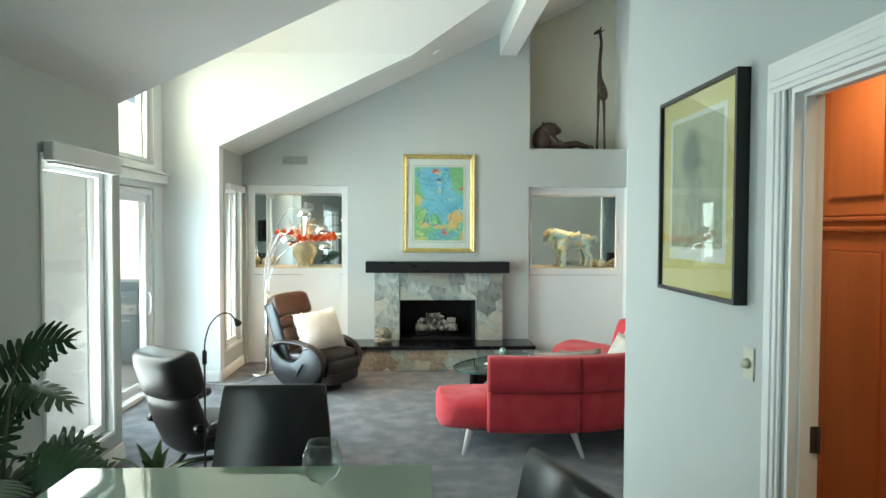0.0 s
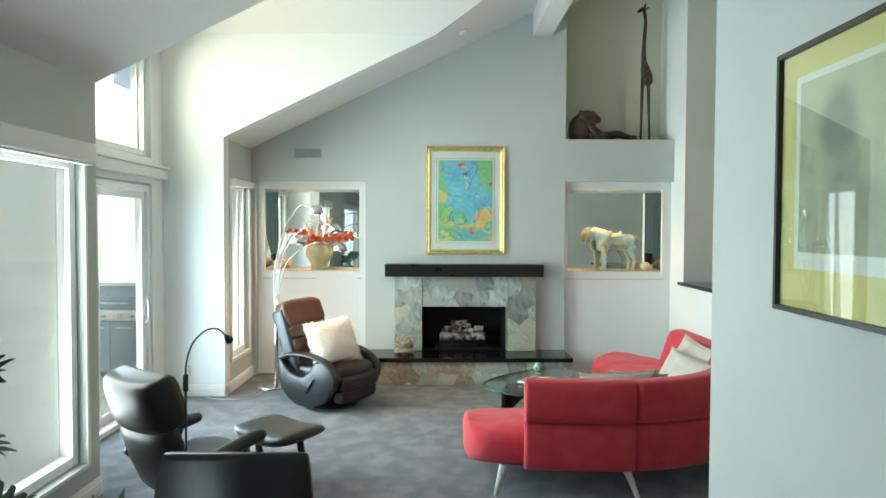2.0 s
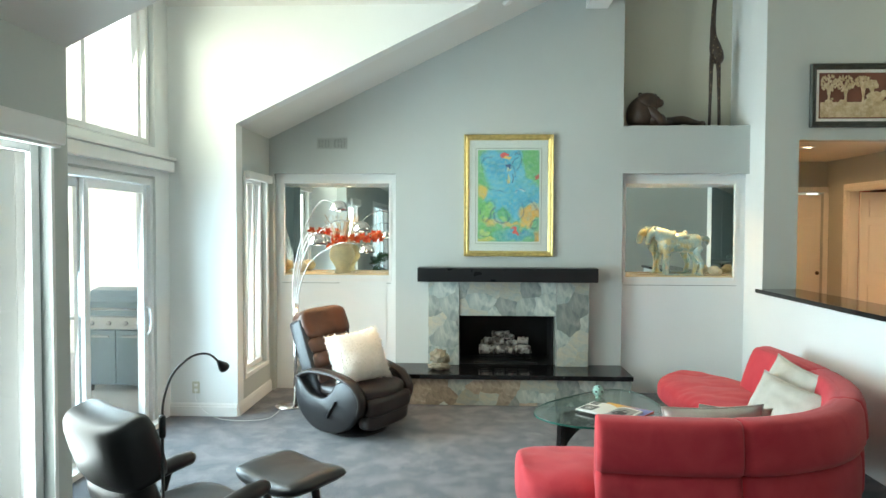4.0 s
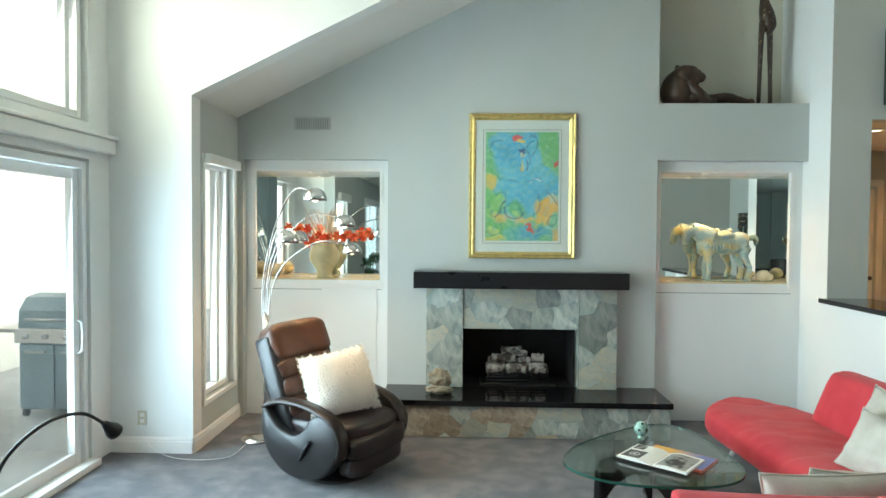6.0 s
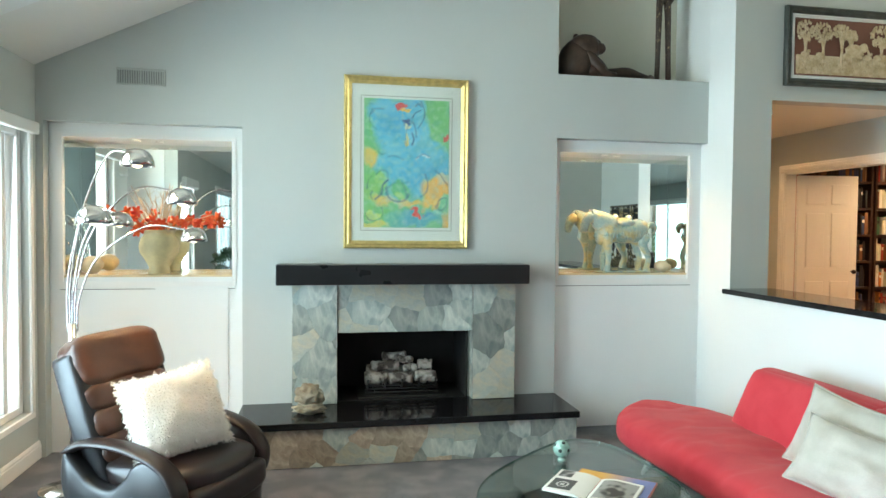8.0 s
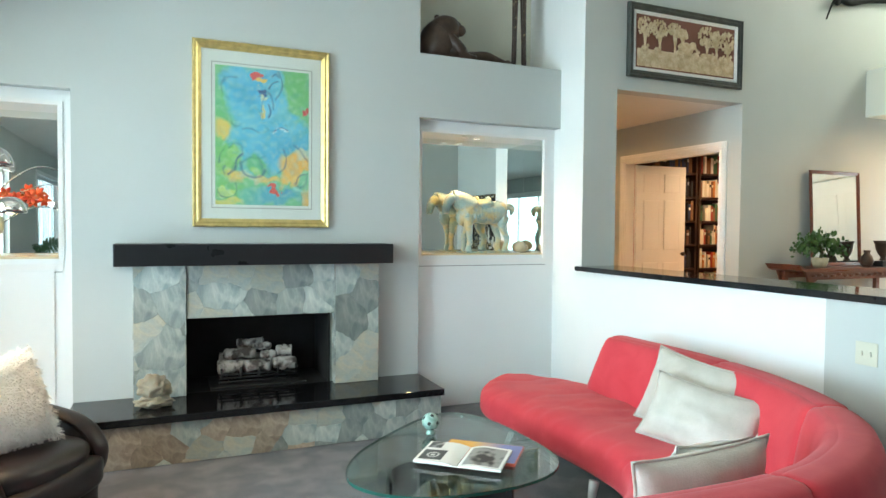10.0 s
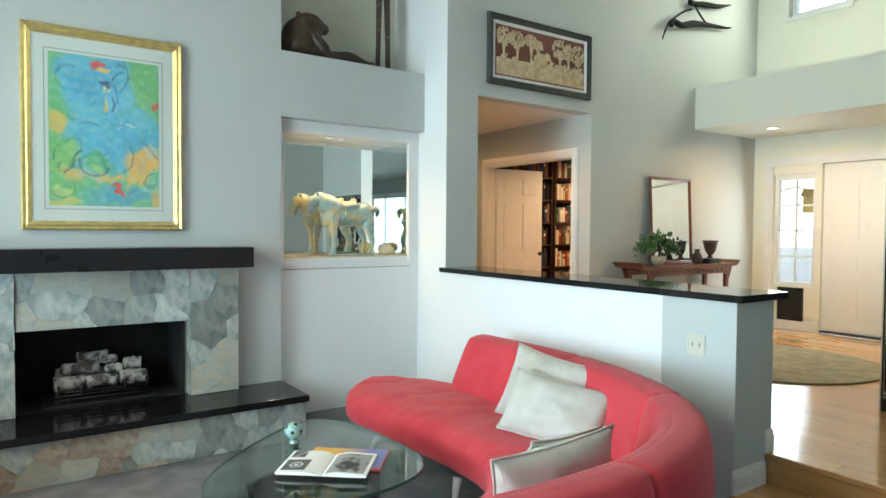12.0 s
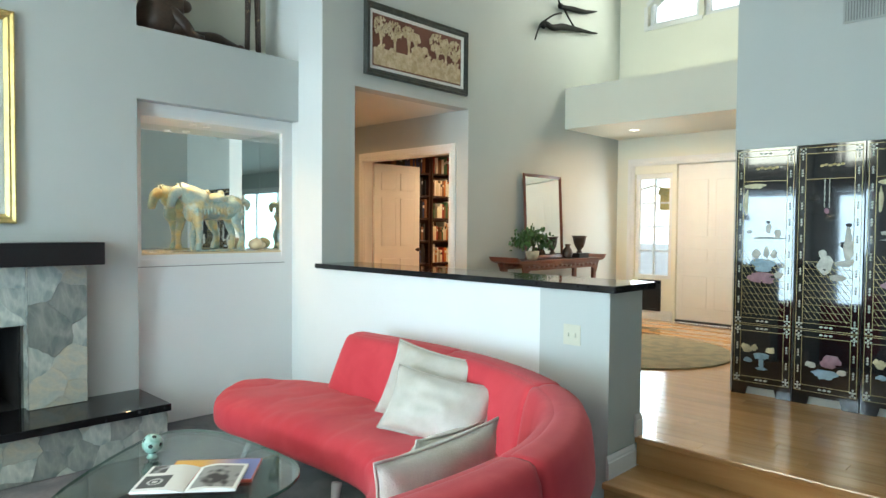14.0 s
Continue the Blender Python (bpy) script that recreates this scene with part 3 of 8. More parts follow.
def back_section(bm, line, zlo, zhi, thick, lean=0.06, steps=10, sides=22, flare=0.0, low=0.0):
    """One cushion of a curved back; line runs along the outer face at the top, the room's side on the left."""
    pts = spline([(*p, 0) for p in line], steps)
    n, rings = len(pts), []
    for k, p in enumerate(pts):
        d = (pts[min(k + 1, n - 1)] - pts[max(k - 1, 0)]).normalized()
        nrm = Vector((-d.y, d.x, 0))
        e = min(k, n - 1 - k) / 2.2
        s = 0.72 + 0.28 * math.sqrt(1 - (1 - min(e, 1)) ** 2) if e < 1 else 1
        zs = 0.93 + 0.07 * s
        ring = []
        for a in range(sides):
            th = 2 * math.pi * a / sides
            cx, cz = math.cos(th), math.sin(th)
            r = (abs(cx) ** 4.5 + abs(cz) ** 4.5) ** (-1 / 4.5)
            z = (zlo + zhi) / 2 + (zhi - zlo) / 2 * cz * r * zs
            f = (z - zlo) / (zhi - zlo)
            off = thick / 2 + thick / 2 * cx * r * s * (1.0 - 0.25 * f) + lean * (1 - f)
            rise = (z - low) / (0.83 - low)
            q = p + nrm * off + d * (flare * (1 - rise) * (k / (n - 1)) ** 3)
            ring.append((q.x, q.y, z))
        rings.append(ring)
    return loft(bm, rings)


def pillow(name, parent_label, category, at, size, thick, tilt, mat, piping=True, group="", puff=2.2, seed=1, fur=0.0):
    """A stuffed cushion standing on its lower edge: tilt is (lean, turn, roll) in degrees."""
    w, h = size
    ob = thing(name, parent_label, category, at, 0, group)
    ob.matrix_basis = pose(*at, 0, 0, tilt[1]) @ pose(0, 0, 0, tilt[0], 0, 0) @ pose(0, 0, 0, 0, tilt[2], 0)
    bm = bmesh.new()
    n = 22
    for side in (1, -1):
        grid = []
        for j in range(n + 1):
            row = []
            for i in range(n + 1):
                u, v = 2 * i / n - 1, 2 * j / n - 1
                pinch = 1 - 0.09 * (1 - abs(v) ** 2) * abs(u) ** 4
                pinch_v = 1 - 0.09 * (1 - abs(u) ** 2) * abs(v) ** 4
                f = ((1 - abs(u) ** puff) * (1 - abs(v) ** puff)) ** 0.55
                d = side * thick / 2 * f
                d += side * f * 0.014 * noise.noise(Vector((u * 2.2 + seed, v * 2.2, side)))
                d += side * f * 0.008 * noise.noise(Vector((u * 5 + seed, v * 4, side + 3)))
                if fur:
                    d += side * f * fur * noise.noise(Vector((u * 11 + seed, v * 11, 7)))
                x, z = u * w / 2 * pinch, h / 2 + v * h / 2 * pinch_v
                if fur:
                    x += fur * 0.8 * noise.noise(Vector((u * 9, v * 9, seed))) * abs(u)
                    z += fur * 0.8 * noise.noise(Vector((v * 9, u * 9, seed + 5))) * abs(v)
                row.append(bm.verts.new((x, d, z)))
            grid.append(row)
        for j in range(n):
            for i in range(n):
                bm.faces.new((grid[j][i], grid[j][i + 1], grid[j + 1][i + 1], grid[j + 1][i]))
    bmesh.ops.remove_doubles(bm, verts=bm.verts, dist=1e-4)
    bmesh.ops.recalc_face_normals(bm, faces=bm.faces)
    bm.normal_update()
    spots = [(v.co.copy(), v.normal.copy()) for v in bm.verts]
    part("cushion_body", bm, mat, ob, smooth=True)
    if fur:
        rng = random.Random(seed)
        tufts = bmesh.new()
        for co, nn in spots:
            for _ in range(16):
                p = co + Vector((rng.uniform(-0.012, 0.012), rng.uniform(-0.004, 0.004), rng.uniform(-0.012, 0.012))) - nn * 0.004
                d = (nn + Vector((rng.uniform(-0.5, 0.5), rng.uniform(-0.3, 0.3), rng.uniform(-0.6, 0.4)))).normalized()
                s = d.cross(Vector((rng.uniform(-1, 1), rng.uniform(-1, 1), rng.uniform(-1, 1)))).normalized() * rng.uniform(0.0015, 0.003)
                r = rng.uniform(0.012, 0.024)
                tufts.faces.new([tufts.verts.new(q) for q in (p - s, p + s, p + d * r * 0.6 + s * 0.6 + Vector((0, 0, -0.002)), p + d * r + Vector((0, 0, -0.008)))])
        part("fleece", tufts, mat, ob, "long soft fleece", kind="stuff")
    if piping:
        bm = bmesh.new()
        edge = []
        m = 14
        for u0, v0, du, dv in ((-1, -1, 1, 0), (1, -1, 0, 1), (1, 1, -1, 0), (-1, 1, 0, -1)):
            for i in range(m):
                u, v = u0 + 2 * du * i / m, v0 + 2 * dv * i / m
                pu, pv = 1 - 0.09 * (1 - v * v) * abs(u) ** 4, 1 - 0.09 * (1 - u * u) * abs(v) ** 4
                edge.append((u * w / 2 * pu, 0, h / 2 + v * h / 2 * pv))
        edge.append(edge[0])
        tube(bm, edge, 0.0055, 6, caps=False)
        part("piping", bm, mat, ob, "corded edge", smooth=True)
    return ob


LEG_METAL = plain("satin_leg_metal", (0.52, 0.52, 0.52), 0.42)


def sofa():
    ob = thing("sectional_sofa", "curved coral red microsuede sofa on slanted metal legs, slightly worn", "sofa", (0, 0, 0))
    bm = bmesh.new()
    outer = [(0.20, 5.66), (0.34, 5.46), (0.9, 5.38), (1.5, 5.40), (2.03, 5.60), (2.38, 6.03), (2.56, 6.7), (2.60, 7.4), (2.58, 7.95), (2.46, 8.26), (2.25, 8.40)]
    inner = [(0.18, 5.95), (0.34, 6.17), (0.95, 6.16), (1.36, 6.25), (1.63, 6.42), (1.77, 6.68), (1.80, 7.05), (1.77, 7.6), (1.74, 8.08), (1.80, 8.30), (1.98, 8.40)]
    section_loft(bm, outer, inner, 0.15, 0.445, steps=18, wrinkle=0.026, sides=44)
    part("seat", bm, RED_SUEDE, ob, "long curved seat with soft creases", smooth=True)
    bm = bmesh.new()
    o2 = [(0.36, 5.50), (0.9, 5.46), (1.5, 5.5), (1.95, 5.68), (2.28, 6.08), (2.46, 6.7), (2.5, 7.4), (2.48, 7.95), (2.3, 8.2)]
    i2 = [(0.36, 6.0), (0.9, 6.0), (1.4, 6.1), (1.7, 6.4), (1.87, 6.7), (1.92, 7.05), (1.9, 7.6), (1.88, 8.0), (2.0, 8.2)]
    section_loft(bm, o2, i2, 0.145, 0.24, sides=12)
    part("sofa_frame", bm, BLACK_PLASTIC, ob, "dark under-frame", smooth=True)
    line = [(0.585, 5.27), (0.95, 5.235), (1.39, 5.235), (1.75, 5.32), (2.08, 5.50), (2.36, 5.80), (2.57, 6.22), (2.68, 6.72), (2.70, 7.2), (2.68, 7.70)]
    cuts = [(0, 2), (2, 5), (5, 7), (7, 9)]
    full = [tuple(p)[:2] for p in spline([(*p, 0) for p in line], 8)]
    for a, b in cuts:
        seg = full[a * 8:b * 8 + 1]
        seg = [seg[int(round(k * (len(seg) - 1) / 5))] for k in range(6)]
        shrink = 0.006
        flare = 0.30 if b == 9 else 0.0
        d0, d1 = Vector(seg[1]) - Vector(seg[0]), Vector(seg[-2]) - Vector(seg[-1])
        seg[0] = tuple(Vector(seg[0]) + d0.normalized() * shrink)
        seg[-1] = tuple(Vector(seg[-1]) + d1.normalized() * shrink)
        bm = bmesh.new()
        back_section(bm, seg, 0.532, 0.83, 0.235, lean=0.0, steps=5, flare=flare)
        part("upper_backrest", bm, RED_SUEDE, ob, smooth=True)
        bm = bmesh.new()
        back_section(bm, seg, 0.185, 0.536, 0.235, lean=0.022, steps=5, flare=flare)
        part("lower_backrest", bm, RED_SUEDE, ob, smooth=True)
        inner_line = []
        for q in range(6):
            d = (Vector(seg[min(q + 1, 5)]) - Vector(seg[max(q - 1, 0)])).normalized()
            inner_line.append((seg[q][0] - d.y * 0.075, seg[q][1] + d.x * 0.075))
        bm = bmesh.new()
        back_section(bm, inner_line, 0.36, 0.822, 0.185, lean=0.05, steps=5, flare=flare)
        part("back_cushion", bm, RED_SUEDE, ob, smooth=True)
    for x, y, dx, dy in ((0.46, 5.42, -0.06, -0.07), (1.33, 5.36, 0.06, -0.12), (2.3, 6.25, 0.1, -0.05), (2.42, 7.6, 0.1, 0.02), (0.5, 6.0, -0.04, 0.03), (1.95, 8.0, -0.06, 0.08), (1.8, 6.9, -0.03, 0)):
        bm = bmesh.new()
        tube(bm, [(x, y, 0.19), (x + dx * 0.5, y + dy * 0.5, 0.10), (x + dx, y + dy, 0.0)], [0.03, 0.022, 0.014], 10)
        part("leg", bm, LEG_METAL, ob, "slanted satin metal leg", smooth=True)
    return ob


sofa()
for nm, at, size, tilt, seed in (
        ("throw_pillow", (2.25, 6.78, 0.43), (0.60, 0.45), (-22, -80, 7), 1),
        ("throw_pillow", (2.11, 6.53, 0.425), (0.62, 0.37), (-26, -68, 8), 2),
        ("throw_pillow", (1.38, 5.74, 0.42), (0.60, 0.40), (-7, 178, 3), 3),
        ("throw_pillow", (1.50, 5.90, 0.42), (0.50, 0.37), (-14, 190, -6), 4)):
    pillow(nm, "square silver satin throw pillow with corded edges on the red sofa", "pillow", at, size, 0.19, tilt, SATIN, group="throw pillows on the sofa", seed=seed)


def kidney(n=10):
    """The outline of the recliner's side, seen from the side: length and height."""
    pts = [(-0.40, 0.50), (-0.405, 0.34), (-0.33, 0.18), (-0.17, 0.07), (0.03, 0.055), (0.22, 0.12), (0.34, 0.28), (0.345, 0.42), (0.27, 0.51), (0.16, 0.535),
           (0.08, 0.50), (0.02, 0.42), (-0.08, 0.36), (-0.20, 0.38), (-0.30, 0.46), (-0.36, 0.52)]
    return [(p.x, p.y) for p in spline([(*p, 0) for p in pts], n, closed=True)]


def rounded_plate(bm, outline, y0, y1, edge=0.02):
    """An upright plate with rounded rims."""
    c = Vector((sum(p[0] for p in outline) / len(outline), sum(p[1] for p in outline) / len(outline)))
    n = len(outline)
    inset = []
    for k in range(n):
        d = Vector(outline[(k + 1) % n]) - Vector(outline[k - 1])
        inset.append(Vector((-d.y, d.x)).normalized())
    area = sum(outline[k][0] * outline[(k + 1) % n][1] - outline[(k + 1) % n][0] * outline[k][1] for k in range(n))
    sgn = 1 if area > 0 else -1
    rings = []
    for y, e in ((y0, edge), (y0 + 0.3 * edge * (1 if y1 > y0 else -1), edge * 0.3), (y0 + edge * (1 if y1 > y0 else -1), 0), (y1 - edge * (1 if y1 > y0 else -1), 0), (y1 - 0.3 * edge * (1 if y1 > y0 else -1), edge * 0.3), (y1, edge)):
        rings.append([(p[0] + inset[k].x * e * sgn, y, p[1] + inset[k].y * e * sgn) for k, p in enumerate(outline)])
    loft(bm, rings)


LEATHER_DARK = material("espresso_leather", (0.022, 0.014, 0.013), 0.34, var=0.2, scale=5, fine=160, bump=0.4, bump_dist=0.002)


def recliner():
    ob = thing("recliner", "dark brown leather recliner with curved side panels and padded back", "armchair", (-1.17, 7.74, 0), -30)
    for s in (1, -1):
        bm = bmesh.new()
        rounded_plate(bm, kidney(), s * 0.30, s * 0.395, 0.022)
        panel = part("side_panel", bm, LEATHER, ob, "kidney-shaped leather side with a pierced arm", smooth=True)
        bm = bmesh.new()
        pts = spline([(-0.39, s * 0.35, 0.52), (-0.25, s * 0.35, 0.575), (-0.05, s * 0.35, 0.585), (0.12, s * 0.35, 0.56), (0.27, s * 0.35, 0.50), (0.355, s * 0.35, 0.38), (0.33, s * 0.35, 0.24)], 6)
        rings = []
        for k, p in enumerate(pts):
            d = (pts[min(k + 1, len(pts) - 1)] - pts[max(k - 1, 0)]).normalized()
            nn = Vector((-d.z, 0, d.x))
            f = 0.024 if 1 < k < len(pts) - 2 else 0.012
            rings.append([tuple(p + nn * f * math.cos(a) + Vector((0, 0.058 * math.sin(a), 0))) for a in (2 * math.pi * q / 12 for q in range(12))])
        loft(bm, rings)
        part("armrest", bm, LEATHER_DARK, ob, "leather arm pad", smooth=True)
        if s < 0:
            bm = bmesh.new()
            tube(bm, [(0.00, s * 0.405, 0.20), (0.05, s * 0.415, 0.28), (0.10, s * 0.41, 0.35)], [0.011, 0.014, 0.010], 8)
            part("lever", bm, BLACK_PLASTIC, panel, "black release lever", smooth=True)
    bm = bmesh.new()
    blob(bm, (0.05, 0, 0.395), (0.37, 0.315, 0.095), 4, 0.03, 2.0, power=3.6)
    part("seat_cushion", bm, LEATHER_DARK, ob, "padded leather seat", smooth=True)
    for z, x, r in ((0.30, 0.355, 0.088), (0.175, 0.325, 0.085)):
        bm = bmesh.new()
        blob(bm, (x, 0, z), (0.085, 0.305, r), 4, 0.02, 2.0, power=4.5)
        part("footrest_pad", bm, LEATHER_DARK, ob, smooth=True)
    lean = pose(-0.26, 0, 0.40, 0, -21, 0)
    # back rolls carry the warm glow in their leather colour
    for z, hgt, w, dp in ((0.09, 0.088, 0.295, 0.105), (0.235, 0.088, 0.295, 0.105), (0.378, 0.085, 0.295, 0.105), (0.582, 0.155, 0.305, 0.115)):
        bm = bmesh.new()
        blob(bm, (0, 0, 0), (dp, w, hgt), 4, 0.04, 3.0, power=4.6, seed=z * 9)
        bmesh.ops.transform(bm, matrix=lean @ Matrix.Translation((0.03, 0, z)), verts=bm.verts)
        part("back_cushion", bm, LEATHER_WARM_LIT, ob, "tufted leather back roll", smooth=True)
    bm = bmesh.new()
    box(bm, -0.095, 0.085, -0.318, 0.318, -0.1, 0.66, 0.04, 3, lean)
    part("back_shell", bm, LEATHER, ob, "grey-black leather back shell", smooth=True)
    bm = bmesh.new()
    lathe(bm, [(0, 0.0), (0.27, 0.0), (0.29, 0.012), (0.28, 0.028), (0.10, 0.045), (0.09, 0.14), (0, 0.14)], 40)
    part("swivel_base", bm, BLACK_PLASTIC, ob, "round black swivel base", smooth=True)
    return ob


recliner()
pillow("fur_pillow", "fluffy cream sheepskin pillow lying in the leather recliner", "pillow", (-1.06, 7.59, 0.475), (0.54, 0.49), 0.28, (-26, 36, -6), FUR, piping=False, fur=0.034, seed=5, puff=2.5)


def lounge_chair():
    ob = thing("lounge_chair", "black leather swivel lounge chair with a tall curved back", "armchair", (-1.62, 4.98, 0), 55)
    # faces along its own x
    lean = pose(-0.20, 0, 0.36, 0, -17, 0)
    bm = bmesh.new()
    rings = []
    for z, w, dp, cx in ((-0.12, 0.20, 0.07, 0.03), (-0.06, 0.24, 0.095, 0.02), (0.12, 0.265, 0.095, 0.0), (0.28, 0.268, 0.085, -0.01), (0.345, 0.265, 0.075, -0.005), (0.365, 0.25, 0.06, 0.0)):
        ring = []
        for a in range(28):
            th = 2 * math.pi * a / 28
            c, s = math.cos(th), math.sin(th)
            r = (abs(c) ** 3.2 + abs(s) ** 3.2) ** (-1 / 3.2)
            y = w * s * r
            ring.append(tuple(lean @ Vector((cx + dp * c * r + 0.35 * y * y, y, z))))
        rings.append(ring)
    loft(bm, rings)
    part("backrest", bm, LEATHER, ob, "curved leather backrest", smooth=True)
    bm = bmesh.new()
    rings = []
    for z, w, dp in ((0.345, 0.255, 0.08), (0.358, 0.270, 0.105), (0.40, 0.276, 0.118), (0.50, 0.277, 0.12), (0.60, 0.276, 0.118), (0.650, 0.270, 0.105), (0.668, 0.255, 0.08), (0.674, 0.235, 0.06)):
        ring = []
        for a in range(28):
            th = 2 * math.pi * a / 28
            c, s = math.cos(th), math.sin(th)
            r = (abs(c) ** 5 + abs(s) ** 5) ** (-1 / 5)
            y = w * s * r
            ring.append(tuple(lean @ Vector((0.015 + dp * c * r + 0.45 * y * y, y, z))))
        rings.append(ring)
    loft(bm, rings)
    part("headrest", bm, LEATHER, ob, "padded leather headrest", smooth=True)
    bm = bmesh.new()
    blob(bm, (0.06, 0, 0.375), (0.30, 0.27, 0.085), 4, 0.05, 2.5, power=3.4)
    part("seat_cushion", bm, LEATHER, ob, "creased leather seat", smooth=True)
    for s in (1, -1):
        bm = bmesh.new()
        rings = []
        for x, z, hw, hh in ((-0.24, 0.45, 0.03, 0.03), (-0.2, 0.455, 0.045, 0.045), (0.0, 0.50, 0.05, 0.045), (0.2, 0.535, 0.05, 0.045), (0.29, 0.54, 0.042, 0.04), (0.315, 0.54, 0.025, 0.025)):
            rings.append([(x, s * 0.345 + hw * math.cos(a), z + hh * math.sin(a)) for a in (2 * math.pi * q / 14 for q in range(14))])
        loft(bm, rings)
        part("armrest", bm, LEATHER, ob, "padded leather arm", smooth=True)
        bm = bmesh.new()
        tube(bm, spline([(0.16, s * 0.345, 0.50), (0.10, s * 0.335, 0.36), (-0.02, s * 0.27, 0.29), (-0.14, s * 0.2, 0.29)], 5), 0.02, 8)
        part("arm_frame", bm, BLACK_PLASTIC, ob, smooth=True)
        bm = bmesh.new()
        lathe(bm, [(0, -0.015), (0.035, -0.015), (0.035, 0.015), (0, 0.015)], 16)
        bmesh.ops.transform(bm, matrix=lean @ pose(-0.02, s * 0.275, 0.12, 90, 0, 0), verts=bm.verts)
        part("tilt_knob", bm, BLACK_PLASTIC, ob, "round tension knob")
    bm = bmesh.new()
    tube(bm, spline([(0.30 * math.cos(a), 0.30 * math.sin(a), 0.028) for a in (math.radians(d) for d in range(-180, 181, 20))], 2), 0.024, 8, caps=False)
    part("base_ring", bm, BLACK_PLASTIC, ob, "round black wooden ring base", smooth=True)
    for s in (1, -1):
        bm = bmesh.new()
        tube(bm, spline([(-0.05, s * 0.295, 0.03), (0.0, s * 0.24, 0.12), (0.0, s * 0.14, 0.22), (0, s * 0.05, 0.29)], 5), 0.022, 8)
        part("base_arm", bm, BLACK_PLASTIC, ob, smooth=True)


def ottoman():
    ob = thing("ottoman", "black leather ottoman with a saddle-shaped cushion on a curved base", "ottoman", (-1.20, 5.62, 0), 55)
    bm = bmesh.new()
    rings = []
    for k in range(15):
        u = k / 14 * 2 - 1
        w = 0.235 * (1 - 0.25 * abs(u) ** 6)
        h = 0.052 * math.sqrt(max(0.04, 1 - abs(u) ** 6))
        zc = 0.365 + 0.035 * u * u
        ring = []
        for a in range(20):
            th = 2 * math.pi * a / 20
            c, s = math.cos(th), math.sin(th)
            r = (abs(c) ** 3 + abs(s) ** 3) ** (-1 / 3)
            ring.append((w * c * r, u * 0.30, zc + h * s * r + 0.006 * noise.noise(Vector((c * 2, u * 6, s)))))
        rings.append(ring)
    loft(bm, rings)
    part("cushion", bm, LEATHER, ob, "creased leather cushion", smooth=True)
    for s in (1, -1):
        bm = bmesh.new()
        tube(bm, spline([(0.0, s * 0.22, 0.34), (0.0, s * 0.24, 0.22), (0.02, s * 0.22, 0.10), (0.03, s * 0.16, 0.035)], 5), 0.026, 8)
        part("base_arm", bm, BLACK_PLASTIC, ob, smooth=True)
    bm = bmesh.new()
    tube(bm, spline([(0.19 * math.cos(a), 0.19 * math.sin(a), 0.024) for a in (math.radians(d) for d in range(-180, 181, 20))], 2), 0.02, 8, caps=False)
    part("base_ring", bm, BLACK_PLASTIC, ob, "round black ring base", smooth=True)


lounge_chair()
ottoman()


def dining_chair():
    ob = thing("dining_chair", "black leather dining chair with a plain tall back, beside glass table", "chair", (-0.565, 2.36, UP), 0, "chairs round the dining table")
    bm = bmesh.new()
    rings = []
    for z, w, y in ((0.44, 0.235, 0.17), (0.46, 0.245, 0.175), (0.6, 0.235, 0.195), (0.8, 0.215, 0.222), (0.915, 0.20, 0.24), (0.93, 0.195, 0.243)):
        th = 0.022 if 0.45 < z < 0.92 else 0.014
        rings.append([(-w, y - th, z), (w, y - th, z), (w + 0.006, y, z), (w, y + th, z), (-w, y + th, z), (-w - 0.006, y, z)])
    loft(bm, rings)
    bmesh.ops.bevel(bm, geom=[e for e in bm.edges if abs(e.verts[0].co.z - e.verts[1].co.z) > 0.01], offset=0.006, segments=2, affect="EDGES")
    part("backrest", bm, LEATHER, ob, "smooth black leather back", smooth=True)
    bm = bmesh.new()
    box(bm, -0.235, 0.235, -0.24, 0.20, 0.425, 0.475, 0.018, 3)
    part("seat", bm, LEATHER, ob, "smooth black leather seat", smooth=True)
    for x in (-0.21, 0.21):
        for y in (-0.21, 0.18):
            bm = bmesh.new()
            box(bm, x - 0.017, x + 0.017, y - 0.017, y + 0.017, 0, 0.43, 0.004)
            part("leg", bm, LEATHER, ob)
    return ob


chair = dining_chair()
side_chair = copy_thing(chair, pose(0.17, 1.57, UP, 0, 0, -72))
side_chair["label"] = "black leather dining chair pushed in beside the green glass table"

# ---- windows, doors and trims ----
def window(name, label, x, y0, y1, z0, z1, mull=(), depth=0.09, frame=0.055, face=1):
    """A window in a wall that runs along y; face: the way of the room along x."""
    ob = thing(name, label, "window", (x, (y0 + y1) / 2, z0))
    w, h = (y1 - y0) / 2, z1 - z0
    for a in ((-w, -w + frame, 0, h), (w - frame, w, 0, h), (-w + frame, w - frame, 0, frame), (-w + frame, w - frame, h - frame, h)):
        bm = bmesh.new()
        box(bm, -depth / 2, depth / 2, a[0] + 0.001, a[1] - 0.001, a[2] + 0.001, a[3] - 0.001, 0.006)
        part("frame_bar", bm, FRAME, ob)
    for m in mull:
        bm = bmesh.new()
        box(bm, -depth / 2 + 0.012, depth / 2 - 0.012, m - frame / 2, m + frame / 2, frame, h - frame, 0.006)
        part("mullion", bm, FRAME, ob)
    edges = [-w + frame] + [m for m in mull] + [w - frame]
    for a, b in zip(edges, edges[1:]):
        bm = bmesh.new()
        box(bm, -0.004, 0.004, a, b, frame * 0.8, h - frame * 0.8)
        pane = part("pane", bm, PANE, ob)
        pane.visible_shadow = False
    return ob


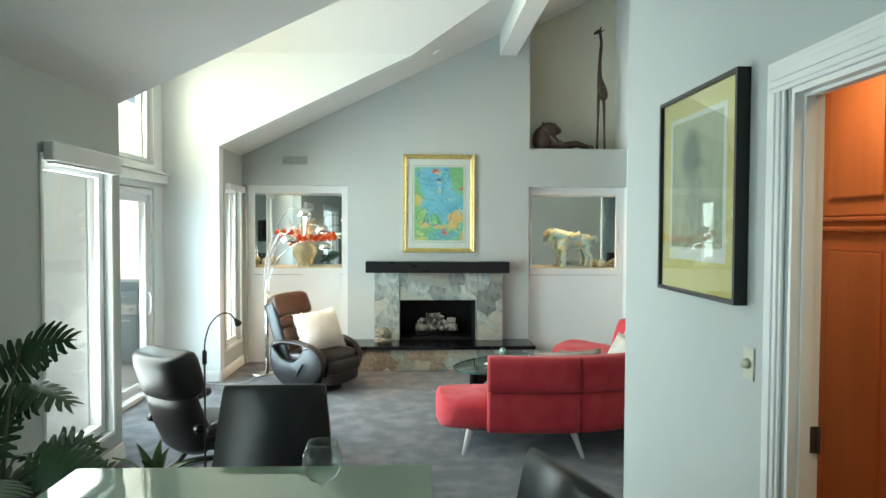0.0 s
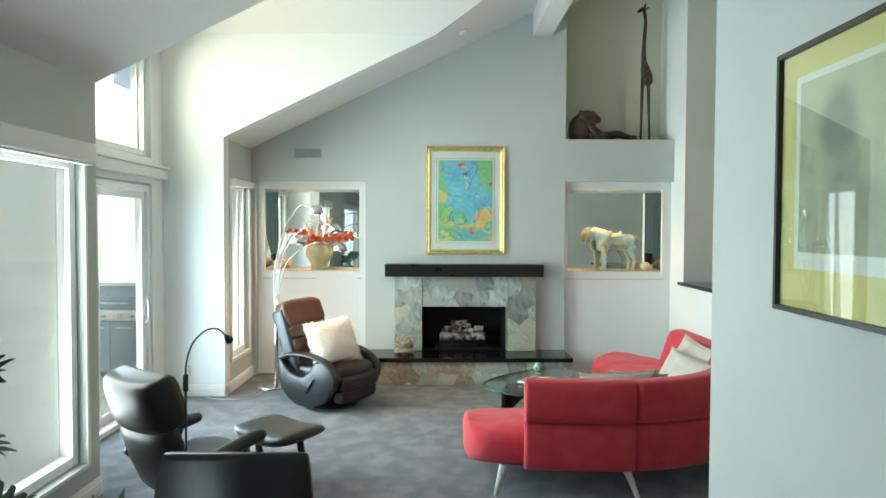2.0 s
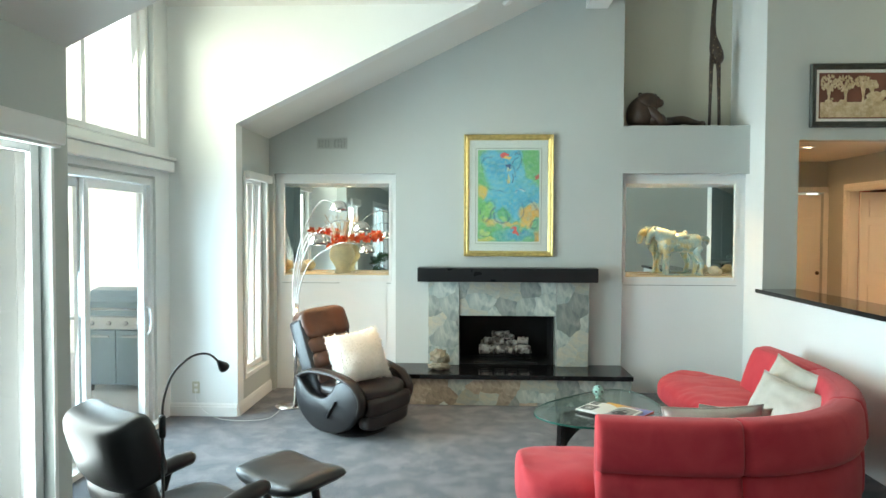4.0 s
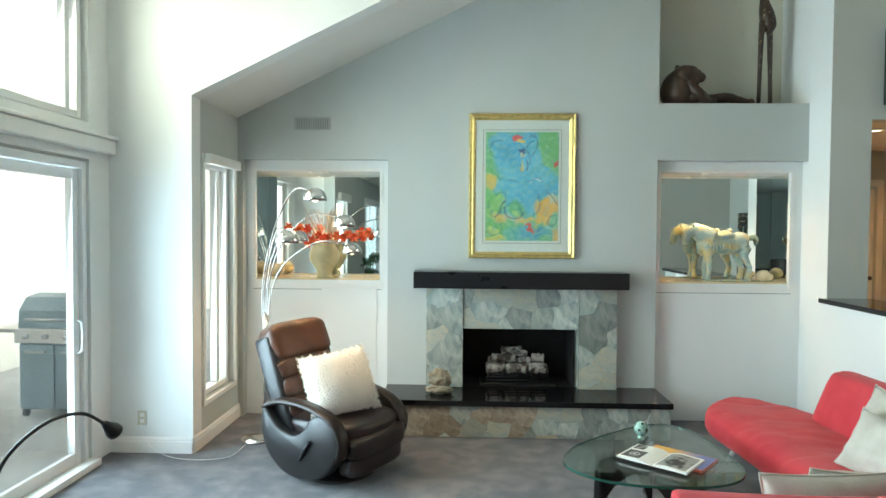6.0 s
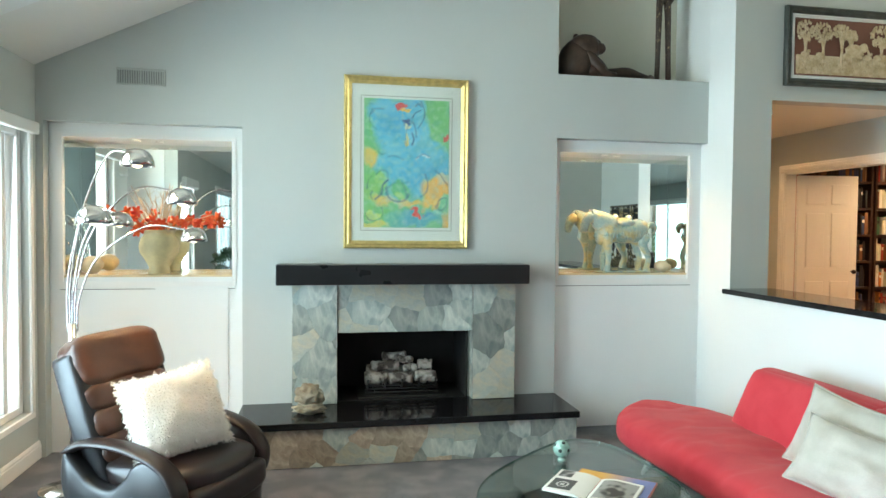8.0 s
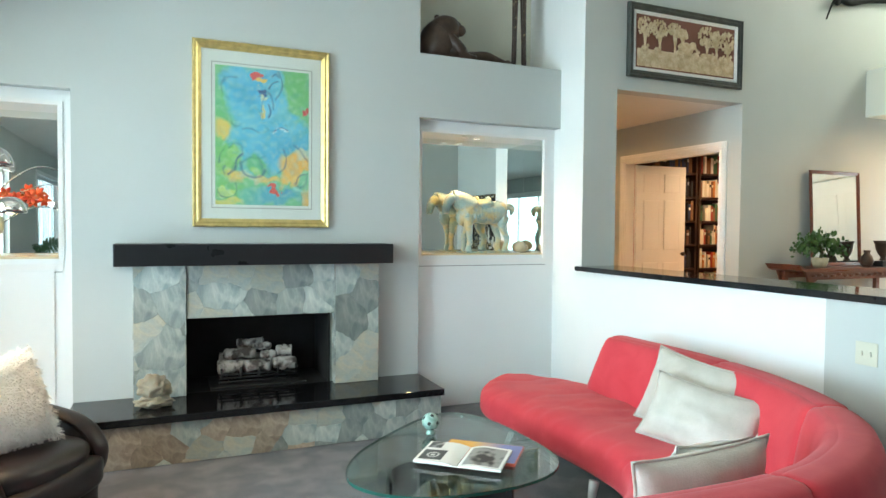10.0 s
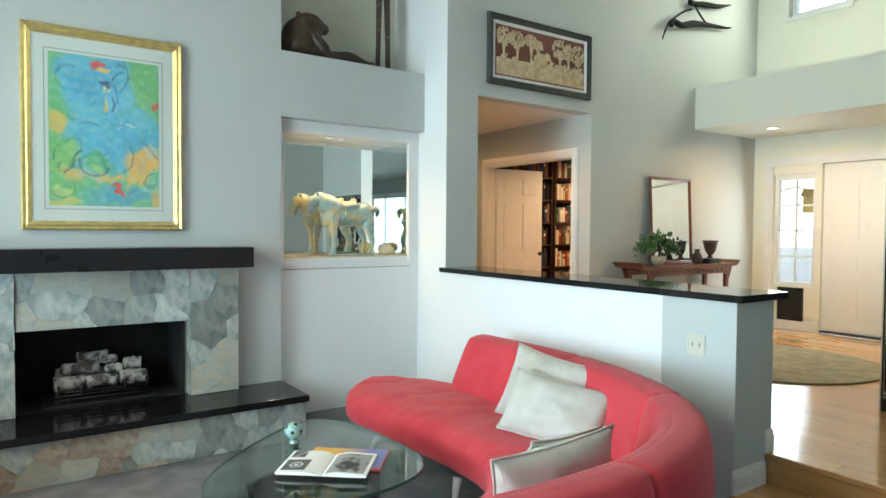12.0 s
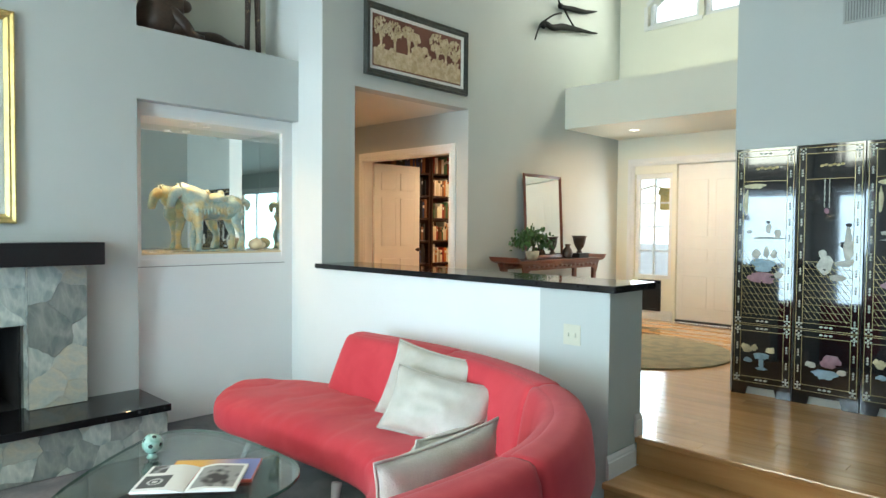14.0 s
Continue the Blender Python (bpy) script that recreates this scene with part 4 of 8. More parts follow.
def sill_trim(name, x, y0, y1, z0, z1, face=1, w=0.075, t=0.02, bottom=True):
    rows = [(y0 - w, y0, z0, z1 + w), (y1, y1 + w, z0, z1 + w), (y0, y1, z1, z1 + w)]
    if bottom:
        rows.append((y0 - w, y1 + w, z0 - w, z0))
    bm = bmesh.new()
    for a, b, c, d in rows:
        box(bm, min(x, x + face * t), max(x, x + face * t), a, b, c, d, 0.004, 1)
    return finish(name, bm, TRIM, kind="structure")


# tall window beside the dining step
window("window_side", "tall white-framed window with bright daylight behind it", -2.52, 4.285, 5.215, 0.275, 2.355, frame=0.07)
sill_trim("trim_side_window", -2.42, 4.285, 5.215, 0.275, 2.355, w=0.03, t=0.012)
ob = thing("blind_valance", "white cassette of a rolled-up window blind over the tall window", "blind", (-2.42, 4.75, 2.33))
bm = bmesh.new()
box(bm, 0.021, 0.09, -0.485, 0.485, 0.0, 0.13, 0.012)
part("cassette", bm, TRIM, ob)
bm = bmesh.new()
box(bm, 0.03, 0.075, -0.46, 0.46, -0.018, -0.001, 0.005)
part("hem_bar", bm, TRIM, ob)

window("window_transom", "high white-framed window over the sliding door", -3.19, 5.74, 7.76, 2.66, 3.96, mull=(0.0, 0.86))
window("window_bay", "narrow white-framed window beside the fireplace wall", -2.51, 8.275, 8.965, 0.375, 2.415, mull=(0.12,))
sill_trim("trim_bay_window", -2.42, 8.275, 8.965, 0.375, 2.415, w=0.045)
ob = thing("blind_cassette", "white cassette of a rolled-up blind over the narrow window", "blind", (-2.42, 8.62, 2.38))
bm = bmesh.new()
box(bm, 0.021, 0.075, -0.37, 0.37, 0.0, 0.085, 0.01)
part("cassette", bm, TRIM, ob)

# sliding door
ob = thing("sliding_door", "white sliding glass door to the patio, closed", "door", (-3.19, 6.75, 0.0))
for a in ((-1.0, -0.94, 0.0, 2.34), (0.97, 1.02, 0.0, 2.34), (-0.94, 0.97, 2.28, 2.34), (-0.94, 0.97, 0.0, 0.03)):
    bm = bmesh.new()
    box(bm, -0.07, 0.07, *a, 0.005)
    part("door_frame", bm, FRAME, ob)
for y0, y1, dx in ((-0.935, 0.03, -0.03), (-0.03, 0.965, 0.02)):
    leaf = []
    bm = bmesh.new()
    for a in ((y0, y0 + 0.07, 0.035, 2.275), (y1 - 0.07, y1, 0.035, 2.275), (y0 + 0.07, y1 - 0.07, 0.035, 0.125), (y0 + 0.07, y1 - 0.07, 2.2, 2.275)):
        box(bm, dx - 0.018, dx + 0.018, *a, 0.004)
    leaf = part("door_leaf", bm, FRAME, ob, "white sliding leaf")
    bm = bmesh.new()
    box(bm, dx - 0.004, dx + 0.004, y0 + 0.06, y1 - 0.06, 0.115, 2.21)
    g = part("pane", bm, PANE, leaf)
    g.visible_shadow = False
bm = bmesh.new()
tube(bm, spline([(0.045, 0.925, 0.88), (0.085, 0.925, 0.92), (0.085, 0.925, 1.10), (0.045, 0.925, 1.14)], 5), 0.011, 8)
part("door_handle", bm, FRAME, ob, "white pull handle", smooth=True)
# shade box between the door and the high window
ob = thing("shade_box", "long white shade box over the sliding door", "blind", (-3.1, 6.75, 2.42))
bm = bmesh.new()
box(bm, 0.002, 0.08, -1.12, 1.27, 0.0, 0.11, 0.012)
part("cassette", bm, TRIM, ob)
bm = bmesh.new()
box(bm, 0.002, 0.10, -1.12, 1.28, 0.112, 0.14, 0.008)
part("cap_board", bm, TRIM, ob)
structure("threshold_curb", boxes((-3.1, -3.02, 5.75, 7.77, 0.001, 0.05)), TRIM)
window("window_dining", "wide white-framed window to the garden", -2.51, -0.895, 2.095, 0.345, 2.445, mull=(-0.5, 0.5))
sill_trim("trim_dining_window", -2.42, -0.895, 2.095, 0.345, 2.445, bottom=False)
structure("wall_west_base", boxes((-2.6, -2.42, -0.9, 2.1, 0, 0.342)), GREY_PAINT)
window("window_clerestory", "high white-framed entry window", XE + 0.1, 7.625, 8.315, 4.325, 5.045)
window("window_clerestory_south", "high white-framed entry window", XE + 0.1, 6.865, 7.555, 4.325, 5.045)
ARCH = [(8.32, 4.60), (8.22, 4.68), (8.10, 4.755), (7.95, 4.825), (7.80, 4.88), (7.62, 4.93)]
structure("wall_clerestory_arch", lambda bm: prism(bm, ARCH + [(7.62, 5.06), (8.32, 5.06)], "x", XE + 0.002, XE + 0.198), CREAM_PAINT, "arched head of the high entry window")
structure("trim_clerestory", lambda bm: (box(bm, XE - 0.02, XE - 0.001, 8.32, 8.37, 4.275, 4.60), box(bm, XE - 0.03, XE - 0.001, 7.57, 8.32, 4.275, 4.325),
          prism(bm, ARCH + [(y + 0.03, z + 0.045) for y, z in ARCH[::-1]], "x", XE - 0.02, XE - 0.001)), TRIM)

# entry door and side light
ob = thing("entry_door", "white panelled double front door, closed", "door", (XE + 0.06, 6.95, UP + 0.002))
for k, (y0, y1) in enumerate(((0.0, 0.915), (-0.925, -0.005))):
    bm = bmesh.new()
    box(bm, -0.022, 0.022, y0, y1, 0.03, 2.09, 0.003)
    leaf = part("door_leaf", bm, TRIM, ob, "white door leaf")
    for z0, z1 in ((0.20, 0.62), (0.80, 0.98), (1.14, 1.88)):
        for c in (0.25, 0.67):
            bm = bmesh.new()
            box(bm, -0.031, -0.0221, y0 + c - 0.16, y0 + c + 0.16, z0, z1, 0.007)
            part("door_panel", bm, TRIM, leaf)
bm = bmesh.new()
blob(bm, (-0.07, 0.07, 0.98), (0.03, 0.03, 0.03), 2)
tube(bm, [(-0.02, 0.07, 0.98), (-0.06, 0.07, 0.98)], 0.012, 8)
part("door_knob", bm, CHROME, ob, "metal door knob", smooth=True)
bm = bmesh.new()
box(bm, -0.05, 0.05, -0.93, 0.92, 0.0, 0.028, 0.004)
part("threshold", bm, BLACK_PLASTIC, ob, "dark metal threshold")
ob = thing("side_light", "narrow white window with eight small panes beside the front door", "window", (XE + 0.06, 8.20, 0.90))
bm = bmesh.new()
for a in ((-0.265, -0.215, 0, 1.43), (0.215, 0.265, 0, 1.43), (-0.215, 0.215, 0, 0.05), (-0.215, 0.215, 1.36, 1.43)):
    box(bm, -0.03, 0.03, *a, 0.004)
part("frame", bm, TRIM, ob)
for k in range(4):
    for j in range(2):
        bm = bmesh.new()
        box(bm, -0.003, 0.003, -0.21 + j * 0.212, -0.002 + j * 0.212, 0.05 + k * 0.3275, 0.375 + k * 0.3275)
        g = part("pane", bm, PANE, ob)
        g.visible_shadow = False
for k in range(3):
    bm = bmesh.new()
    box(bm, -0.012, 0.012, -0.215, 0.215, 0.05 + (k + 1) * 0.3275 - 0.012, 0.05 + (k + 1) * 0.3275 + 0.012)
    part("glazing_bar", bm, TRIM, ob)
bm = bmesh.new()
box(bm, -0.014, 0.014, -0.012, 0.012, 0.05, 1.36)
part("glazing_bar", bm, TRIM, ob)
ob = thing("pet_door", "black flap pet door set in the wall under the side light", "pet door", (XE, 8.22, 0.46))
bm = bmesh.new()
for a in ((-0.16, -0.13, 0, 0.42), (0.13, 0.16, 0, 0.42), (-0.13, 0.13, 0, 0.03), (-0.13, 0.13, 0.39, 0.42)):
    box(bm, -0.03, -0.001, *a, 0.003)
part("frame", bm, BLACK_PLASTIC, ob)
bm = bmesh.new()
box(bm, -0.012, -0.002, -0.13, 0.13, 0.03, 0.39)
part("flap", bm, BLACK_PLASTIC, ob, "black rubber flap")


def casing(name, along, at, lo, hi, top, base, side, w=0.10, t=0.022, bead=True):
    """A moulded door casing on a wall. along: the axis that the wall runs on; side: the way it stands off."""
    bm = bmesh.new()
    for k, (dw, dt) in enumerate(((w, t), (w * 0.72, t * 1.5), (w * 0.3, t * 1.9)) if bead else ((w, t),)):
        a0, a1 = at + side * 0.001, at + side * dt
        off = w - dw
        rows = [(lo - w + off * 0.5, lo - off * 0.5, base, top), (hi + off * 0.5, hi + w - off * 0.5, base, top), (lo - w + off * 0.5, hi + w - off * 0.5, top + off * 0.5, top + w - off * 0.5)]
        for p, q, r, s in rows:
            if along == "y":
                box(bm, min(a0, a1), max(a0, a1), p, q, r, s, 0.003, 1)
            else:
                box(bm, p, q, min(a0, a1), max(a0, a1), r, s, 0.003, 1)
    return finish(name, bm, TRIM, kind="structure")


casing("trim_entry_door", "y", XE, 6.02, 8.47, 2.44, UP, -1)
casing("trim_library_door", "y", 4.87, 9.0, 10.48, 2.395, UP, -1, w=0.09)
casing("trim_hall_door", "x", 11.0, 4.02, 4.82, 2.4, UP, -1, w=0.08)
casing("trim_kitchen_door", "y", 1.24, 1.12, 2.115, 2.368, UP, -1, w=0.108, t=0.014)
structure("jamb_kitchen_door", boxes((1.241, 1.345, 2.082, 2.099, UP, 2.41), (1.241, 1.345, 1.121, 1.138, UP, 2.41), (1.241, 1.345, 1.138, 2.082, 2.35, 2.41), (1.275, 1.31, 2.07, 2.0815, UP, 2.35), (1.275, 1.31, 1.138, 2.07, 2.338, 2.3495)), TRIM)
structure("jamb_library_door", boxes((4.871, 4.999, 8.986, 9.0, UP, 2.40), (4.871, 4.999, 10.475, 10.489, UP, 2.40), (4.871, 4.999, 9.0, 10.475, 2.385, 2.399)), TRIM)
ob = thing("door_hinge", "dark bronze hinge plate on the kitchen door jamb", "hinge", (1.325, 2.081, 1.2))
bm = bmesh.new()
box(bm, -0.026, 0.014, -0.004, -0.0005, -0.045, 0.045, 0.002)
part("hinge_leaf", bm, DARK_BRONZE, ob)
bm = bmesh.new()
tube(bm, [(0.018, -0.006, -0.045), (0.018, -0.006, 0.045)], 0.006, 8)
part("hinge_pin", bm, DARK_BRONZE, ob)


def panel_door(name, label, w, h, rows, mat, at, rz, knob=1):
    ob = thing(name, label, "door", at, rz)
    bm = bmesh.new()
    box(bm, 0, w, -0.02, 0.02, 0, h, 0.003)
    leaf = part("door_leaf", bm, mat, ob)
    for z0, z1 in rows:
        for c in ((0.1, w / 2 - 0.04), (w / 2 + 0.04, w - 0.1)):
            for s in (-1, 1):
                bm = bmesh.new()
                box(bm, c[0], c[1], min(s * 0.0205, s * 0.028), max(s * 0.0205, s * 0.028), z0, z1, 0.007)
                part("door_panel", bm, mat, leaf)
    bm = bmesh.new()
    for s in (-1, 1):
        blob(bm, (w - 0.06, s * 0.065, 0.93), (0.027, 0.027, 0.027), 2)
        tube(bm, [(w - 0.06, s * 0.02, 0.93), (w - 0.06, s * 0.06, 0.93)], 0.01, 8)
    part("door_knob", bm, DARK_BRONZE, ob, "round dark door knob", smooth=True)
    return ob


ROWS3 = ((0.16, 0.82), (0.98, 1.60), (1.70, 1.93))
panel_door("library_door", "white panelled library door standing open into the room", 0.73, 2.03, ROWS3, TRIM, (5.0, 10.455, UP + 0.005), -5)
panel_door("hall_door", "white panelled door, closed, at the end of the hall", 0.78, 2.03, ROWS3, TRIM, (4.03, 11.06, UP + 0.005), 0)


# ---- fireplace stonework ----
def clip_cell(poly, a, b, c):
    """The part of a polygon where a*x + b*y <= c."""
    out = []
    for p, q in zip(poly, poly[1:] + poly[:1]):
        dp, dq = a * p[0] + b * p[1] - c, a * q[0] + b * q[1] - c
        if dp <= 0:
            out.append(p)
        if (dp < 0) != (dq < 0) and dp != dq:
            t = dp / (dp - dq)
            out.append((p[0] + (q[0] - p[0]) * t, p[1] + (q[1] - p[1]) * t))
    return out


def flagstones(u0, u1, v0, v1, size, rng, squash=0.72):
    """Irregular flat stones that fill a rectangle."""
    nx, ny = max(1, round((u1 - u0) / size)), max(1, round((v1 - v0) / (size * squash)))
    pts = []
    for j in range(-1, ny + 1):
        for i in range(-1, nx + 1):
            pts.append((u0 + (i + 0.5 + 0.5 * (j % 2) - 0.25 + rng.uniform(-0.36, 0.36)) * (u1 - u0) / nx, v0 + (j + 0.5 + rng.uniform(-0.38, 0.38)) * (v1 - v0) / ny))
    cells = []
    for p in pts:
        poly = [(u0, v0), (u1, v0), (u1, v1), (u0, v1)]
        for q in pts:
            if q is p:
                continue
            a, b = q[0] - p[0], q[1] - p[1]
            d = math.hypot(a, b)
            if d > 4 * size:
                continue
            a, b = a / d, b / d
            poly = clip_cell(poly, a, b, a * (p[0] + q[0]) / 2 + b * (p[1] + q[1]) / 2 - 0.0003)
            if len(poly) < 3:
                break
        if len(poly) >= 3:
            area = abs(sum(m[0] * n[1] - n[0] * m[1] for m, n in zip(poly, poly[1:] + poly[:1]))) / 2
            if area > 0.0004:
                cells.append(poly)
    return cells


def stone_face(parent, u0, u1, v0, v1, y, axis="y", size=0.15, seed=1, depth=0.02, side=-1, warm=None):
    rng = random.Random(seed)

    def bent(p):
        # pulls shared edges out of true; the rim of the face stays straight
        rim = min(p[0] - u0, u1 - p[0], p[1] - v0, v1 - p[1])
        k = max(0.0, min(1.0, rim / 0.03)) * 0.022
        q = Vector((p[0] * 9, p[1] * 9, seed))
        return (p[0] + k * (noise.noise(q) + 0.5 * noise.noise(q * 3.1)), p[1] + k * (noise.noise(q + Vector((40, 0, 0))) + 0.5 * noise.noise(q * 3.1 + Vector((40, 0, 0)))))
    for poly in flagstones(u0, u1, v0, v1, size, rng):
        fine = []
        for p, q in zip(poly, poly[1:] + poly[:1]):
            n = max(1, round(math.hypot(q[0] - p[0], q[1] - p[1]) / 0.03))
            fine += [bent((p[0] + (q[0] - p[0]) * k / n, p[1] + (q[1] - p[1]) * k / n)) for k in range(n)]
        poly = fine
        cu, cv = sum(p[0] for p in poly) / len(poly), sum(p[1] for p in poly) / len(poly)
        d = depth * rng.uniform(0.75, 1.1)
        tu, tv = rng.uniform(-0.035, 0.035), rng.uniform(-0.045, 0.045)
        bm = bmesh.new()
        rings = []
        for f, e in ((0.0, 0.0), (0.88, 0.0), (1.0, 0.02)):
            ring = []
            for k, p in enumerate(poly):
                u, v = p[0] + (cu - p[0]) * e, p[1] + (cv - p[1]) * e
                h = (d + tu * (u - cu) + tv * (v - cv)) * f + (0.0015 * noise.noise(Vector((u * 31, v * 31, seed))) if f else 0)
                ring.append((u, v, max(h, 0.0)))
            rings.append(ring)
        vs = []
        for r in rings:
            row = []
            for u, v, h in r:
                co = (u - cu, side * h, v - cv) if axis == "y" else (side * h, u - cu, v - cv)
                row.append(bm.verts.new(co))
            vs.append(row)
        for a, b in zip(vs, vs[1:]):
            for k in range(len(a)):
                j = (k + 1) % len(a)
                bm.faces.new((a[k], a[j], b[j], b[k]))
        bm.faces.new(vs[-1])
        # warm gives the share of stones painted as if warmly lit
        mat = STONE_WARM_LIT if warm and rng.random() < warm(cu) else STONE_PALE if rng.random() < 0.24 else STONE
        ob = finish("stone", bm, mat, parent)
        ob.location = (cu, y, cv) if axis == "y" else (y, cu, cv)


ob = thing("fireplace_surround", "fireplace surround clad in irregular grey-green quartzite pieces", "fireplace", (0, 0, 0))
stone_face(ob, -0.575, -0.235, 0.34, 1.286, 9.019, size=0.26, seed=4, depth=0.013)
stone_face(ob, 0.865, 1.215, 0.34, 1.286, 8.999, size=0.26, seed=9, depth=0.013)
stone_face(ob, -0.225, 0.855, 0.90, 1.286, 9.029, size=0.24, seed=5, depth=0.013)
stone_face(ob, 9.02, 9.098, 0.34, 1.286, 1.207, axis="x", size=0.14, seed=6, side=1, depth=0.012)
stone_face(ob, 8.99, 9.098, 0.34, 1.286, 0.862, axis="x", size=0.14, seed=7, side=-1, depth=0.006)
stone_face(ob, 9.02, 9.098, 0.34, 1.286, -0.567, axis="x", size=0.14, seed=8, side=-1, depth=0.012)
stone_face(ob, 9.0, 9.098, 0.34, 1.286, -0.238, axis="x", size=0.14, seed=18, side=1, depth=0.006)
ob = thing("hearth_base", "raised hearth base clad in grey quartzite, warm light painted in near the recliner", "fireplace", (0, 0, 0))
# the warm light by the recliner is painted in, stronger to the left
stone_face(ob, -0.93, 1.585, 0.004, 0.283, 8.579, size=0.20, seed=12, depth=0.013, warm=lambda u: max(0.06, min(0.9, 0.45 - 0.8 * u)))
stone_face(ob, 8.58, 9.1, 0.004, 0.283, 1.586, axis="x", size=0.14, seed=14, side=1, depth=0.014)
stone_face(ob, 8.58, 9.1, 0.004, 0.283, -0.931, axis="x", size=0.14, seed=15, side=-1, depth=0.014, warm=lambda u: 0.8)

# firebox lining, grate and logs
ob = thing("fire_logs", "ceramic gas logs with white ash on a black iron grate", "fireplace", (0.30, 9.30, 0.34))
bm = bmesh.new()
for x in (-0.28, -0.14, 0, 0.14, 0.28):
    tube(bm, spline([(x, -0.16, 0.15), (x, -0.15, 0.08), (x, 0.12, 0.07), (x, 0.14, 0.12)], 4), 0.008, 6)
for z in (0.045, 0.075, 0.10):
    tube(bm, [(-0.30, -0.155, z), (0.30, -0.155, z)], 0.007, 6)
for y in (-0.10, 0.09):
    tube(bm, [(-0.28, y, 0.062), (0.28, y, 0.062)], 0.009, 6)
    for x in (-0.22, 0.22):
        tube(bm, [(x, y, 0.06), (x, y, 0.0)], 0.008, 6)
part("grate", bm, SOOT, ob, "black iron grate", smooth=True)
LOG = material("ceramic_log", (0.38, 0.36, 0.33), 0.9, var=0.2, scale=12, fine=70, bump=0.9, bump_dist=0.006, color2=(0.06, 0.05, 0.045), mixed=(0.45, 0.6))
rng = random.Random(3)
for x0, x1, y, z, r in ((-0.30, -0.11, -0.07, 0.145, 0.052), (-0.10, 0.09, -0.08, 0.14, 0.046), (0.12, 0.30, -0.07, 0.145, 0.052), (-0.24, -0.02, 0.0, 0.232, 0.046), (0.04, 0.13, -0.03, 0.215, 0.036),
                        (0.15, 0.27, -0.02, 0.238, 0.044), (-0.14, 0.05, 0.02, 0.31, 0.036), (-0.02, 0.10, -0.02, 0.285, 0.028), (-0.28, 0.28, 0.09, 0.16, 0.06)):
    bm = bmesh.new()
    n = 7
    path = [(x0 + (x1 - x0) * k / n, y + 0.01 * rng.uniform(-1, 1), z + 0.007 * rng.uniform(-1, 1)) for k in range(n + 1)]
    tube(bm, path, [r * rng.uniform(0.82, 1.1) for _ in path], 10)
    part("log", bm, LOG, ob, smooth=True)
bm = bmesh.new()
box(bm, -0.36, 0.36, -0.2, 0.16, 0.0005, 0.02, 0.006)
part("ember_tray", bm, SOOT, ob)

# a stone lump on the hearth
ob = thing("rock", "rough pale tan rock standing on the black hearth", "rock", (-0.44, 8.80, 0.337))
bm = bmesh.new()
ROCK = material("tan_rock", (0.36, 0.34, 0.27), 0.9, var=0.2, scale=10, fine=40, bump=1.0, bump_dist=0.01, color2=(0.22, 0.2, 0.15))
blob(bm, (0, 0, 0.125), (0.095, 0.07, 0.085), 4, 0.5, 2.6)
blob(bm, (0.0, -0.01, 0.035), (0.115, 0.085, 0.038), 4, 0.4, 3.2)
part("rock_body", bm, ROCK, ob, smooth=True)


# ---- vents, outlets, switches, lamps in the ceilings ----
def vent(name, label, at, rz, w, h, split=True):
    ob = thing(name, label, "air vent", at, rz)
    bm = bmesh.new()
    for a in ((-w / 2, w / 2, 0, 0.015), (-w / 2, w / 2, h - 0.015, h), (-w / 2, -w / 2 + 0.015, 0.015, h - 0.015), (w / 2 - 0.015, w / 2, 0.015, h - 0.015)) + (((-0.008, 0.008, 0.015, h - 0.015),) if split else ()):
        box(bm, a[0], a[1], -0.012, -0.001, a[2], a[3], 0.002, 1)
    part("frame", bm, VENT, ob)
    n = int((w - 0.03) / 0.016)
    bm = bmesh.new()
    box(bm, -w / 2 + 0.015, w / 2 - 0.015, -0.0025, -0.001, 0.015, h - 0.015)
    part("backing", bm, VENT_DARK, ob)
    for k in range(n):
        x = -w / 2 + 0.015 + (k + 0.5) * (w - 0.03) / n
        bm = bmesh.new()
        box(bm, -0.0045, 0.0045, -0.010, -0.003, 0.015, h - 0.015, m=Matrix.Translation((x, 0, 0)))
        part("slat", bm, VENT, ob)
    return ob


VENT_DARK = plain("vent_shadow_grey", (0.22, 0.23, 0.22), 0.7)
VENT = material("vent_enamel", (0.42, 0.44, 0.42), 0.5, var=0.02)
vent("wall_vent", "grey louvred air vent high on the fireplace wall", (-1.69, 9.10, 2.785), 0, 0.35, 0.125)
vent("return_vent", "pale louvred air vent high on the grey wall", (4.80, 5.07, 2.97), -90, 0.38, 0.16)
IVORY = plain("ivory_plastic", (0.58, 0.57, 0.46), 0.35)


def plate(name, label, category, at, rz, w=0.075, h=0.12, kind="outlet"):
    ob = thing(name, label, category, at, rz)
    bm = bmesh.new()
    box(bm, -w / 2, w / 2, -0.007, -0.0005, -h / 2, h / 2, 0.003)
    part("cover_plate", bm, IVORY, ob)
    if kind == "outlet":
        for z in (-0.025, 0.025):
            bm = bmesh.new()
            box(bm, -0.016, 0.016, -0.0095, -0.007, z - 0.014, z + 0.014, 0.003)
            part("socket", bm, TRIM, ob)
    elif kind == "dimmer":
        bm = bmesh.new()
        tube(bm, [(0, -0.007, 0), (0, -0.028, 0)], [0.02, 0.017], 16)
        part("dimmer_knob", bm, IVORY, ob, "round ivory knob", smooth=True)
    else:
        for x in (-0.023, 0.023):
            bm = bmesh.new()
            box(bm, x - 0.006, x + 0.006, -0.017, -0.007, -0.012, 0.012, 0.002)
            part("toggle", bm, IVORY, ob)
    return ob


plate("wall_outlet", "white power outlet on the white wall, thin cable plugged in", "outlet", (-2.84, 8.05, 0.285), 0)
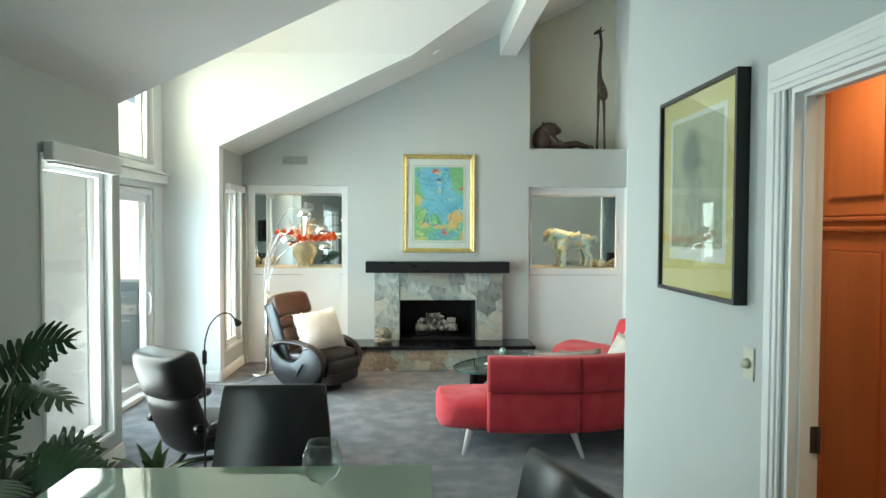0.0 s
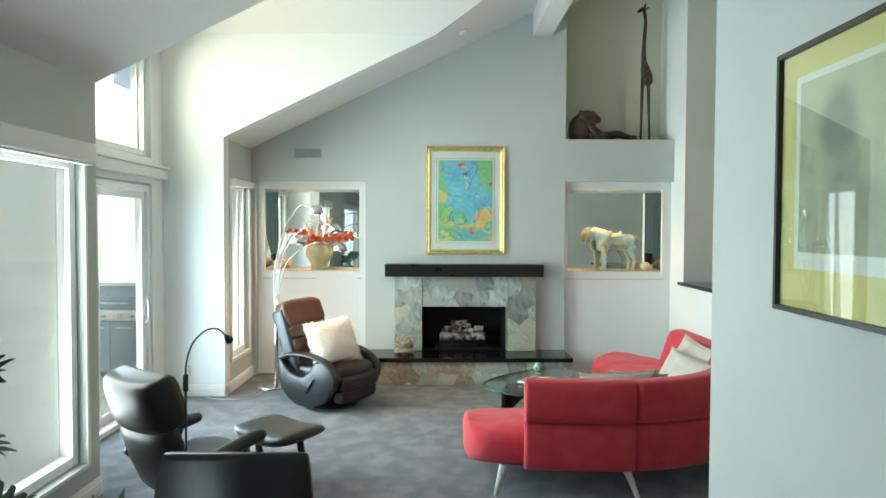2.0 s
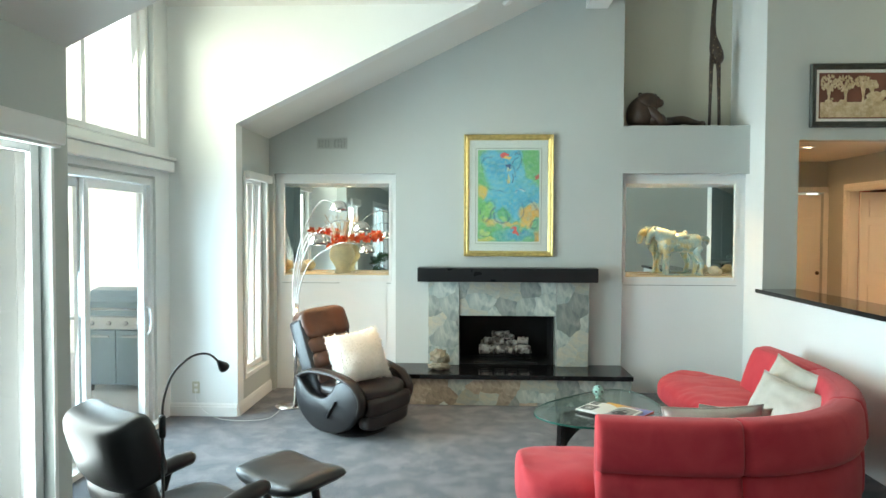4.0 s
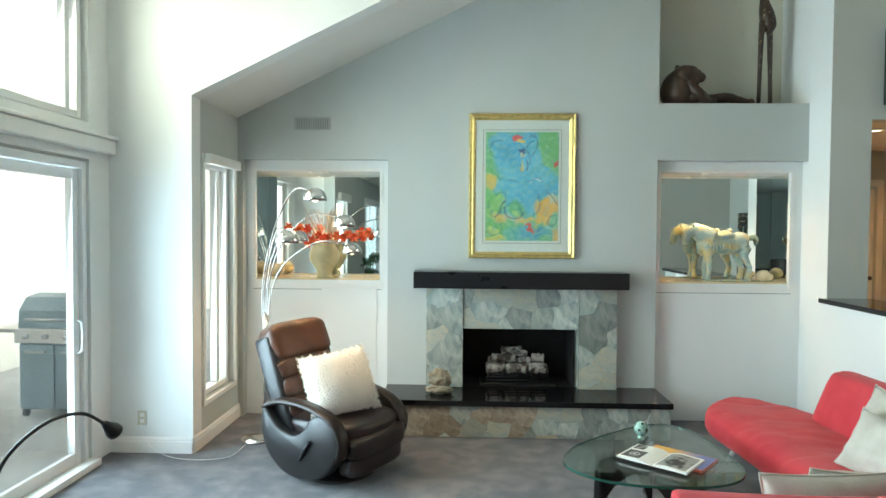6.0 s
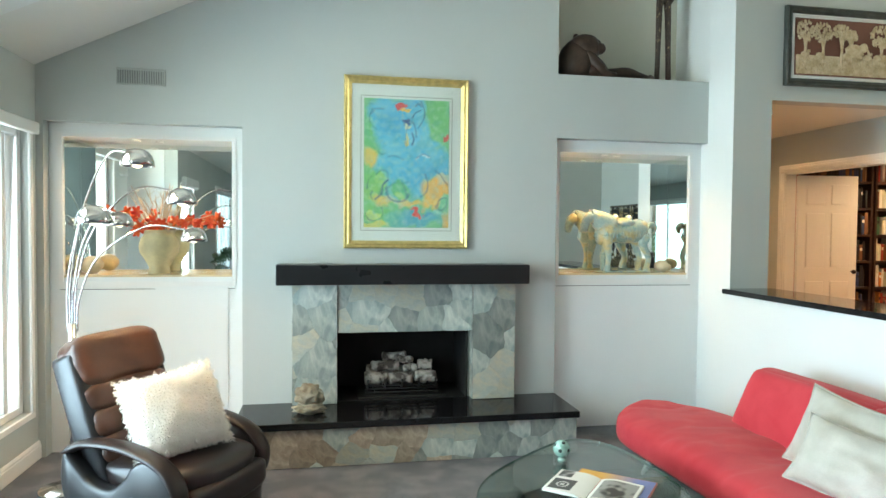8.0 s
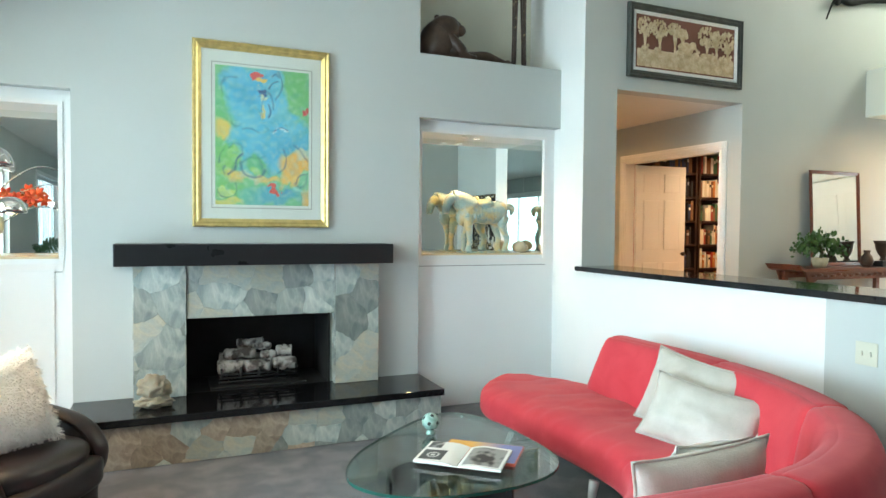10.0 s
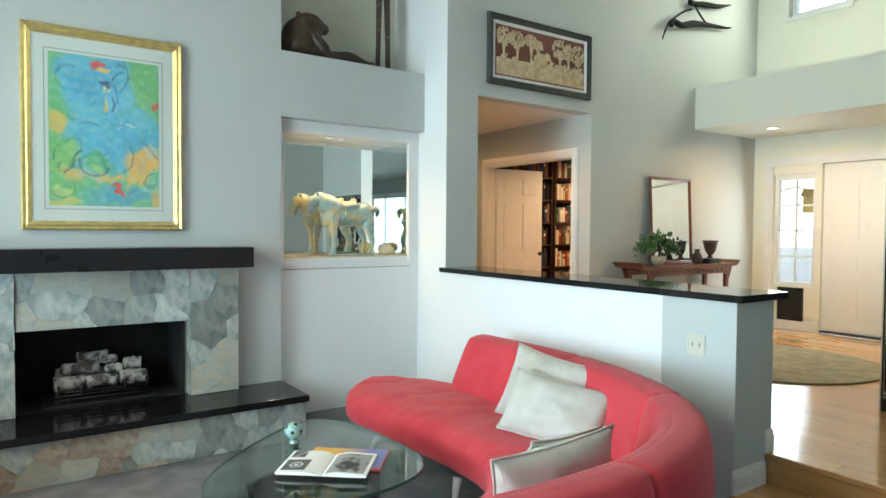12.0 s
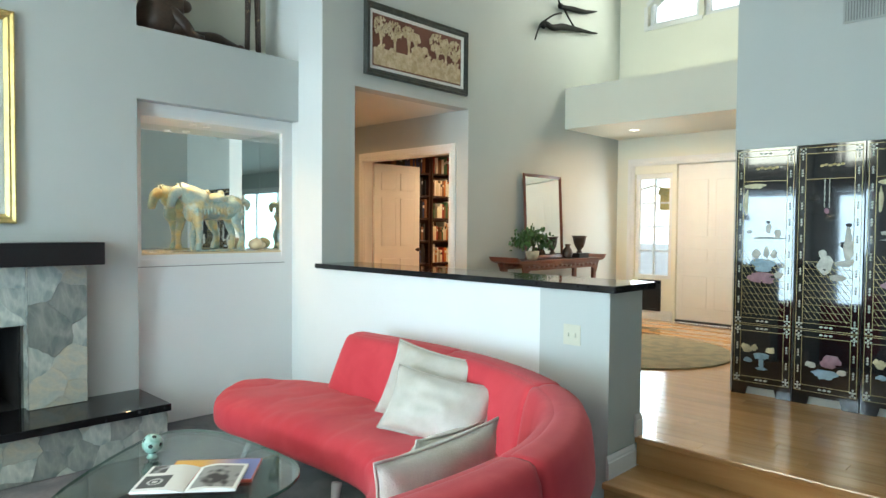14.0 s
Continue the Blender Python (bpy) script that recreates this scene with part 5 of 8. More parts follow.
plate("light_switch", "ivory double light switch on the grey bar end", "light switch", (2.935, 6.17, 0.95), -90, w=0.115, kind="switch")
plate("dimmer_switch", "ivory dimmer switch with a round knob beside the kitchen door", "light switch", (1.24, 2.33, 1.405), -90, w=0.075, kind="dimmer")


def recessed_light(name, x, y, z, r=0.075, warm=(1.0, 0.80, 0.56), power=9, label="round recessed ceiling light, lit, with a white rim"):
    ob = thing(name, label, "ceiling light", (x, y, z))
    bm = bmesh.new()
    lathe(bm, [(r * 0.74, -0.001), (r, -0.001), (r, -0.008), (r * 0.92, -0.012), (r * 0.74, -0.006), (r * 0.74, -0.001)], 28)
    part("rim", bm, TRIM, ob, smooth=True)
    bm = bmesh.new()
    lathe(bm, [(0, -0.003), (r * 0.73, -0.003), (r * 0.73, -0.001), (0, -0.001)], 28)
    part("bulb_face", bm, plain(name + "_glow", warm, 0.5, glow=power), ob)
    return ob


recessed_light("ceiling_light", 3.75, 9.35, 2.83)
recessed_light("ceiling_light", 7.30, 8.1, 2.83)
recessed_light("ceiling_light", 7.30, 6.6, 2.83)
for x, y in ((-1.78, 9.30), (-1.62, 9.34), (2.12, 9.31), (2.26, 9.36)):
    recessed_light("puck_light", x, y, 2.40, 0.032, (1.0, 0.86, 0.62), 12, "small round puck light, lit, at the top of the display box")

ob = thing("smoke_detector", "small round white smoke detector on the sloping ceiling", "smoke detector", (0.26, 8.42, vault(0.26) - 0.001))
ob.matrix_basis = pose(0.26, 8.42, vault(0.26) - 0.001, 0, -math.degrees(math.atan(PITCH)), 0)
bm = bmesh.new()
lathe(bm, [(0, -0.03), (0.035, -0.03), (0.055, -0.022), (0.06, 0.0), (0, 0.0)], 28)
part("detector_body", bm, TRIM, ob, smooth=True)

# ---- pictures ----
def lin(r, g, b):
    return tuple(((c / 255 + 0.055) / 1.055) ** 2.4 if c > 10 else c / 255 / 12.92 for c in (r, g, b))


def sheet_material(name, rough=0.55):
    m = bpy.data.materials.new(name)
    m.use_nodes = True
    n, l = m.node_tree.nodes, m.node_tree.links
    a = n.new("ShaderNodeAttribute")
    a.attribute_name = "paint"
    l.new(a.outputs["Color"], n["Principled BSDF"].inputs["Base Color"])
    n["Principled BSDF"].inputs["Roughness"].default_value = rough
    return m


SHEET = sheet_material("painted_paper")


def art_sheet(name, w, h, colour, parent, nx=80, ny=110, label="", matrix=None):
    """A flat sheet, facing -y, that carries painted colours; colour(u, v) with u to the right and v up, 0 to 1, or a grid of colours."""
    me = bpy.data.meshes.new(name)
    vs = [((i / nx - 0.5) * w, 0, j / ny * h) for j in range(ny + 1) for i in range(nx + 1)]
    fs = [(j * (nx + 1) + i, j * (nx + 1) + i + 1, (j + 1) * (nx + 1) + i + 1, (j + 1) * (nx + 1) + i) for j in range(ny) for i in range(nx)]
    me.from_pydata(vs, [], fs)
    at = me.color_attributes.new("paint", "FLOAT_COLOR", "POINT")
    at.data.foreach_set("color", (np.dstack([colour, np.ones(colour.shape[:2])]).ravel() if isinstance(colour, np.ndarray) else [c for j in range(ny + 1) for i in range(nx + 1) for c in (*colour(i / nx, j / ny), 1.0)]))
    me.materials.append(SHEET)
    ob = new(name, me)
    ob.parent = parent
    if matrix:
        ob.matrix_basis = matrix
    return tagged(ob, label)


def mixc(a, b, t):
    return tuple(x + (y - x) * t for x, y in zip(a, b))


BLOBS = [  # u, v, half width, half height, colour, sharpness
    (0.10, 0.99, 0.20, 0.05, (128, 190, 110), 2), (0.86, 0.90, 0.18, 0.22, (112, 180, 104), 1.6), (0.80, 0.72, 0.10, 0.12, (128, 190, 120), 1.6), (0.05, 0.66, 0.10, 0.14, (116, 186, 112), 2),
    (0.42, 0.74, 0.06, 0.10, (92, 176, 100), 2), (0.06, 0.54, 0.09, 0.07, (226, 190, 84), 1.8), (0.03, 0.44, 0.10, 0.05, (120, 190, 108), 2), (0.17, 0.38, 0.15, 0.10, (116, 186, 92), 2.2),
    (0.23, 0.38, 0.06, 0.055, (150, 196, 100), 2.5), (0.08, 0.28, 0.12, 0.09, (140, 190, 96), 1.8), (0.24, 0.22, 0.16, 0.05, (226, 184, 88), 1.6), (0.16, 0.10, 0.16, 0.09, (120, 186, 100), 2),
    (0.12, 0.09, 0.08, 0.035, (190, 206, 110), 3), (0.10, 0.01, 0.2, 0.03, (206, 196, 96), 2), (0.42, 0.28, 0.14, 0.085, (104, 180, 92), 2.4), (0.40, 0.245, 0.06, 0.03, (170, 204, 110), 2.5),
    (0.50, 0.185, 0.16, 0.03, (226, 186, 92), 1.8), (0.84, 0.30, 0.18, 0.09, (240, 178, 72), 1.7), (0.80, 0.20, 0.12, 0.05, (236, 186, 84), 1.8), (0.97, 0.08, 0.05, 0.09, (236, 180, 72), 2),
    (0.95, 0.20, 0.06, 0.07, (126, 196, 150), 2.4), (0.88, 0.13, 0.07, 0.03, (146, 206, 190), 2.5), (0.60, 0.07, 0.34, 0.075, (78, 160, 196), 1.9), (0.34, 0.06, 0.12, 0.07, (104, 182, 160), 1.6),
    (0.94, 0.37, 0.08, 0.04, (206, 200, 170), 2), (0.70, 0.10, 0.10, 0.025, (70, 146, 190), 2), (0.55, 0.77, 0.10, 0.10, (104, 186, 222), 2), (0.55, 0.685, 0.08, 0.06, (120, 196, 226), 2),
    (0.22, 0.92, 0.14, 0.06, (110, 186, 214), 1.6), (0.58, 0.95, 0.14, 0.05, (96, 176, 214), 1.6)]
BLUE = [(0.30, 1.02), (0.70, 1.02), (0.70, 0.90), (0.73, 0.80), (0.80, 0.70), (0.92, 0.60), (1.02, 0.56), (1.02, 0.38), (0.84, 0.40), (0.72, 0.38), (0.70, 0.28), (0.66, 0.22), (0.58, 0.24), (0.50, 0.19), (0.40, 0.175),
        (0.29, 0.20), (0.25, 0.28), (0.28, 0.36), (0.24, 0.44), (0.12, 0.46), (0.13, 0.53), (0.20, 0.60), (0.12, 0.70), (0.08, 0.82), (0.05, 0.92), (0.10, 0.97)]
STROKES = [((0.10, 0.92), (0.06, 0.86), (0.08, 0.80), (0.15, 0.76)), ((0.66, 0.99), (0.70, 0.93), (0.70, 0.86), (0.63, 0.78)), ((0.46, 0.80), (0.50, 0.835), (0.57, 0.82), (0.60, 0.77), (0.61, 0.71)),
           ((0.40, 0.72), (0.46, 0.68), (0.50, 0.60), (0.57, 0.555), (0.62, 0.54)), ((0.62, 0.55), (0.70, 0.58), (0.76, 0.56)), ((0.26, 0.31), (0.29, 0.235), (0.38, 0.205), (0.48, 0.215), (0.52, 0.26)),
           ((0.28, 0.31), (0.36, 0.35), (0.44, 0.345), (0.52, 0.36)), ((0.14, 0.41), (0.20, 0.445), (0.27, 0.43), (0.28, 0.37)), ((0.28, 0.37), (0.22, 0.33), (0.20, 0.26), (0.13, 0.22)), ((0.20, 0.31), (0.17, 0.26), (0.14, 0.21)),
           ((0.10, 0.28), (0.08, 0.25), (0.10, 0.22)), ((0.84, 0.17), (0.90, 0.14), (0.97, 0.17), (0.98, 0.24)), ((0.02, 0.11), (0.06, 0.06), (0.16, 0.055), (0.22, 0.10), (0.21, 0.155)), ((0.72, 0.42), (0.75, 0.35), (0.73, 0.28), (0.66, 0.24)),
           ((0.84, 0.45), (0.90, 0.42), (0.95, 0.37), (0.99, 0.34)), ((0.06, 0.955), (0.09, 0.96), (0.13, 0.952)), ((0.56, 0.86), (0.60, 0.90), (0.66, 0.92)), ((0.60, 0.95), (0.63, 0.97), (0.67, 0.95)),
           ((0.16, 0.60), (0.20, 0.57), (0.24, 0.575)), ((0.52, 0.80), (0.50, 0.77), (0.48, 0.70), (0.50, 0.63)), ((0.56, 0.74), (0.58, 0.69), (0.56, 0.65)), ((0.74, 0.60), (0.78, 0.54), (0.74, 0.50)),
           ((0.28, 0.55), (0.34, 0.56), (0.40, 0.55), (0.46, 0.53)), ((0.44, 0.36), (0.48, 0.30), (0.50, 0.24)), ((0.04, 0.30), (0.05, 0.36), (0.09, 0.40)), ((0.86, 0.17), (0.89, 0.22), (0.96, 0.24)), ((0.08, 0.88), (0.14, 0.92), (0.22, 0.92))]
ACCENTS = [(0.42, 0.955, 0.065, 0.032, (222, 74, 68)), (0.40, 0.925, 0.04, 0.025, (214, 70, 70)), (0.475, 0.90, 0.05, 0.028, (244, 196, 96)), (0.945, 0.70, 0.035, 0.03, (210, 66, 62)), (0.57, 0.13, 0.05, 0.022, (226, 76, 66)),
           (0.64, 0.105, 0.07, 0.024, (222, 70, 62)), (0.53, 0.795, 0.028, 0.022, (216, 212, 176)), (0.50, 0.70, 0.022, 0.03, (214, 200, 140)), (0.49, 0.655, 0.022, 0.022, (226, 200, 120)), (0.525, 0.83, 0.05, 0.014, (44, 70, 130)),
           (0.66, 0.555, 0.035, 0.014, (196, 214, 226)), (0.72, 0.545, 0.03, 0.012, (200, 218, 226))]


def fractal(u, v, scale, seed, turns=4):
    """Smooth random values on a grid of u, v from a sum of turned waves."""
    rng = random.Random(seed)
    out = np.zeros_like(u)
    for k in range(turns):
        f, a = scale * 1.9 ** k, 0.55 ** k
        for _ in range(16):
            th, ph = rng.uniform(0, 6.283), rng.uniform(0, 6.283)
            out += a * np.sin(f * (u * math.cos(th) + 1.5 * v * math.sin(th)) + ph + 1.4 * np.sin(f * 0.6 * (v * math.cos(th) - u * math.sin(th)) + ph * 2)) / 4
    return out


def abstract(nx, ny):
    """Soft washes, a blue figure-like field and thin dark brush lines."""
    u, v = np.meshgrid(np.arange(nx + 1) / nx, np.arange(ny + 1) / ny)
    n1, n2, n3 = fractal(u, v, 9, 1), fractal(u, v, 22, 2), fractal(u, v, 60, 3, 3)
    uu, vv = u + 0.022 * n1 + 0.010 * n2, v + 0.016 * n2 + 0.010 * fractal(u, v, 11, 5)
    col = np.zeros((*u.shape, 3)) + lin(120, 188, 128)

    def wash(mask, c):
        nonlocal col
        col = col + (np.array(lin(*c)) - col) * mask[..., None]
    # the blue field, soft at its rim
    inside, near = np.zeros_like(u, dtype=bool), np.full_like(u, 9.0)
    for (ax, ay), (bx, by) in zip(BLUE, BLUE[1:] + BLUE[:1]):
        if ay != by:
            inside ^= ((ay > vv) != (by > vv)) & (uu < (bx - ax) * (vv - ay) / (by - ay) + ax)
        t = np.clip(((uu - ax) * (bx - ax) + 2.2 * (vv - ay) * (by - ay)) / ((bx - ax) ** 2 + 2.2 * (by - ay) ** 2), 0, 1)
        near = np.minimum(near, np.hypot(uu - ax - t * (bx - ax), 1.48 * (vv - ay - t * (by - ay))))
    blue = np.clip(0.5 + np.where(inside, near, -near) / 0.07, 0, 1)
    for cx, cy, w, h, c, k in BLOBS[:22]:
        wash(np.clip((1.2 - np.hypot((uu - cx) / w, (vv - cy) / h)) * k, 0, 1), c)
    wash(blue * 0.95, (92, 182, 216))
    wash(np.clip(n1 * 0.35, 0, 0.5) * blue, (64, 150, 198))
    wash(np.clip(-n1 * 0.35, 0, 0.45) * blue, (140, 206, 214))
    for cx, cy, w, h, c, k in BLOBS[14:]:
        wash(0.85 * np.clip((1.15 - np.hypot((uu - cx) / w, (vv - cy) / h)) * k, 0, 1), c)
    wash(np.clip(n2 * 0.22, 0, 0.3), (74, 150, 150))
    wash(np.clip(n3 * 0.22, 0, 0.25), (200, 220, 190))
    for cx, cy, w, h, c in ACCENTS:
        wash(np.clip((1.1 - np.hypot((uu + 0.010 * n3 - cx) / w, (vv + 0.008 * n3 - cy) / h)) * 6, 0, 1), c)
    for k, s in enumerate(STROKES):
        pts = np.array([tuple(p)[:2] for p in spline([(*q, 0) for q in s], 10)])
        d = np.full_like(u, 9.0)
        for x, y in pts:
            d = np.minimum(d, np.hypot(u - x, 1.48 * (v - y)))
        wide = 0.007 + 0.004 * (k % 3) + 0.003 * n2
        wash((0.85 - 0.15 * (k % 4)) * np.clip(1.2 - d / np.maximum(wide, 0.003), 0, 1), (30, 66, 120) if k % 3 else (34, 96, 90))
    return np.clip(col + (np.array(lin(205, 225, 215)) - col) * 0.10, 0, 1)


def frame_bars(ob, w, h, bar, depth, mat, name="frame_bar", profile=True, y0=0.0):
    """Four mitred bars of a picture frame, facing -y, with their outer edge at w x h."""
    corners = [(-w / 2, 0), (w / 2, 0), (w / 2, h), (-w / 2, h)]
    prof = [(0, 0), (0, -depth * 0.75), (bar * 0.16, -depth), (bar * 0.42, -depth * 0.72), (bar * 0.62, -depth * 0.85), (bar, -depth * 0.45), (bar, 0)] if profile else [(0, 0), (0, -depth), (bar, -depth), (bar, 0)]
    inward = [(1, 1), (-1, 1), (-1, -1), (1, -1)]
    for k in range(4):
        a, b, ia, ib = corners[k], corners[(k + 1) % 4], inward[k], inward[(k + 1) % 4]
        bm = bmesh.new()
        ra = [bm.verts.new((a[0] + ia[0] * p, y0 + q, a[1] + ia[1] * p)) for p, q in prof]
        rb = [bm.verts.new((b[0] + ib[0] * p, y0 + q, b[1] + ib[1] * p)) for p, q in prof]
        bm.faces.new(ra)
        bm.faces.new(rb[::-1])
        for i in range(len(prof)):
            j = (i + 1) % len(prof)
            bm.faces.new((ra[i], rb[i], rb[j], ra[j]))
        part(name, bm, mat, ob)


def slab_part(name, ob, x0, x1, y0, y1, z0, z1, mat, label="", bevel=0.0):
    bm = bmesh.new()
    box(bm, x0, x1, y0, y1, z0, z1, bevel, 2)
    return part(name, bm, mat, ob, label)


MAT_BOARD = plain("mat_board", (0.70, 0.70, 0.66), 0.8)
ob = thing("painting", "colourful abstract painting in blue and green, white mat, gilt frame", "painting", (0.32, 9.10, 1.568))
W, HH = 1.008, 1.372
frame_bars(ob, W, HH, 0.062, 0.045, GOLD, y0=-0.002)
slab_part("backing", ob, -W / 2 + 0.05, W / 2 - 0.05, -0.012, -0.003, 0.05, HH - 0.05, MAT_BOARD)
slab_part("mat", ob, -W / 2 + 0.06, W / 2 - 0.06, -0.018, -0.0125, 0.06, HH - 0.06, MAT_BOARD, "white mat board")
for a in ((-0.372, -0.366, 0.14, 1.222), (0.366, 0.372, 0.14, 1.222), (-0.366, 0.366, 0.14, 0.146), (-0.366, 0.366, 1.216, 1.222)):
    slab_part("mat_line", ob, a[0], a[1], -0.0195, -0.018, a[2], a[3], plain("grey_line", (0.35, 0.35, 0.3), 0.8))
art_sheet("canvas", 0.69, 1.03, abstract(150, 220), ob, 150, 220, "painted sheet with soft blue, green and orange fields", Matrix.Translation((0, -0.0205, 0.168)))
slab_part("picture_glass", ob, -W / 2 + 0.062, W / 2 - 0.062, -0.026, -0.0245, 0.062, HH - 0.062, CLEAR).visible_shadow = False


def grey_print(u, v):
    n1 = noise.noise(Vector((u * 3.2, v * 3.6, 11)))
    n2 = noise.noise(Vector((u * 11, v * 13, 3)))
    base = mixc(lin(150, 156, 128), lin(176, 178, 148), v)
    d1 = math.hypot((u - 0.38) / 0.22, (v - 0.72) / 0.22)
    base = mixc(base, lin(112, 122, 108), max(0, min(1, (1.2 - d1 + 0.5 * n1) * 1.2)))
    d2 = math.hypot((u - 0.5) / 0.32, (v - 0.36) / 0.2)
    base = mixc(base, lin(126, 134, 116), max(0, min(0.8, (1.1 - d2 + 0.7 * n1) * 1.3)))
    return mixc(base, lin(90, 100, 92), 0.5 * max(0, n2))


ob = thing("framed_print", "large print behind glass with a yellow mat and black frame", "picture", (1.24, 2.735, 1.617), -90)
W, HH = 0.76, 0.888
MAT_YELLOW = plain("yellow_mat_board", lin(208, 198, 130), 0.8)
frame_bars(ob, W, HH, 0.016, 0.052, BLACK_PLASTIC, profile=False, y0=-0.002)
slab_part("backing", ob, -W / 2 + 0.017, W / 2 - 0.017, -0.030, -0.003, 0.017, HH - 0.017, BLACK_PLASTIC)
slab_part("mat", ob, -W / 2 + 0.0175, W / 2 - 0.0175, -0.036, -0.031, 0.0175, HH - 0.0175, MAT_YELLOW, "pale yellow mat board")
slab_part("paper", ob, -0.275, 0.275, -0.0375, -0.036, 0.15, HH - 0.10, MAT_BOARD, "white sheet edge")
art_sheet("print_sheet", 0.50, 0.56, grey_print, ob, 50, 60, "grey-green print", Matrix.Translation((0, -0.0385, 0.205)))
slab_part("picture_glass", ob, -W / 2 + 0.0175, W / 2 - 0.0175, -0.046, -0.0445, 0.0175, HH - 0.0175, CLEAR).visible_shadow = False

# carved relief over the hall opening
ob = thing("carved_relief", "long carved tan relief on dark red-brown ground in dark green frame", "wall art", (4.13, 8.74, 2.955))
W, HH = 1.375, 0.66
FRAME_GREEN = material("dark_green_frame", (0.055, 0.062, 0.055), 0.45, var=0.2, scale=14, bump=0.3)
RELIEF = material("carved_tan", (0.68, 0.55, 0.37), 0.7, var=0.12, scale=20, fine=120, bump=0.4, bump_dist=0.003, color2=(0.50, 0.37, 0.21))
frame_bars(ob, W, HH, 0.062, 0.045, FRAME_GREEN, y0=-0.002)
frame_bars(thing_ob := ob, W - 0.124, HH - 0.124, 0.03, 0.03, TRIM, "liner_bar", y0=-0.003)
for c in ob.children:
    if c.name.startswith("liner"):
        c.location.z = 0.062
slab_part("ground_panel", ob, -W / 2 + 0.09, W / 2 - 0.09, -0.016, -0.003, 0.09, HH - 0.09, material("relief_ground", (0.19, 0.075, 0.05), 0.8, var=0.1))
rng = random.Random(31)
bm = bmesh.new()
# the meadow and its grass
box(bm, -0.583, 0.583, -0.024, -0.0161, 0.105, 0.262, 0.006, 1)
for k in range(150):
    x, z = rng.uniform(-0.575, 0.575), rng.uniform(0.115, 0.235)
    blob(bm, (x, -0.024, z), (0.007, 0.006, rng.uniform(0.014, 0.03)), 1, 0.3, 3, seed=k)
# animals in a row
for x in (-0.50, -0.36, -0.10, 0.02, 0.10, 0.20, 0.27, 0.34, 0.42, 0.50):
    s = rng.uniform(0.7, 1.25)
    blob(bm, (x, -0.026, 0.265), (0.038 * s, 0.012, 0.024 * s), 2, 0.3, 3, seed=x)
    blob(bm, (x + 0.035 * s, -0.026, 0.285 + 0.01 * s), (0.016 * s, 0.010, 0.015 * s), 1, 0.2, 3)
    for dx in (-0.024, -0.008, 0.012, 0.026):
        tube(bm, [(x + dx * s, -0.024, 0.255), (x + dx * s, -0.024, 0.215)], 0.0055 * s, 5)
blob(bm, (-0.03, -0.028, 0.315), (0.085, 0.016, 0.055), 3, 0.2, 3)
blob(bm, (0.06, -0.028, 0.345), (0.042, 0.015, 0.04), 2, 0.2, 3)
tube(bm, spline([(0.09, -0.026, 0.34), (0.115, -0.026, 0.30), (0.10, -0.026, 0.25)], 4), 0.010, 6)
# trees: forked trunks under tufted crowns
for x, zc, w, h in ((-0.50, 0.46, 0.075, 0.075), (-0.33, 0.455, 0.085, 0.07), (-0.15, 0.475, 0.075, 0.05), (-0.06, 0.44, 0.06, 0.04), (0.24, 0.45, 0.10, 0.085), (0.36, 0.44, 0.07, 0.07), (0.50, 0.43, 0.08, 0.09)):
    for lean in (-0.4, 0.0, 0.4):
        tube(bm, spline([(x, -0.020, 0.20), (x + 0.004, -0.022, 0.32), (x + lean * w, -0.022, zc)], 3), [0.013, 0.012, 0.011, 0.010, 0.009, 0.008, 0.006], 6)
    for k in range(74):
        a, r = rng.uniform(0, 6.283), 1.12 * rng.random() ** 0.5
        blob(bm, (max(-0.57, min(0.57, x + w * r * math.cos(a))), -0.022, min(0.55, zc + h * r * math.sin(a))), (rng.uniform(0.007, 0.014), 0.009, rng.uniform(0.010, 0.022)), 1, 0.4, 3, seed=k + x)
part("relief", bm, RELIEF, ob, "crowded carved relief in tan wood", smooth=True, kind="stuff")

# pictures at the dining room's far end, seen in the mirrors
ob = thing("dark_picture", "dark framed picture with a white mat on the grey wall", "picture", (0.55, -3.2, 1.45), 180)
frame_bars(ob, 0.62, 0.72, 0.03, 0.03, BLACK_PLASTIC, profile=False, y0=-0.002)
slab_part("picture_panel", ob, -0.28, 0.28, -0.014, -0.003, 0.03, 0.69, BLACK_PLASTIC)


# ---- folding screen ----
LACQUER = material("black_lacquer_screen", (0.010, 0.010, 0.012), 0.06, var=0.2, scale=3, fine=20, bump=0.02, coat=0.6, gloss_var=0.03)
INLAY_GOLD = material("inlay_gold", (0.42, 0.34, 0.15), 0.4, 0.3, var=0.15, scale=30)
INLAY_PALE = material("inlay_soapstone", (0.55, 0.56, 0.50), 0.4, var=0.15, scale=20)
INLAY_BLUE = material("inlay_blue_stone", (0.28, 0.42, 0.52), 0.4, var=0.15, scale=20)
INLAY_PINK = material("inlay_rose_stone", (0.30, 0.16, 0.20), 0.4, var=0.15, scale=20)
INLAY_DARK = material("inlay_dark_stone", (0.03, 0.03, 0.035), 0.6, var=0.15, scale=20)
INLAY_YELLOW = material("inlay_yellow_stone", (0.58, 0.54, 0.34), 0.4, var=0.15, scale=20)


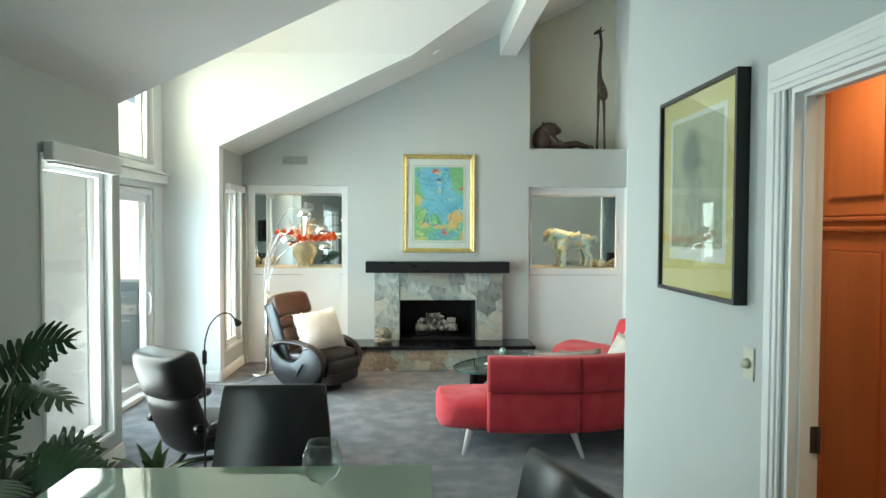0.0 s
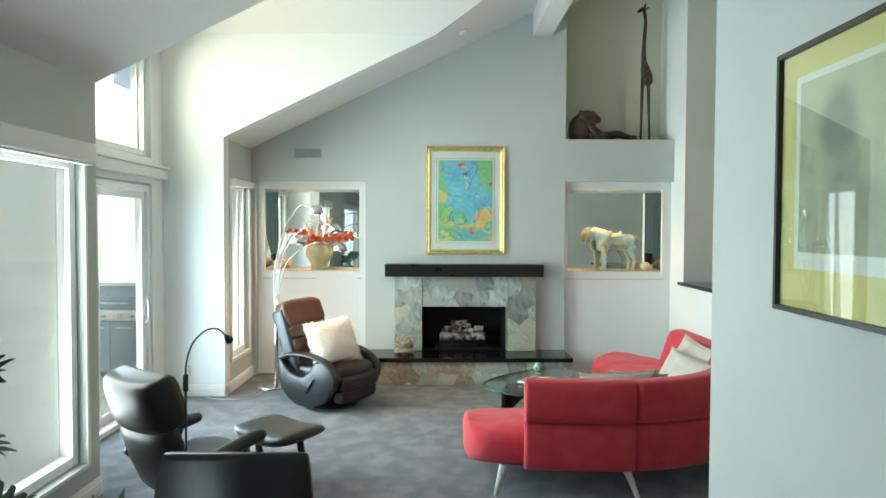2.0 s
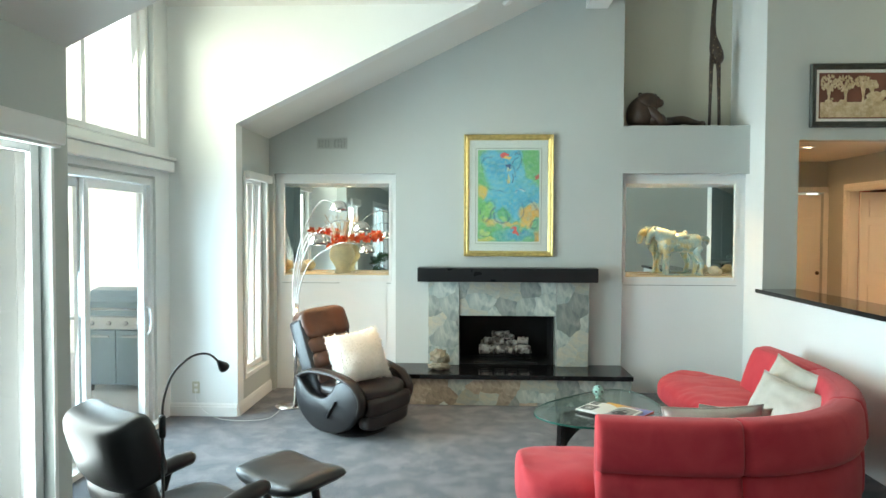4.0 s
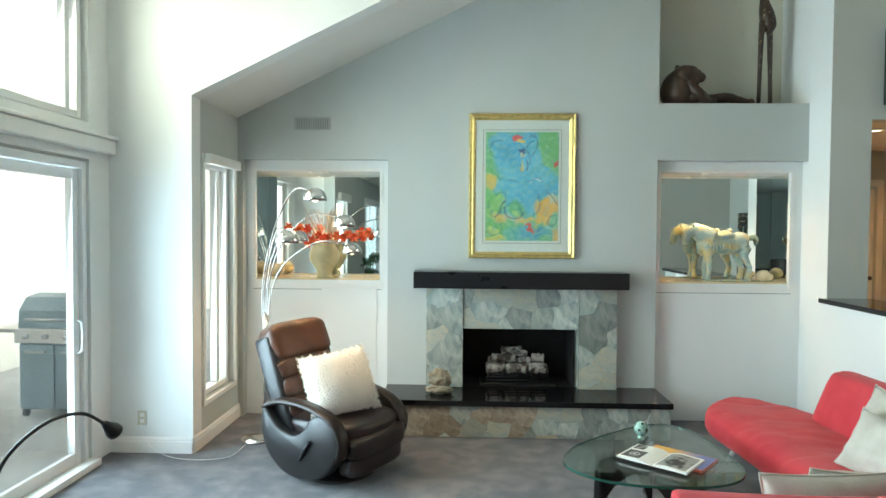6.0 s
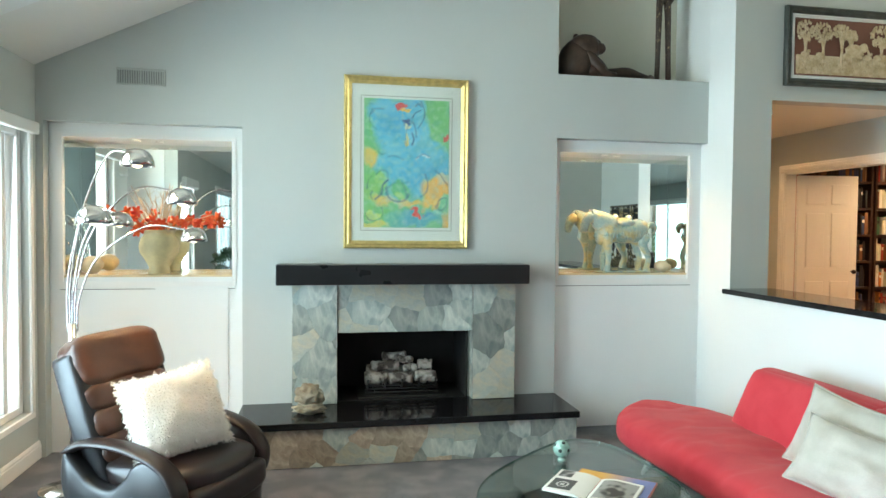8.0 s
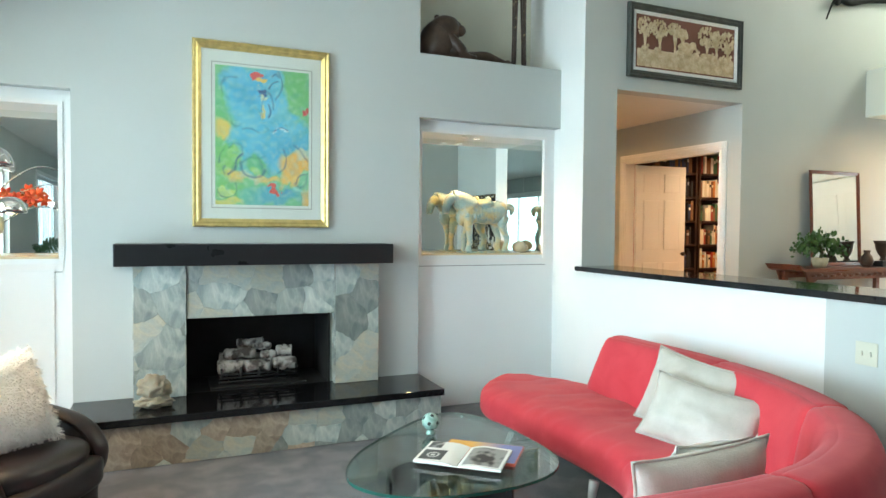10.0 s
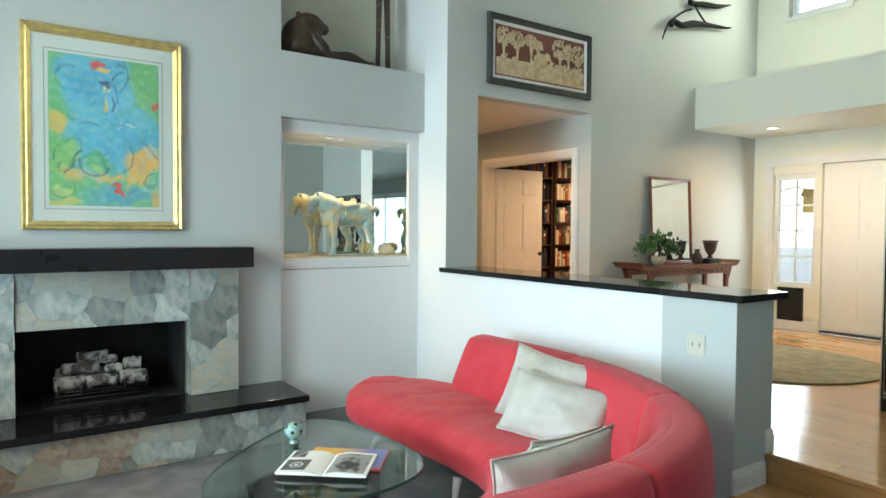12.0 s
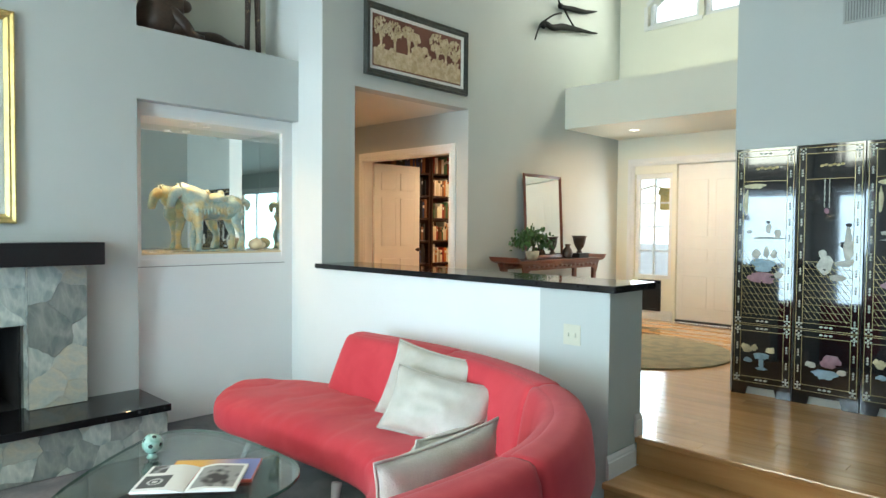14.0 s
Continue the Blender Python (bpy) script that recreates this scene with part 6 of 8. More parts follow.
def screen_panel(name, k, a, b):
    """One leaf of the screen from a to b in plan; its face looks to the left of a -> b."""
    A, B = Vector((*a, 0)), Vector((*b, 0))
    w = (B - A).length
    ang = math.degrees(math.atan2((B - A).y, (B - A).x))
    rng = random.Random(50 + k)
    hgt = 1.82
    leaf = new(name)
    leaf.matrix_basis = pose(A.x, A.y, UP + 0.005, 0, 0, ang)
    bm = bmesh.new()
    # the leaf stands on two feet with a gap between them
    prism(bm, [(0.004, 0), (0.10, 0), (0.115, 0.06), (w - 0.115, 0.06), (w - 0.10, 0), (w - 0.004, 0), (w - 0.004, hgt), (0.004, hgt)], "y", -0.010, 0.010)
    body = part("leaf_board", bm, LACQUER, leaf, "glossy black lacquered board")
    y0, y1 = -0.0125, -0.0101

    def strip(bm, p, q, t):
        p, q = Vector(p), Vector(q)
        d = (q - p).normalized()
        n = Vector((-d.y, d.x)) * t / 2
        pts = [p - n, q - n, q + n, p + n]
        prism(bm, [tuple(v) for v in pts], "y", y0, y1)
    bm = bmesh.new()
    split = 0.52
    for z0, z1 in ((0.095, split), (split + 0.012, hgt - 0.02)):
        for m in (0.018, 0.060):
            for p, q in (((m, z0 + m - 0.018), (w - m, z0 + m - 0.018)), ((m, z1 - m + 0.018), (w - m, z1 - m + 0.018)), ((m, z0 + m - 0.018), (m, z1 - m + 0.018)), ((w - m, z0 + m - 0.018), (w - m, z1 - m + 0.018))):
                strip(bm, p, q, 0.0035)
    strip(bm, (0.06, hgt - 0.24), (w - 0.06, hgt - 0.24), 0.0035)
    part("border_inlay", bm, INLAY_GOLD, leaf, "thin gold border lines")
    bm = bmesh.new()
    for dz in (-0.018, 0, 0.018):
        blob(bm, (0, 0, dz), (0.008, 0.003, 0.009), 1)
    upright = part("medallion", bm, INLAY_PALE, leaf)
    bm = bmesh.new()
    for dx in (-0.03, 0, 0.03):
        blob(bm, (dx, 0, 0), (0.014, 0.003, 0.008), 1)
    level = part("medallion", bm, INLAY_PALE, leaf)
    bm = bmesh.new()
    for dx, dz in ((0, 0), (0.014, 0.014), (-0.014, 0.014), (0.014, -0.014), (-0.014, -0.014)):
        blob(bm, (dx, 0, dz), (0.008, 0.003, 0.008), 1)
    corner = part("medallion", bm, INLAY_PALE, leaf)
    spots = []
    for m in (0.039, w - 0.039):
        spots += [(upright, m, 0.13 + 0.115 * i) for i in range(15) if abs(0.13 + 0.115 * i - split) > 0.03]
    for z in (0.117, split - 0.022, split + 0.034, hgt - 0.042):
        spots.append((level, w / 2, z))
        spots += [(corner, 0.04, z), (corner, w - 0.04, z)]
    used = set()
    for src, x, z in spots:
        o = src if src not in used else src.copy()
        if src in used:
            scene.collection.objects.link(o)
            o.parent = leaf
        used.add(src)
        o.location = (x, -0.0105, z)
    bm = bmesh.new()
    zt = 1.06 - 0.05 * (k % 2)
    for i in range(-12, 30):
        a0, a1 = (0.065 + i * 0.034, split + 0.075), (0.065 + i * 0.034 - 0.30, zt)
        pts = [(max(0.065, min(w - 0.065, x)), z) for x, z in (a0, a1)]
        t0 = 0
        lo, hi = 0.0, 1.0
        for bound, s in ((0.065, 1), (w - 0.065, -1)):
            da = (a0[0] - bound) * s
            db = (a1[0] - bound) * s
            if da < 0 and db < 0:
                hi = -1
            elif da < 0:
                lo = max(lo, da / (da - db))
            elif db < 0:
                hi = min(hi, da / (da - db))
        if hi > lo + 0.02:
            strip(bm, (a0[0] + (a1[0] - a0[0]) * lo, a0[1] + (a1[1] - a0[1]) * lo), (a0[0] + (a1[0] - a0[0]) * hi, a0[1] + (a1[1] - a0[1]) * hi), 0.0022)
    for j in range(9):
        z = split + 0.085 + j * 0.05
        if z < zt:
            strip(bm, (0.065, z), (w - 0.065, z), 0.0025)
    part("lattice_inlay", bm, INLAY_GOLD, leaf, "gold diagonal lattice lines")

    def spot(name_, mat, rows, label=""):
        for x, z, rx, rz in rows:
            bm = bmesh.new()
            blob(bm, (x, -0.011, z), (rx, 0.0045, rz), 2, 0.5, 3, seed=x * 40 + z * 13 + k)
            part(name_, bm, mat, leaf)
    c = w / 2
    if k % 2 == 0:
        spot("vase_inlay", INLAY_BLUE, [(c, 0.30, 0.055, 0.022), (c, 0.25, 0.018, 0.05), (c, 0.205, 0.04, 0.012), (c - 0.09, 0.26, 0.03, 0.018)], "blue stone footed vase")
        spot("flower_inlay", INLAY_YELLOW, [(c - 0.10, 0.345, 0.032, 0.03), (c - 0.05, 0.355, 0.026, 0.024), (c + 0.06, 0.345, 0.03, 0.022), (c - 0.12, 0.36, 0.02, 0.02)], "yellow stone blossoms")
        spot("bowl_inlay", INLAY_BLUE, [(c, 0.98, 0.085, 0.03), (c, 0.94, 0.06, 0.02)], "blue stone bowl")
        spot("rose_inlay", INLAY_PINK, [(c - 0.05, 0.87, 0.06, 0.03), (c + 0.03, 0.86, 0.05, 0.028), (c + 0.0, 0.90, 0.08, 0.016)], "dull rose stone shapes")
        spot("pale_inlay", INLAY_PALE, [(c - 0.05, 1.05, 0.03, 0.035), (c + 0.02, 1.06, 0.02, 0.04), (c + 0.07, 1.05, 0.022, 0.03), (c + 0.09, 1.20, 0.02, 0.035), (c + 0.10, 0.9, 0.03, 0.025)], "pale stone shapes")
    else:
        spot("bowl_inlay", INLAY_BLUE, [(c, 0.235, 0.085, 0.024), (c, 0.215, 0.05, 0.02)], "blue stone bowl")
        spot("rose_inlay", INLAY_PINK, [(c + 0.04, 0.33, 0.055, 0.034), (c + 0.02, 0.30, 0.05, 0.025)], "dull rose stone flower")
        spot("pale_inlay", INLAY_PALE, [(c - 0.09, 0.285, 0.035, 0.02), (c + 0.10, 0.255, 0.032, 0.02), (c - 0.02, 0.98, 0.05, 0.06), (c - 0.03, 1.06, 0.025, 0.03), (c + 0.06, 0.90, 0.05, 0.02), (c + 0.12, 1.10, 0.03, 0.075), (c + 0.12, 1.22, 0.016, 0.03), (c + 0.10, 1.00, 0.045, 0.022)], "pale stone shapes")
        spot("hanging_inlay", INLAY_PALE, [(c - 0.03, 1.40 + 0.04 * i, 0.004, 0.02) for i in range(5)] + [(c + 0.0, 1.40 + 0.04 * i, 0.004, 0.02) for i in range(5)], "hanging cords")
        spot("tassel_inlay", INLAY_PINK, [(c - 0.015, 1.36, 0.014, 0.02)])
    dark = INLAY_DARK
    if k % 2 == 0:
        spot("curtain_inlay", INLAY_YELLOW, [(c - 0.125, 1.43, 0.014, 0.085), (c - 0.07, 1.545, 0.075, 0.018)], "pale yellow stone curtain")
        spot("figure_inlay", INLAY_PALE, [(c + 0.03, 1.235, 0.018, 0.035), (c - 0.10, 1.21, 0.02, 0.012), (c + 0.02, 1.165, 0.11, 0.007)], "pale stone shapes")
        spot("dark_inlay", dark, [(c + 0.025, 1.282, 0.013, 0.010)])
    else:
        spot("figure_inlay", INLAY_PALE, [(c + 0.12, 1.16, 0.022, 0.05), (c + 0.10, 1.13, 0.035, 0.010), (c + 0.13, 1.015, 0.032, 0.016)], "pale stone shapes")
        spot("dark_inlay", dark, [(c + 0.12, 1.262, 0.018, 0.012), (c - 0.02, 0.955, 0.018, 0.010), (c + 0.085, 1.13, 0.014, 0.02)])
    bm = bmesh.new()
    for x in (0.06,):
        for i in range(6):
            blob(bm, (c - 0.05 + 0.025 * i, -0.0105, hgt - 0.15 + 0.006 * (i % 2)), (0.015, 0.003, 0.010), 1)
    part("cloud_inlay", bm, INLAY_GOLD, leaf)
    return leaf


ob = thing("folding_screen", "black lacquered folding screen with pale stone inlay before the grey wall", "folding screen", (4.72, 4.9, UP))
plan = [(4.745, 5.92), (4.768, 5.51), (4.752, 5.09), (4.772, 4.67), (4.752, 4.25)]
for k, (a, b) in enumerate(zip(plan, plan[1:])):
    leaf = screen_panel("leaf", k, a, b)
    m = leaf.matrix_basis.copy()
    leaf.parent = ob
    leaf.matrix_basis = Matrix.Translation((-4.72, -4.9, -UP)) @ m


# ---- coffee table and what lies on it ----
def coffee_table():
    ob = thing("coffee_table", "low glass coffee table with free-form top on black wooden base", "coffee table", (0.95, 7.05, 0))
    pts = [(0.405, 6.90), (0.46, 6.70), (0.66, 6.55), (1.0, 6.50), (1.30, 6.57), (1.46, 6.76), (1.475, 7.1), (1.43, 7.45), (1.31, 7.65), (1.12, 7.66), (0.82, 7.45), (0.53, 7.17)]
    out = [(p.x - 0.95, p.y - 7.05) for p in spline([(*p, 0) for p in pts], 7, closed=True)]
    bm = bmesh.new()
    prism(bm, out, "z", 0.402, 0.42)
    top = part("tabletop", bm, TABLE_GLASS, ob, "thick greenish glass top")
    bm = bmesh.new()
    n = len(out)
    r0 = [(p[0] * 1.0015, p[1] * 1.0015, 0.4035) for p in out]
    r1 = [(p[0] * 1.004, p[1] * 1.004, 0.411) for p in out]
    r2 = [(p[0] * 1.0015, p[1] * 1.0015, 0.4185) for p in out]
    loft(bm, [r0, r1, r2], closed_ends=False)
    part("glass_edge", bm, plain("glass_edge_green", (0.02, 0.09, 0.07), 0.1), ob, "dark green polished glass edge", smooth=True)
    for pts2, nm in (([(-0.36, -0.26), (-0.30, -0.08), (-0.10, 0.0), (0.05, 0.02)], "blade"), ([(0.30, -0.22), (0.16, -0.05), (0.0, 0.08), (0.12, 0.38)], "blade")):
        path = spline([(*p, 0) for p in pts2], 7)
        rings = []
        for k, p in enumerate(path):
            t = k / (len(path) - 1)
            d = (path[min(k + 1, len(path) - 1)] - path[max(k - 1, 0)]).normalized()
            nn = Vector((-d.y, d.x, 0)) * 0.022
            hi = 0.400
            lo = 0.0 if t < 0.22 else 0.28 * math.sin(min(1, (t - 0.22) / 0.5) * math.pi / 2) if t < 0.8 else 0.28 * (1 - (t - 0.8) / 0.2) * 0.9
            rings.append([tuple(p + nn + Vector((0, 0, lo))), tuple(p - nn + Vector((0, 0, lo))), tuple(p - nn * 0.5 + Vector((0, 0, hi))), tuple(p + nn * 0.5 + Vector((0, 0, hi)))])
        bm = bmesh.new()
        loft(bm, rings)
        part("base_blade", bm, BLACK_PLASTIC, ob, "curved black wooden blade")


coffee_table()


def page(u, v, seed, dark):
    n1 = noise.noise(Vector((u * 6, v * 6, seed)))
    if dark and 0.08 < u < 0.95 and 0.06 < v < 0.92:
        d = math.hypot((u - 0.5) / 0.3, (v - 0.45) / 0.35)
        return mixc(lin(150, 150, 146), lin(40, 42, 44), max(0, min(1, (1.1 - d + n1) * 2)))
    if not dark and 0.06 < u < 0.62 and 0.08 < v < 0.55:
        d = math.hypot((u - 0.34) / 0.2, (v - 0.31) / 0.17)
        return lin(200, 200, 196) if 0.55 < d < 0.75 or d < 0.3 else lin(70, 72, 72)
    if not dark and 0.06 < u < 0.4 and 0.68 < v < 0.98:
        return mixc(lin(60, 62, 62), lin(180, 180, 178), max(0, n1 * 2))
    return lin(232, 232, 226)


ob = thing("magazine", "open magazine on a glossy book on the glass coffee table", "magazine", (1.0, 6.885, 0.4205), -40)
yaw_book = 0
slab_part("lower_book", ob, -0.14, 0.26, -0.02, 0.25, 0.0, 0.014, plain("book_cover_red", (0.45, 0.09, 0.06), 0.3), "glossy book with a red and blue cover", 0.002)
art_sheet("cover_sheet", 0.39, 0.255, lambda u, v: mixc(mixc(lin(196, 60, 44), lin(226, 176, 84), min(1, max(0, 1.6 * v - 0.2))), lin(120, 132, 186), min(1, max(0, 2.2 * u - 0.7))), ob, 24, 16, "", Matrix.Translation((0.06, -0.0125, 0.0145)) @ pose(0, 0, 0, -90, 0, 0) @ Matrix.Diagonal((1, 1, 1, 1)) if False else Matrix(((1, 0, 0, 0.06), (0, 0, 1, -0.012), (0, 1, 0, 0.0146), (0, 0, 0, 1))))
for s, dark in ((-1, False), (1, True)):
    bm = bmesh.new()
    rings = []
    for k in range(9):
        t = k / 8
        x = s * (0.002 + 0.215 * t)
        z = 0.016 + 0.020 * math.sin(min(1.0, t * 2.2) * math.pi / 2) * (1 - 0.45 * t)
        rings.append([(x, -0.15, 0.0155 if -0.15 < -0.02 else 0.0155), (x, -0.15, z), (x, 0.14, z), (x, 0.14, 0.0155)])
    loft(bm, rings)
    part("page_block", bm, MAT_BOARD, ob, "white paper pages")
    me = bpy.data.meshes.new("page_print")
    nx, ny = 40, 44
    vs = []
    for j in range(ny + 1):
        for i in range(nx + 1):
            t = i / nx if s > 0 else 1 - i / nx
            x = s * (0.002 + 0.213 * t)
            z = 0.016 + 0.020 * math.sin(min(1.0, t * 2.2) * math.pi / 2) * (1 - 0.45 * t) + 0.0012
            vs.append((x, -0.149 + 0.288 * j / ny, z))
    me.from_pydata(vs, [], [(j * (nx + 1) + i, j * (nx + 1) + i + 1, (j + 1) * (nx + 1) + i + 1, (j + 1) * (nx + 1) + i) for j in range(ny) for i in range(nx)])
    at = me.color_attributes.new("paint", "FLOAT_COLOR", "POINT")
    at.data.foreach_set("color", [c for j in range(ny + 1) for i in range(nx + 1) for c in (*page(i / nx, j / ny, 3 + s, dark), 1.0)])
    me.materials.append(SHEET)
    o = new("page_print", me)
    o.parent = ob

ob = thing("ornament_ball", "pierced green ceramic ball on a small foot on the glass table", "ornament", (1.0, 7.33, 0.4205))
GLAZE = material("celadon_glaze", (0.20, 0.36, 0.30), 0.2, var=0.2, scale=30, color2=(0.34, 0.48, 0.42))
bm = bmesh.new()
blob(bm, (0, 0, 0.068), (0.048, 0.048, 0.048), 4)
part("ball", bm, GLAZE, ob, smooth=True)
bm = bmesh.new()
lathe(bm, [(0, 0), (0.026, 0), (0.022, 0.01), (0.015, 0.02), (0, 0.024)], 20)
part("foot", bm, GLAZE, ob, smooth=True)
gold = (1 + 5 ** 0.5) / 2
bm = bmesh.new()
for v in [(a, b * gold, 0) for a in (-1, 1) for b in (-1, 1)] + [(0, a, b * gold) for a in (-1, 1) for b in (-1, 1)] + [(b * gold, 0, a) for a in (-1, 1) for b in (-1, 1)]:
    d = Vector(v).normalized()
    blob(bm, Vector((0, 0, 0.068)) + d * 0.0445, (0.012, 0.012, 0.0055), 2, m=d.to_track_quat("Z", "Y").to_matrix())
part("piercings", bm, plain("dark_holes", (0.012, 0.02, 0.018), 0.6), ob, "dark round piercings", smooth=True)


# ---- lamps ----
def arc_lamp():
    bx, by = -1.92, 8.37
    ob = thing("arc_floor_lamp", "chrome arc floor lamp with five dome shades and a round base", "floor lamp", (bx, by, 0))
    bm = bmesh.new()
    lathe(bm, [(0, 0.0), (0.145, 0.0), (0.15, 0.008), (0.145, 0.02), (0.03, 0.026), (0, 0.026)], 40, at=(-0.08, 0.05, 0))
    part("base", bm, CHROME, ob, "round polished base", smooth=True)
    bm = bmesh.new()
    tube(bm, [(0, 0, 0.02), (0, 0, 1.10)], 0.025, 16)
    part("pole", bm, CHROME, ob, "polished pole", smooth=True)
    heads = ARC_HEADS
    for k, (x, y, z) in enumerate(heads):
        dx, dy = x - bx, y - by
        s = 0.014 * (k - 2)
        pts = [(s, 0.006 * (k % 2), 1.05), (s + dx * 0.02, dy * 0.02, 1.05 + (z - 1.05) * 0.35), (dx * 0.22, dy * 0.22, 1.05 + (z - 1.05) * 0.78), (dx * 0.6, dy * 0.6, z + 0.055), (dx * 0.94, dy * 0.94, z + 0.035), (dx, dy, z + 0.01)]
        bm = bmesh.new()
        tube(bm, spline(pts, 7), 0.0065, 8)
        arm = part("arm", bm, CHROME, ob, "thin curved chrome arm", smooth=True)
        bm = bmesh.new()
        r = 0.086
        prof = [(0.0, 0.075), (0.03, 0.072), (0.055, 0.060), (0.074, 0.038), (0.085, 0.010), (0.087, -0.015), (0.083, -0.015), (0.078, 0.012), (0.05, 0.05), (0.0, 0.066)]
        lathe(bm, [(a * 0.95, b) for a, b in prof], 28)
        bmesh.ops.transform(bm, matrix=Matrix.Translation((dx, dy, z - 0.02)), verts=bm.verts)
        part("shade", bm, CHROME, arm, "polished chrome dome shade", smooth=True)
        bm = bmesh.new()
        blob(bm, (dx, dy, z - 0.01), (0.032, 0.032, 0.036), 2)
        part("bulb", bm, plain("bulb_warm", (1.0, 0.85, 0.6), 0.3, glow=2.5), arm, "lit warm bulb", smooth=True)


def reading_lamp():
    ob = thing("reading_lamp", "thin black gooseneck reading floor lamp behind the lounge chair", "floor lamp", (-1.48, 4.56, 0), 74)
    bm = bmesh.new()
    lathe(bm, [(0, 0.0), (0.12, 0.0), (0.122, 0.008), (0.11, 0.016), (0.012, 0.022), (0, 0.022)], 32)
    part("base", bm, BLACK_PLASTIC, ob, "round black base", smooth=True)
    bm = bmesh.new()
    tube(bm, [(0, 0, 0.02), (0, 0, 0.95)], 0.007, 10)
    part("pole", bm, BLACK_PLASTIC, ob, smooth=True)
    bm = bmesh.new()
    tube(bm, [(0, 0, 0.94), (0, 0, 0.95), (0, 0, 1.035), (0, 0, 1.045)], [0.010, 0.016, 0.016, 0.009], 12)
    part("dimmer_sleeve", bm, BLACK_PLASTIC, ob, smooth=True)
    bm = bmesh.new()
    pts = spline([(0, 0, 1.04), (0.012, 0, 1.12), (0.07, 0.0, 1.215), (0.19, 0, 1.27), (0.31, 0, 1.262), (0.395, 0, 1.205)], 10)
    tube(bm, pts, 0.0055, 8)
    part("gooseneck", bm, BLACK_PLASTIC, ob, "ribbed flexible neck", smooth=True)
    bm = bmesh.new()
    d = Vector((0.05, 0, -0.045)).normalized()
    p = Vector((0.392, 0, 1.208))
    tube(bm, [p, p + d * 0.02, p + d * 0.045, p + d * 0.06], [0.010, 0.016, 0.026, 0.028], 16)
    head = part("shade", bm, BLACK_PLASTIC, ob, "small black cone shade", smooth=True)
    bm = bmesh.new()
    tube(bm, [p + d * 0.0601, p + d * 0.063], 0.024, 16)
    part("lens", bm, plain("lamp_lens", (1.0, 0.93, 0.8), 0.4, glow=2.0), head, "lit lens")


arc_lamp()
reading_lamp()
ob = thing("power_cable", "thin white cable trailing from the outlet over the carpet", "cable", (-2.84, 8.03, 0))
bm = bmesh.new()
tube(bm, spline([(0, -0.0, 0.26), (0.02, -0.03, 0.17), (0.12, -0.05, 0.06), (0.3, -0.10, 0.006), (0.55, -0.14, 0.006), (0.75, -0.05, 0.006), (0.78, 0.25, 0.006)], 8), 0.002, 6)
part("cord", bm, TRIM, ob, smooth=True)

# ---- display boxes and niche ----
GLAZE_HORSE = material("horse_glaze", (0.34, 0.45, 0.41), 0.28, var=0.22, scale=11, fine=46, bump=0.35, color2=(0.55, 0.47, 0.24), mixed=(0.45, 0.62), coat=0.4)


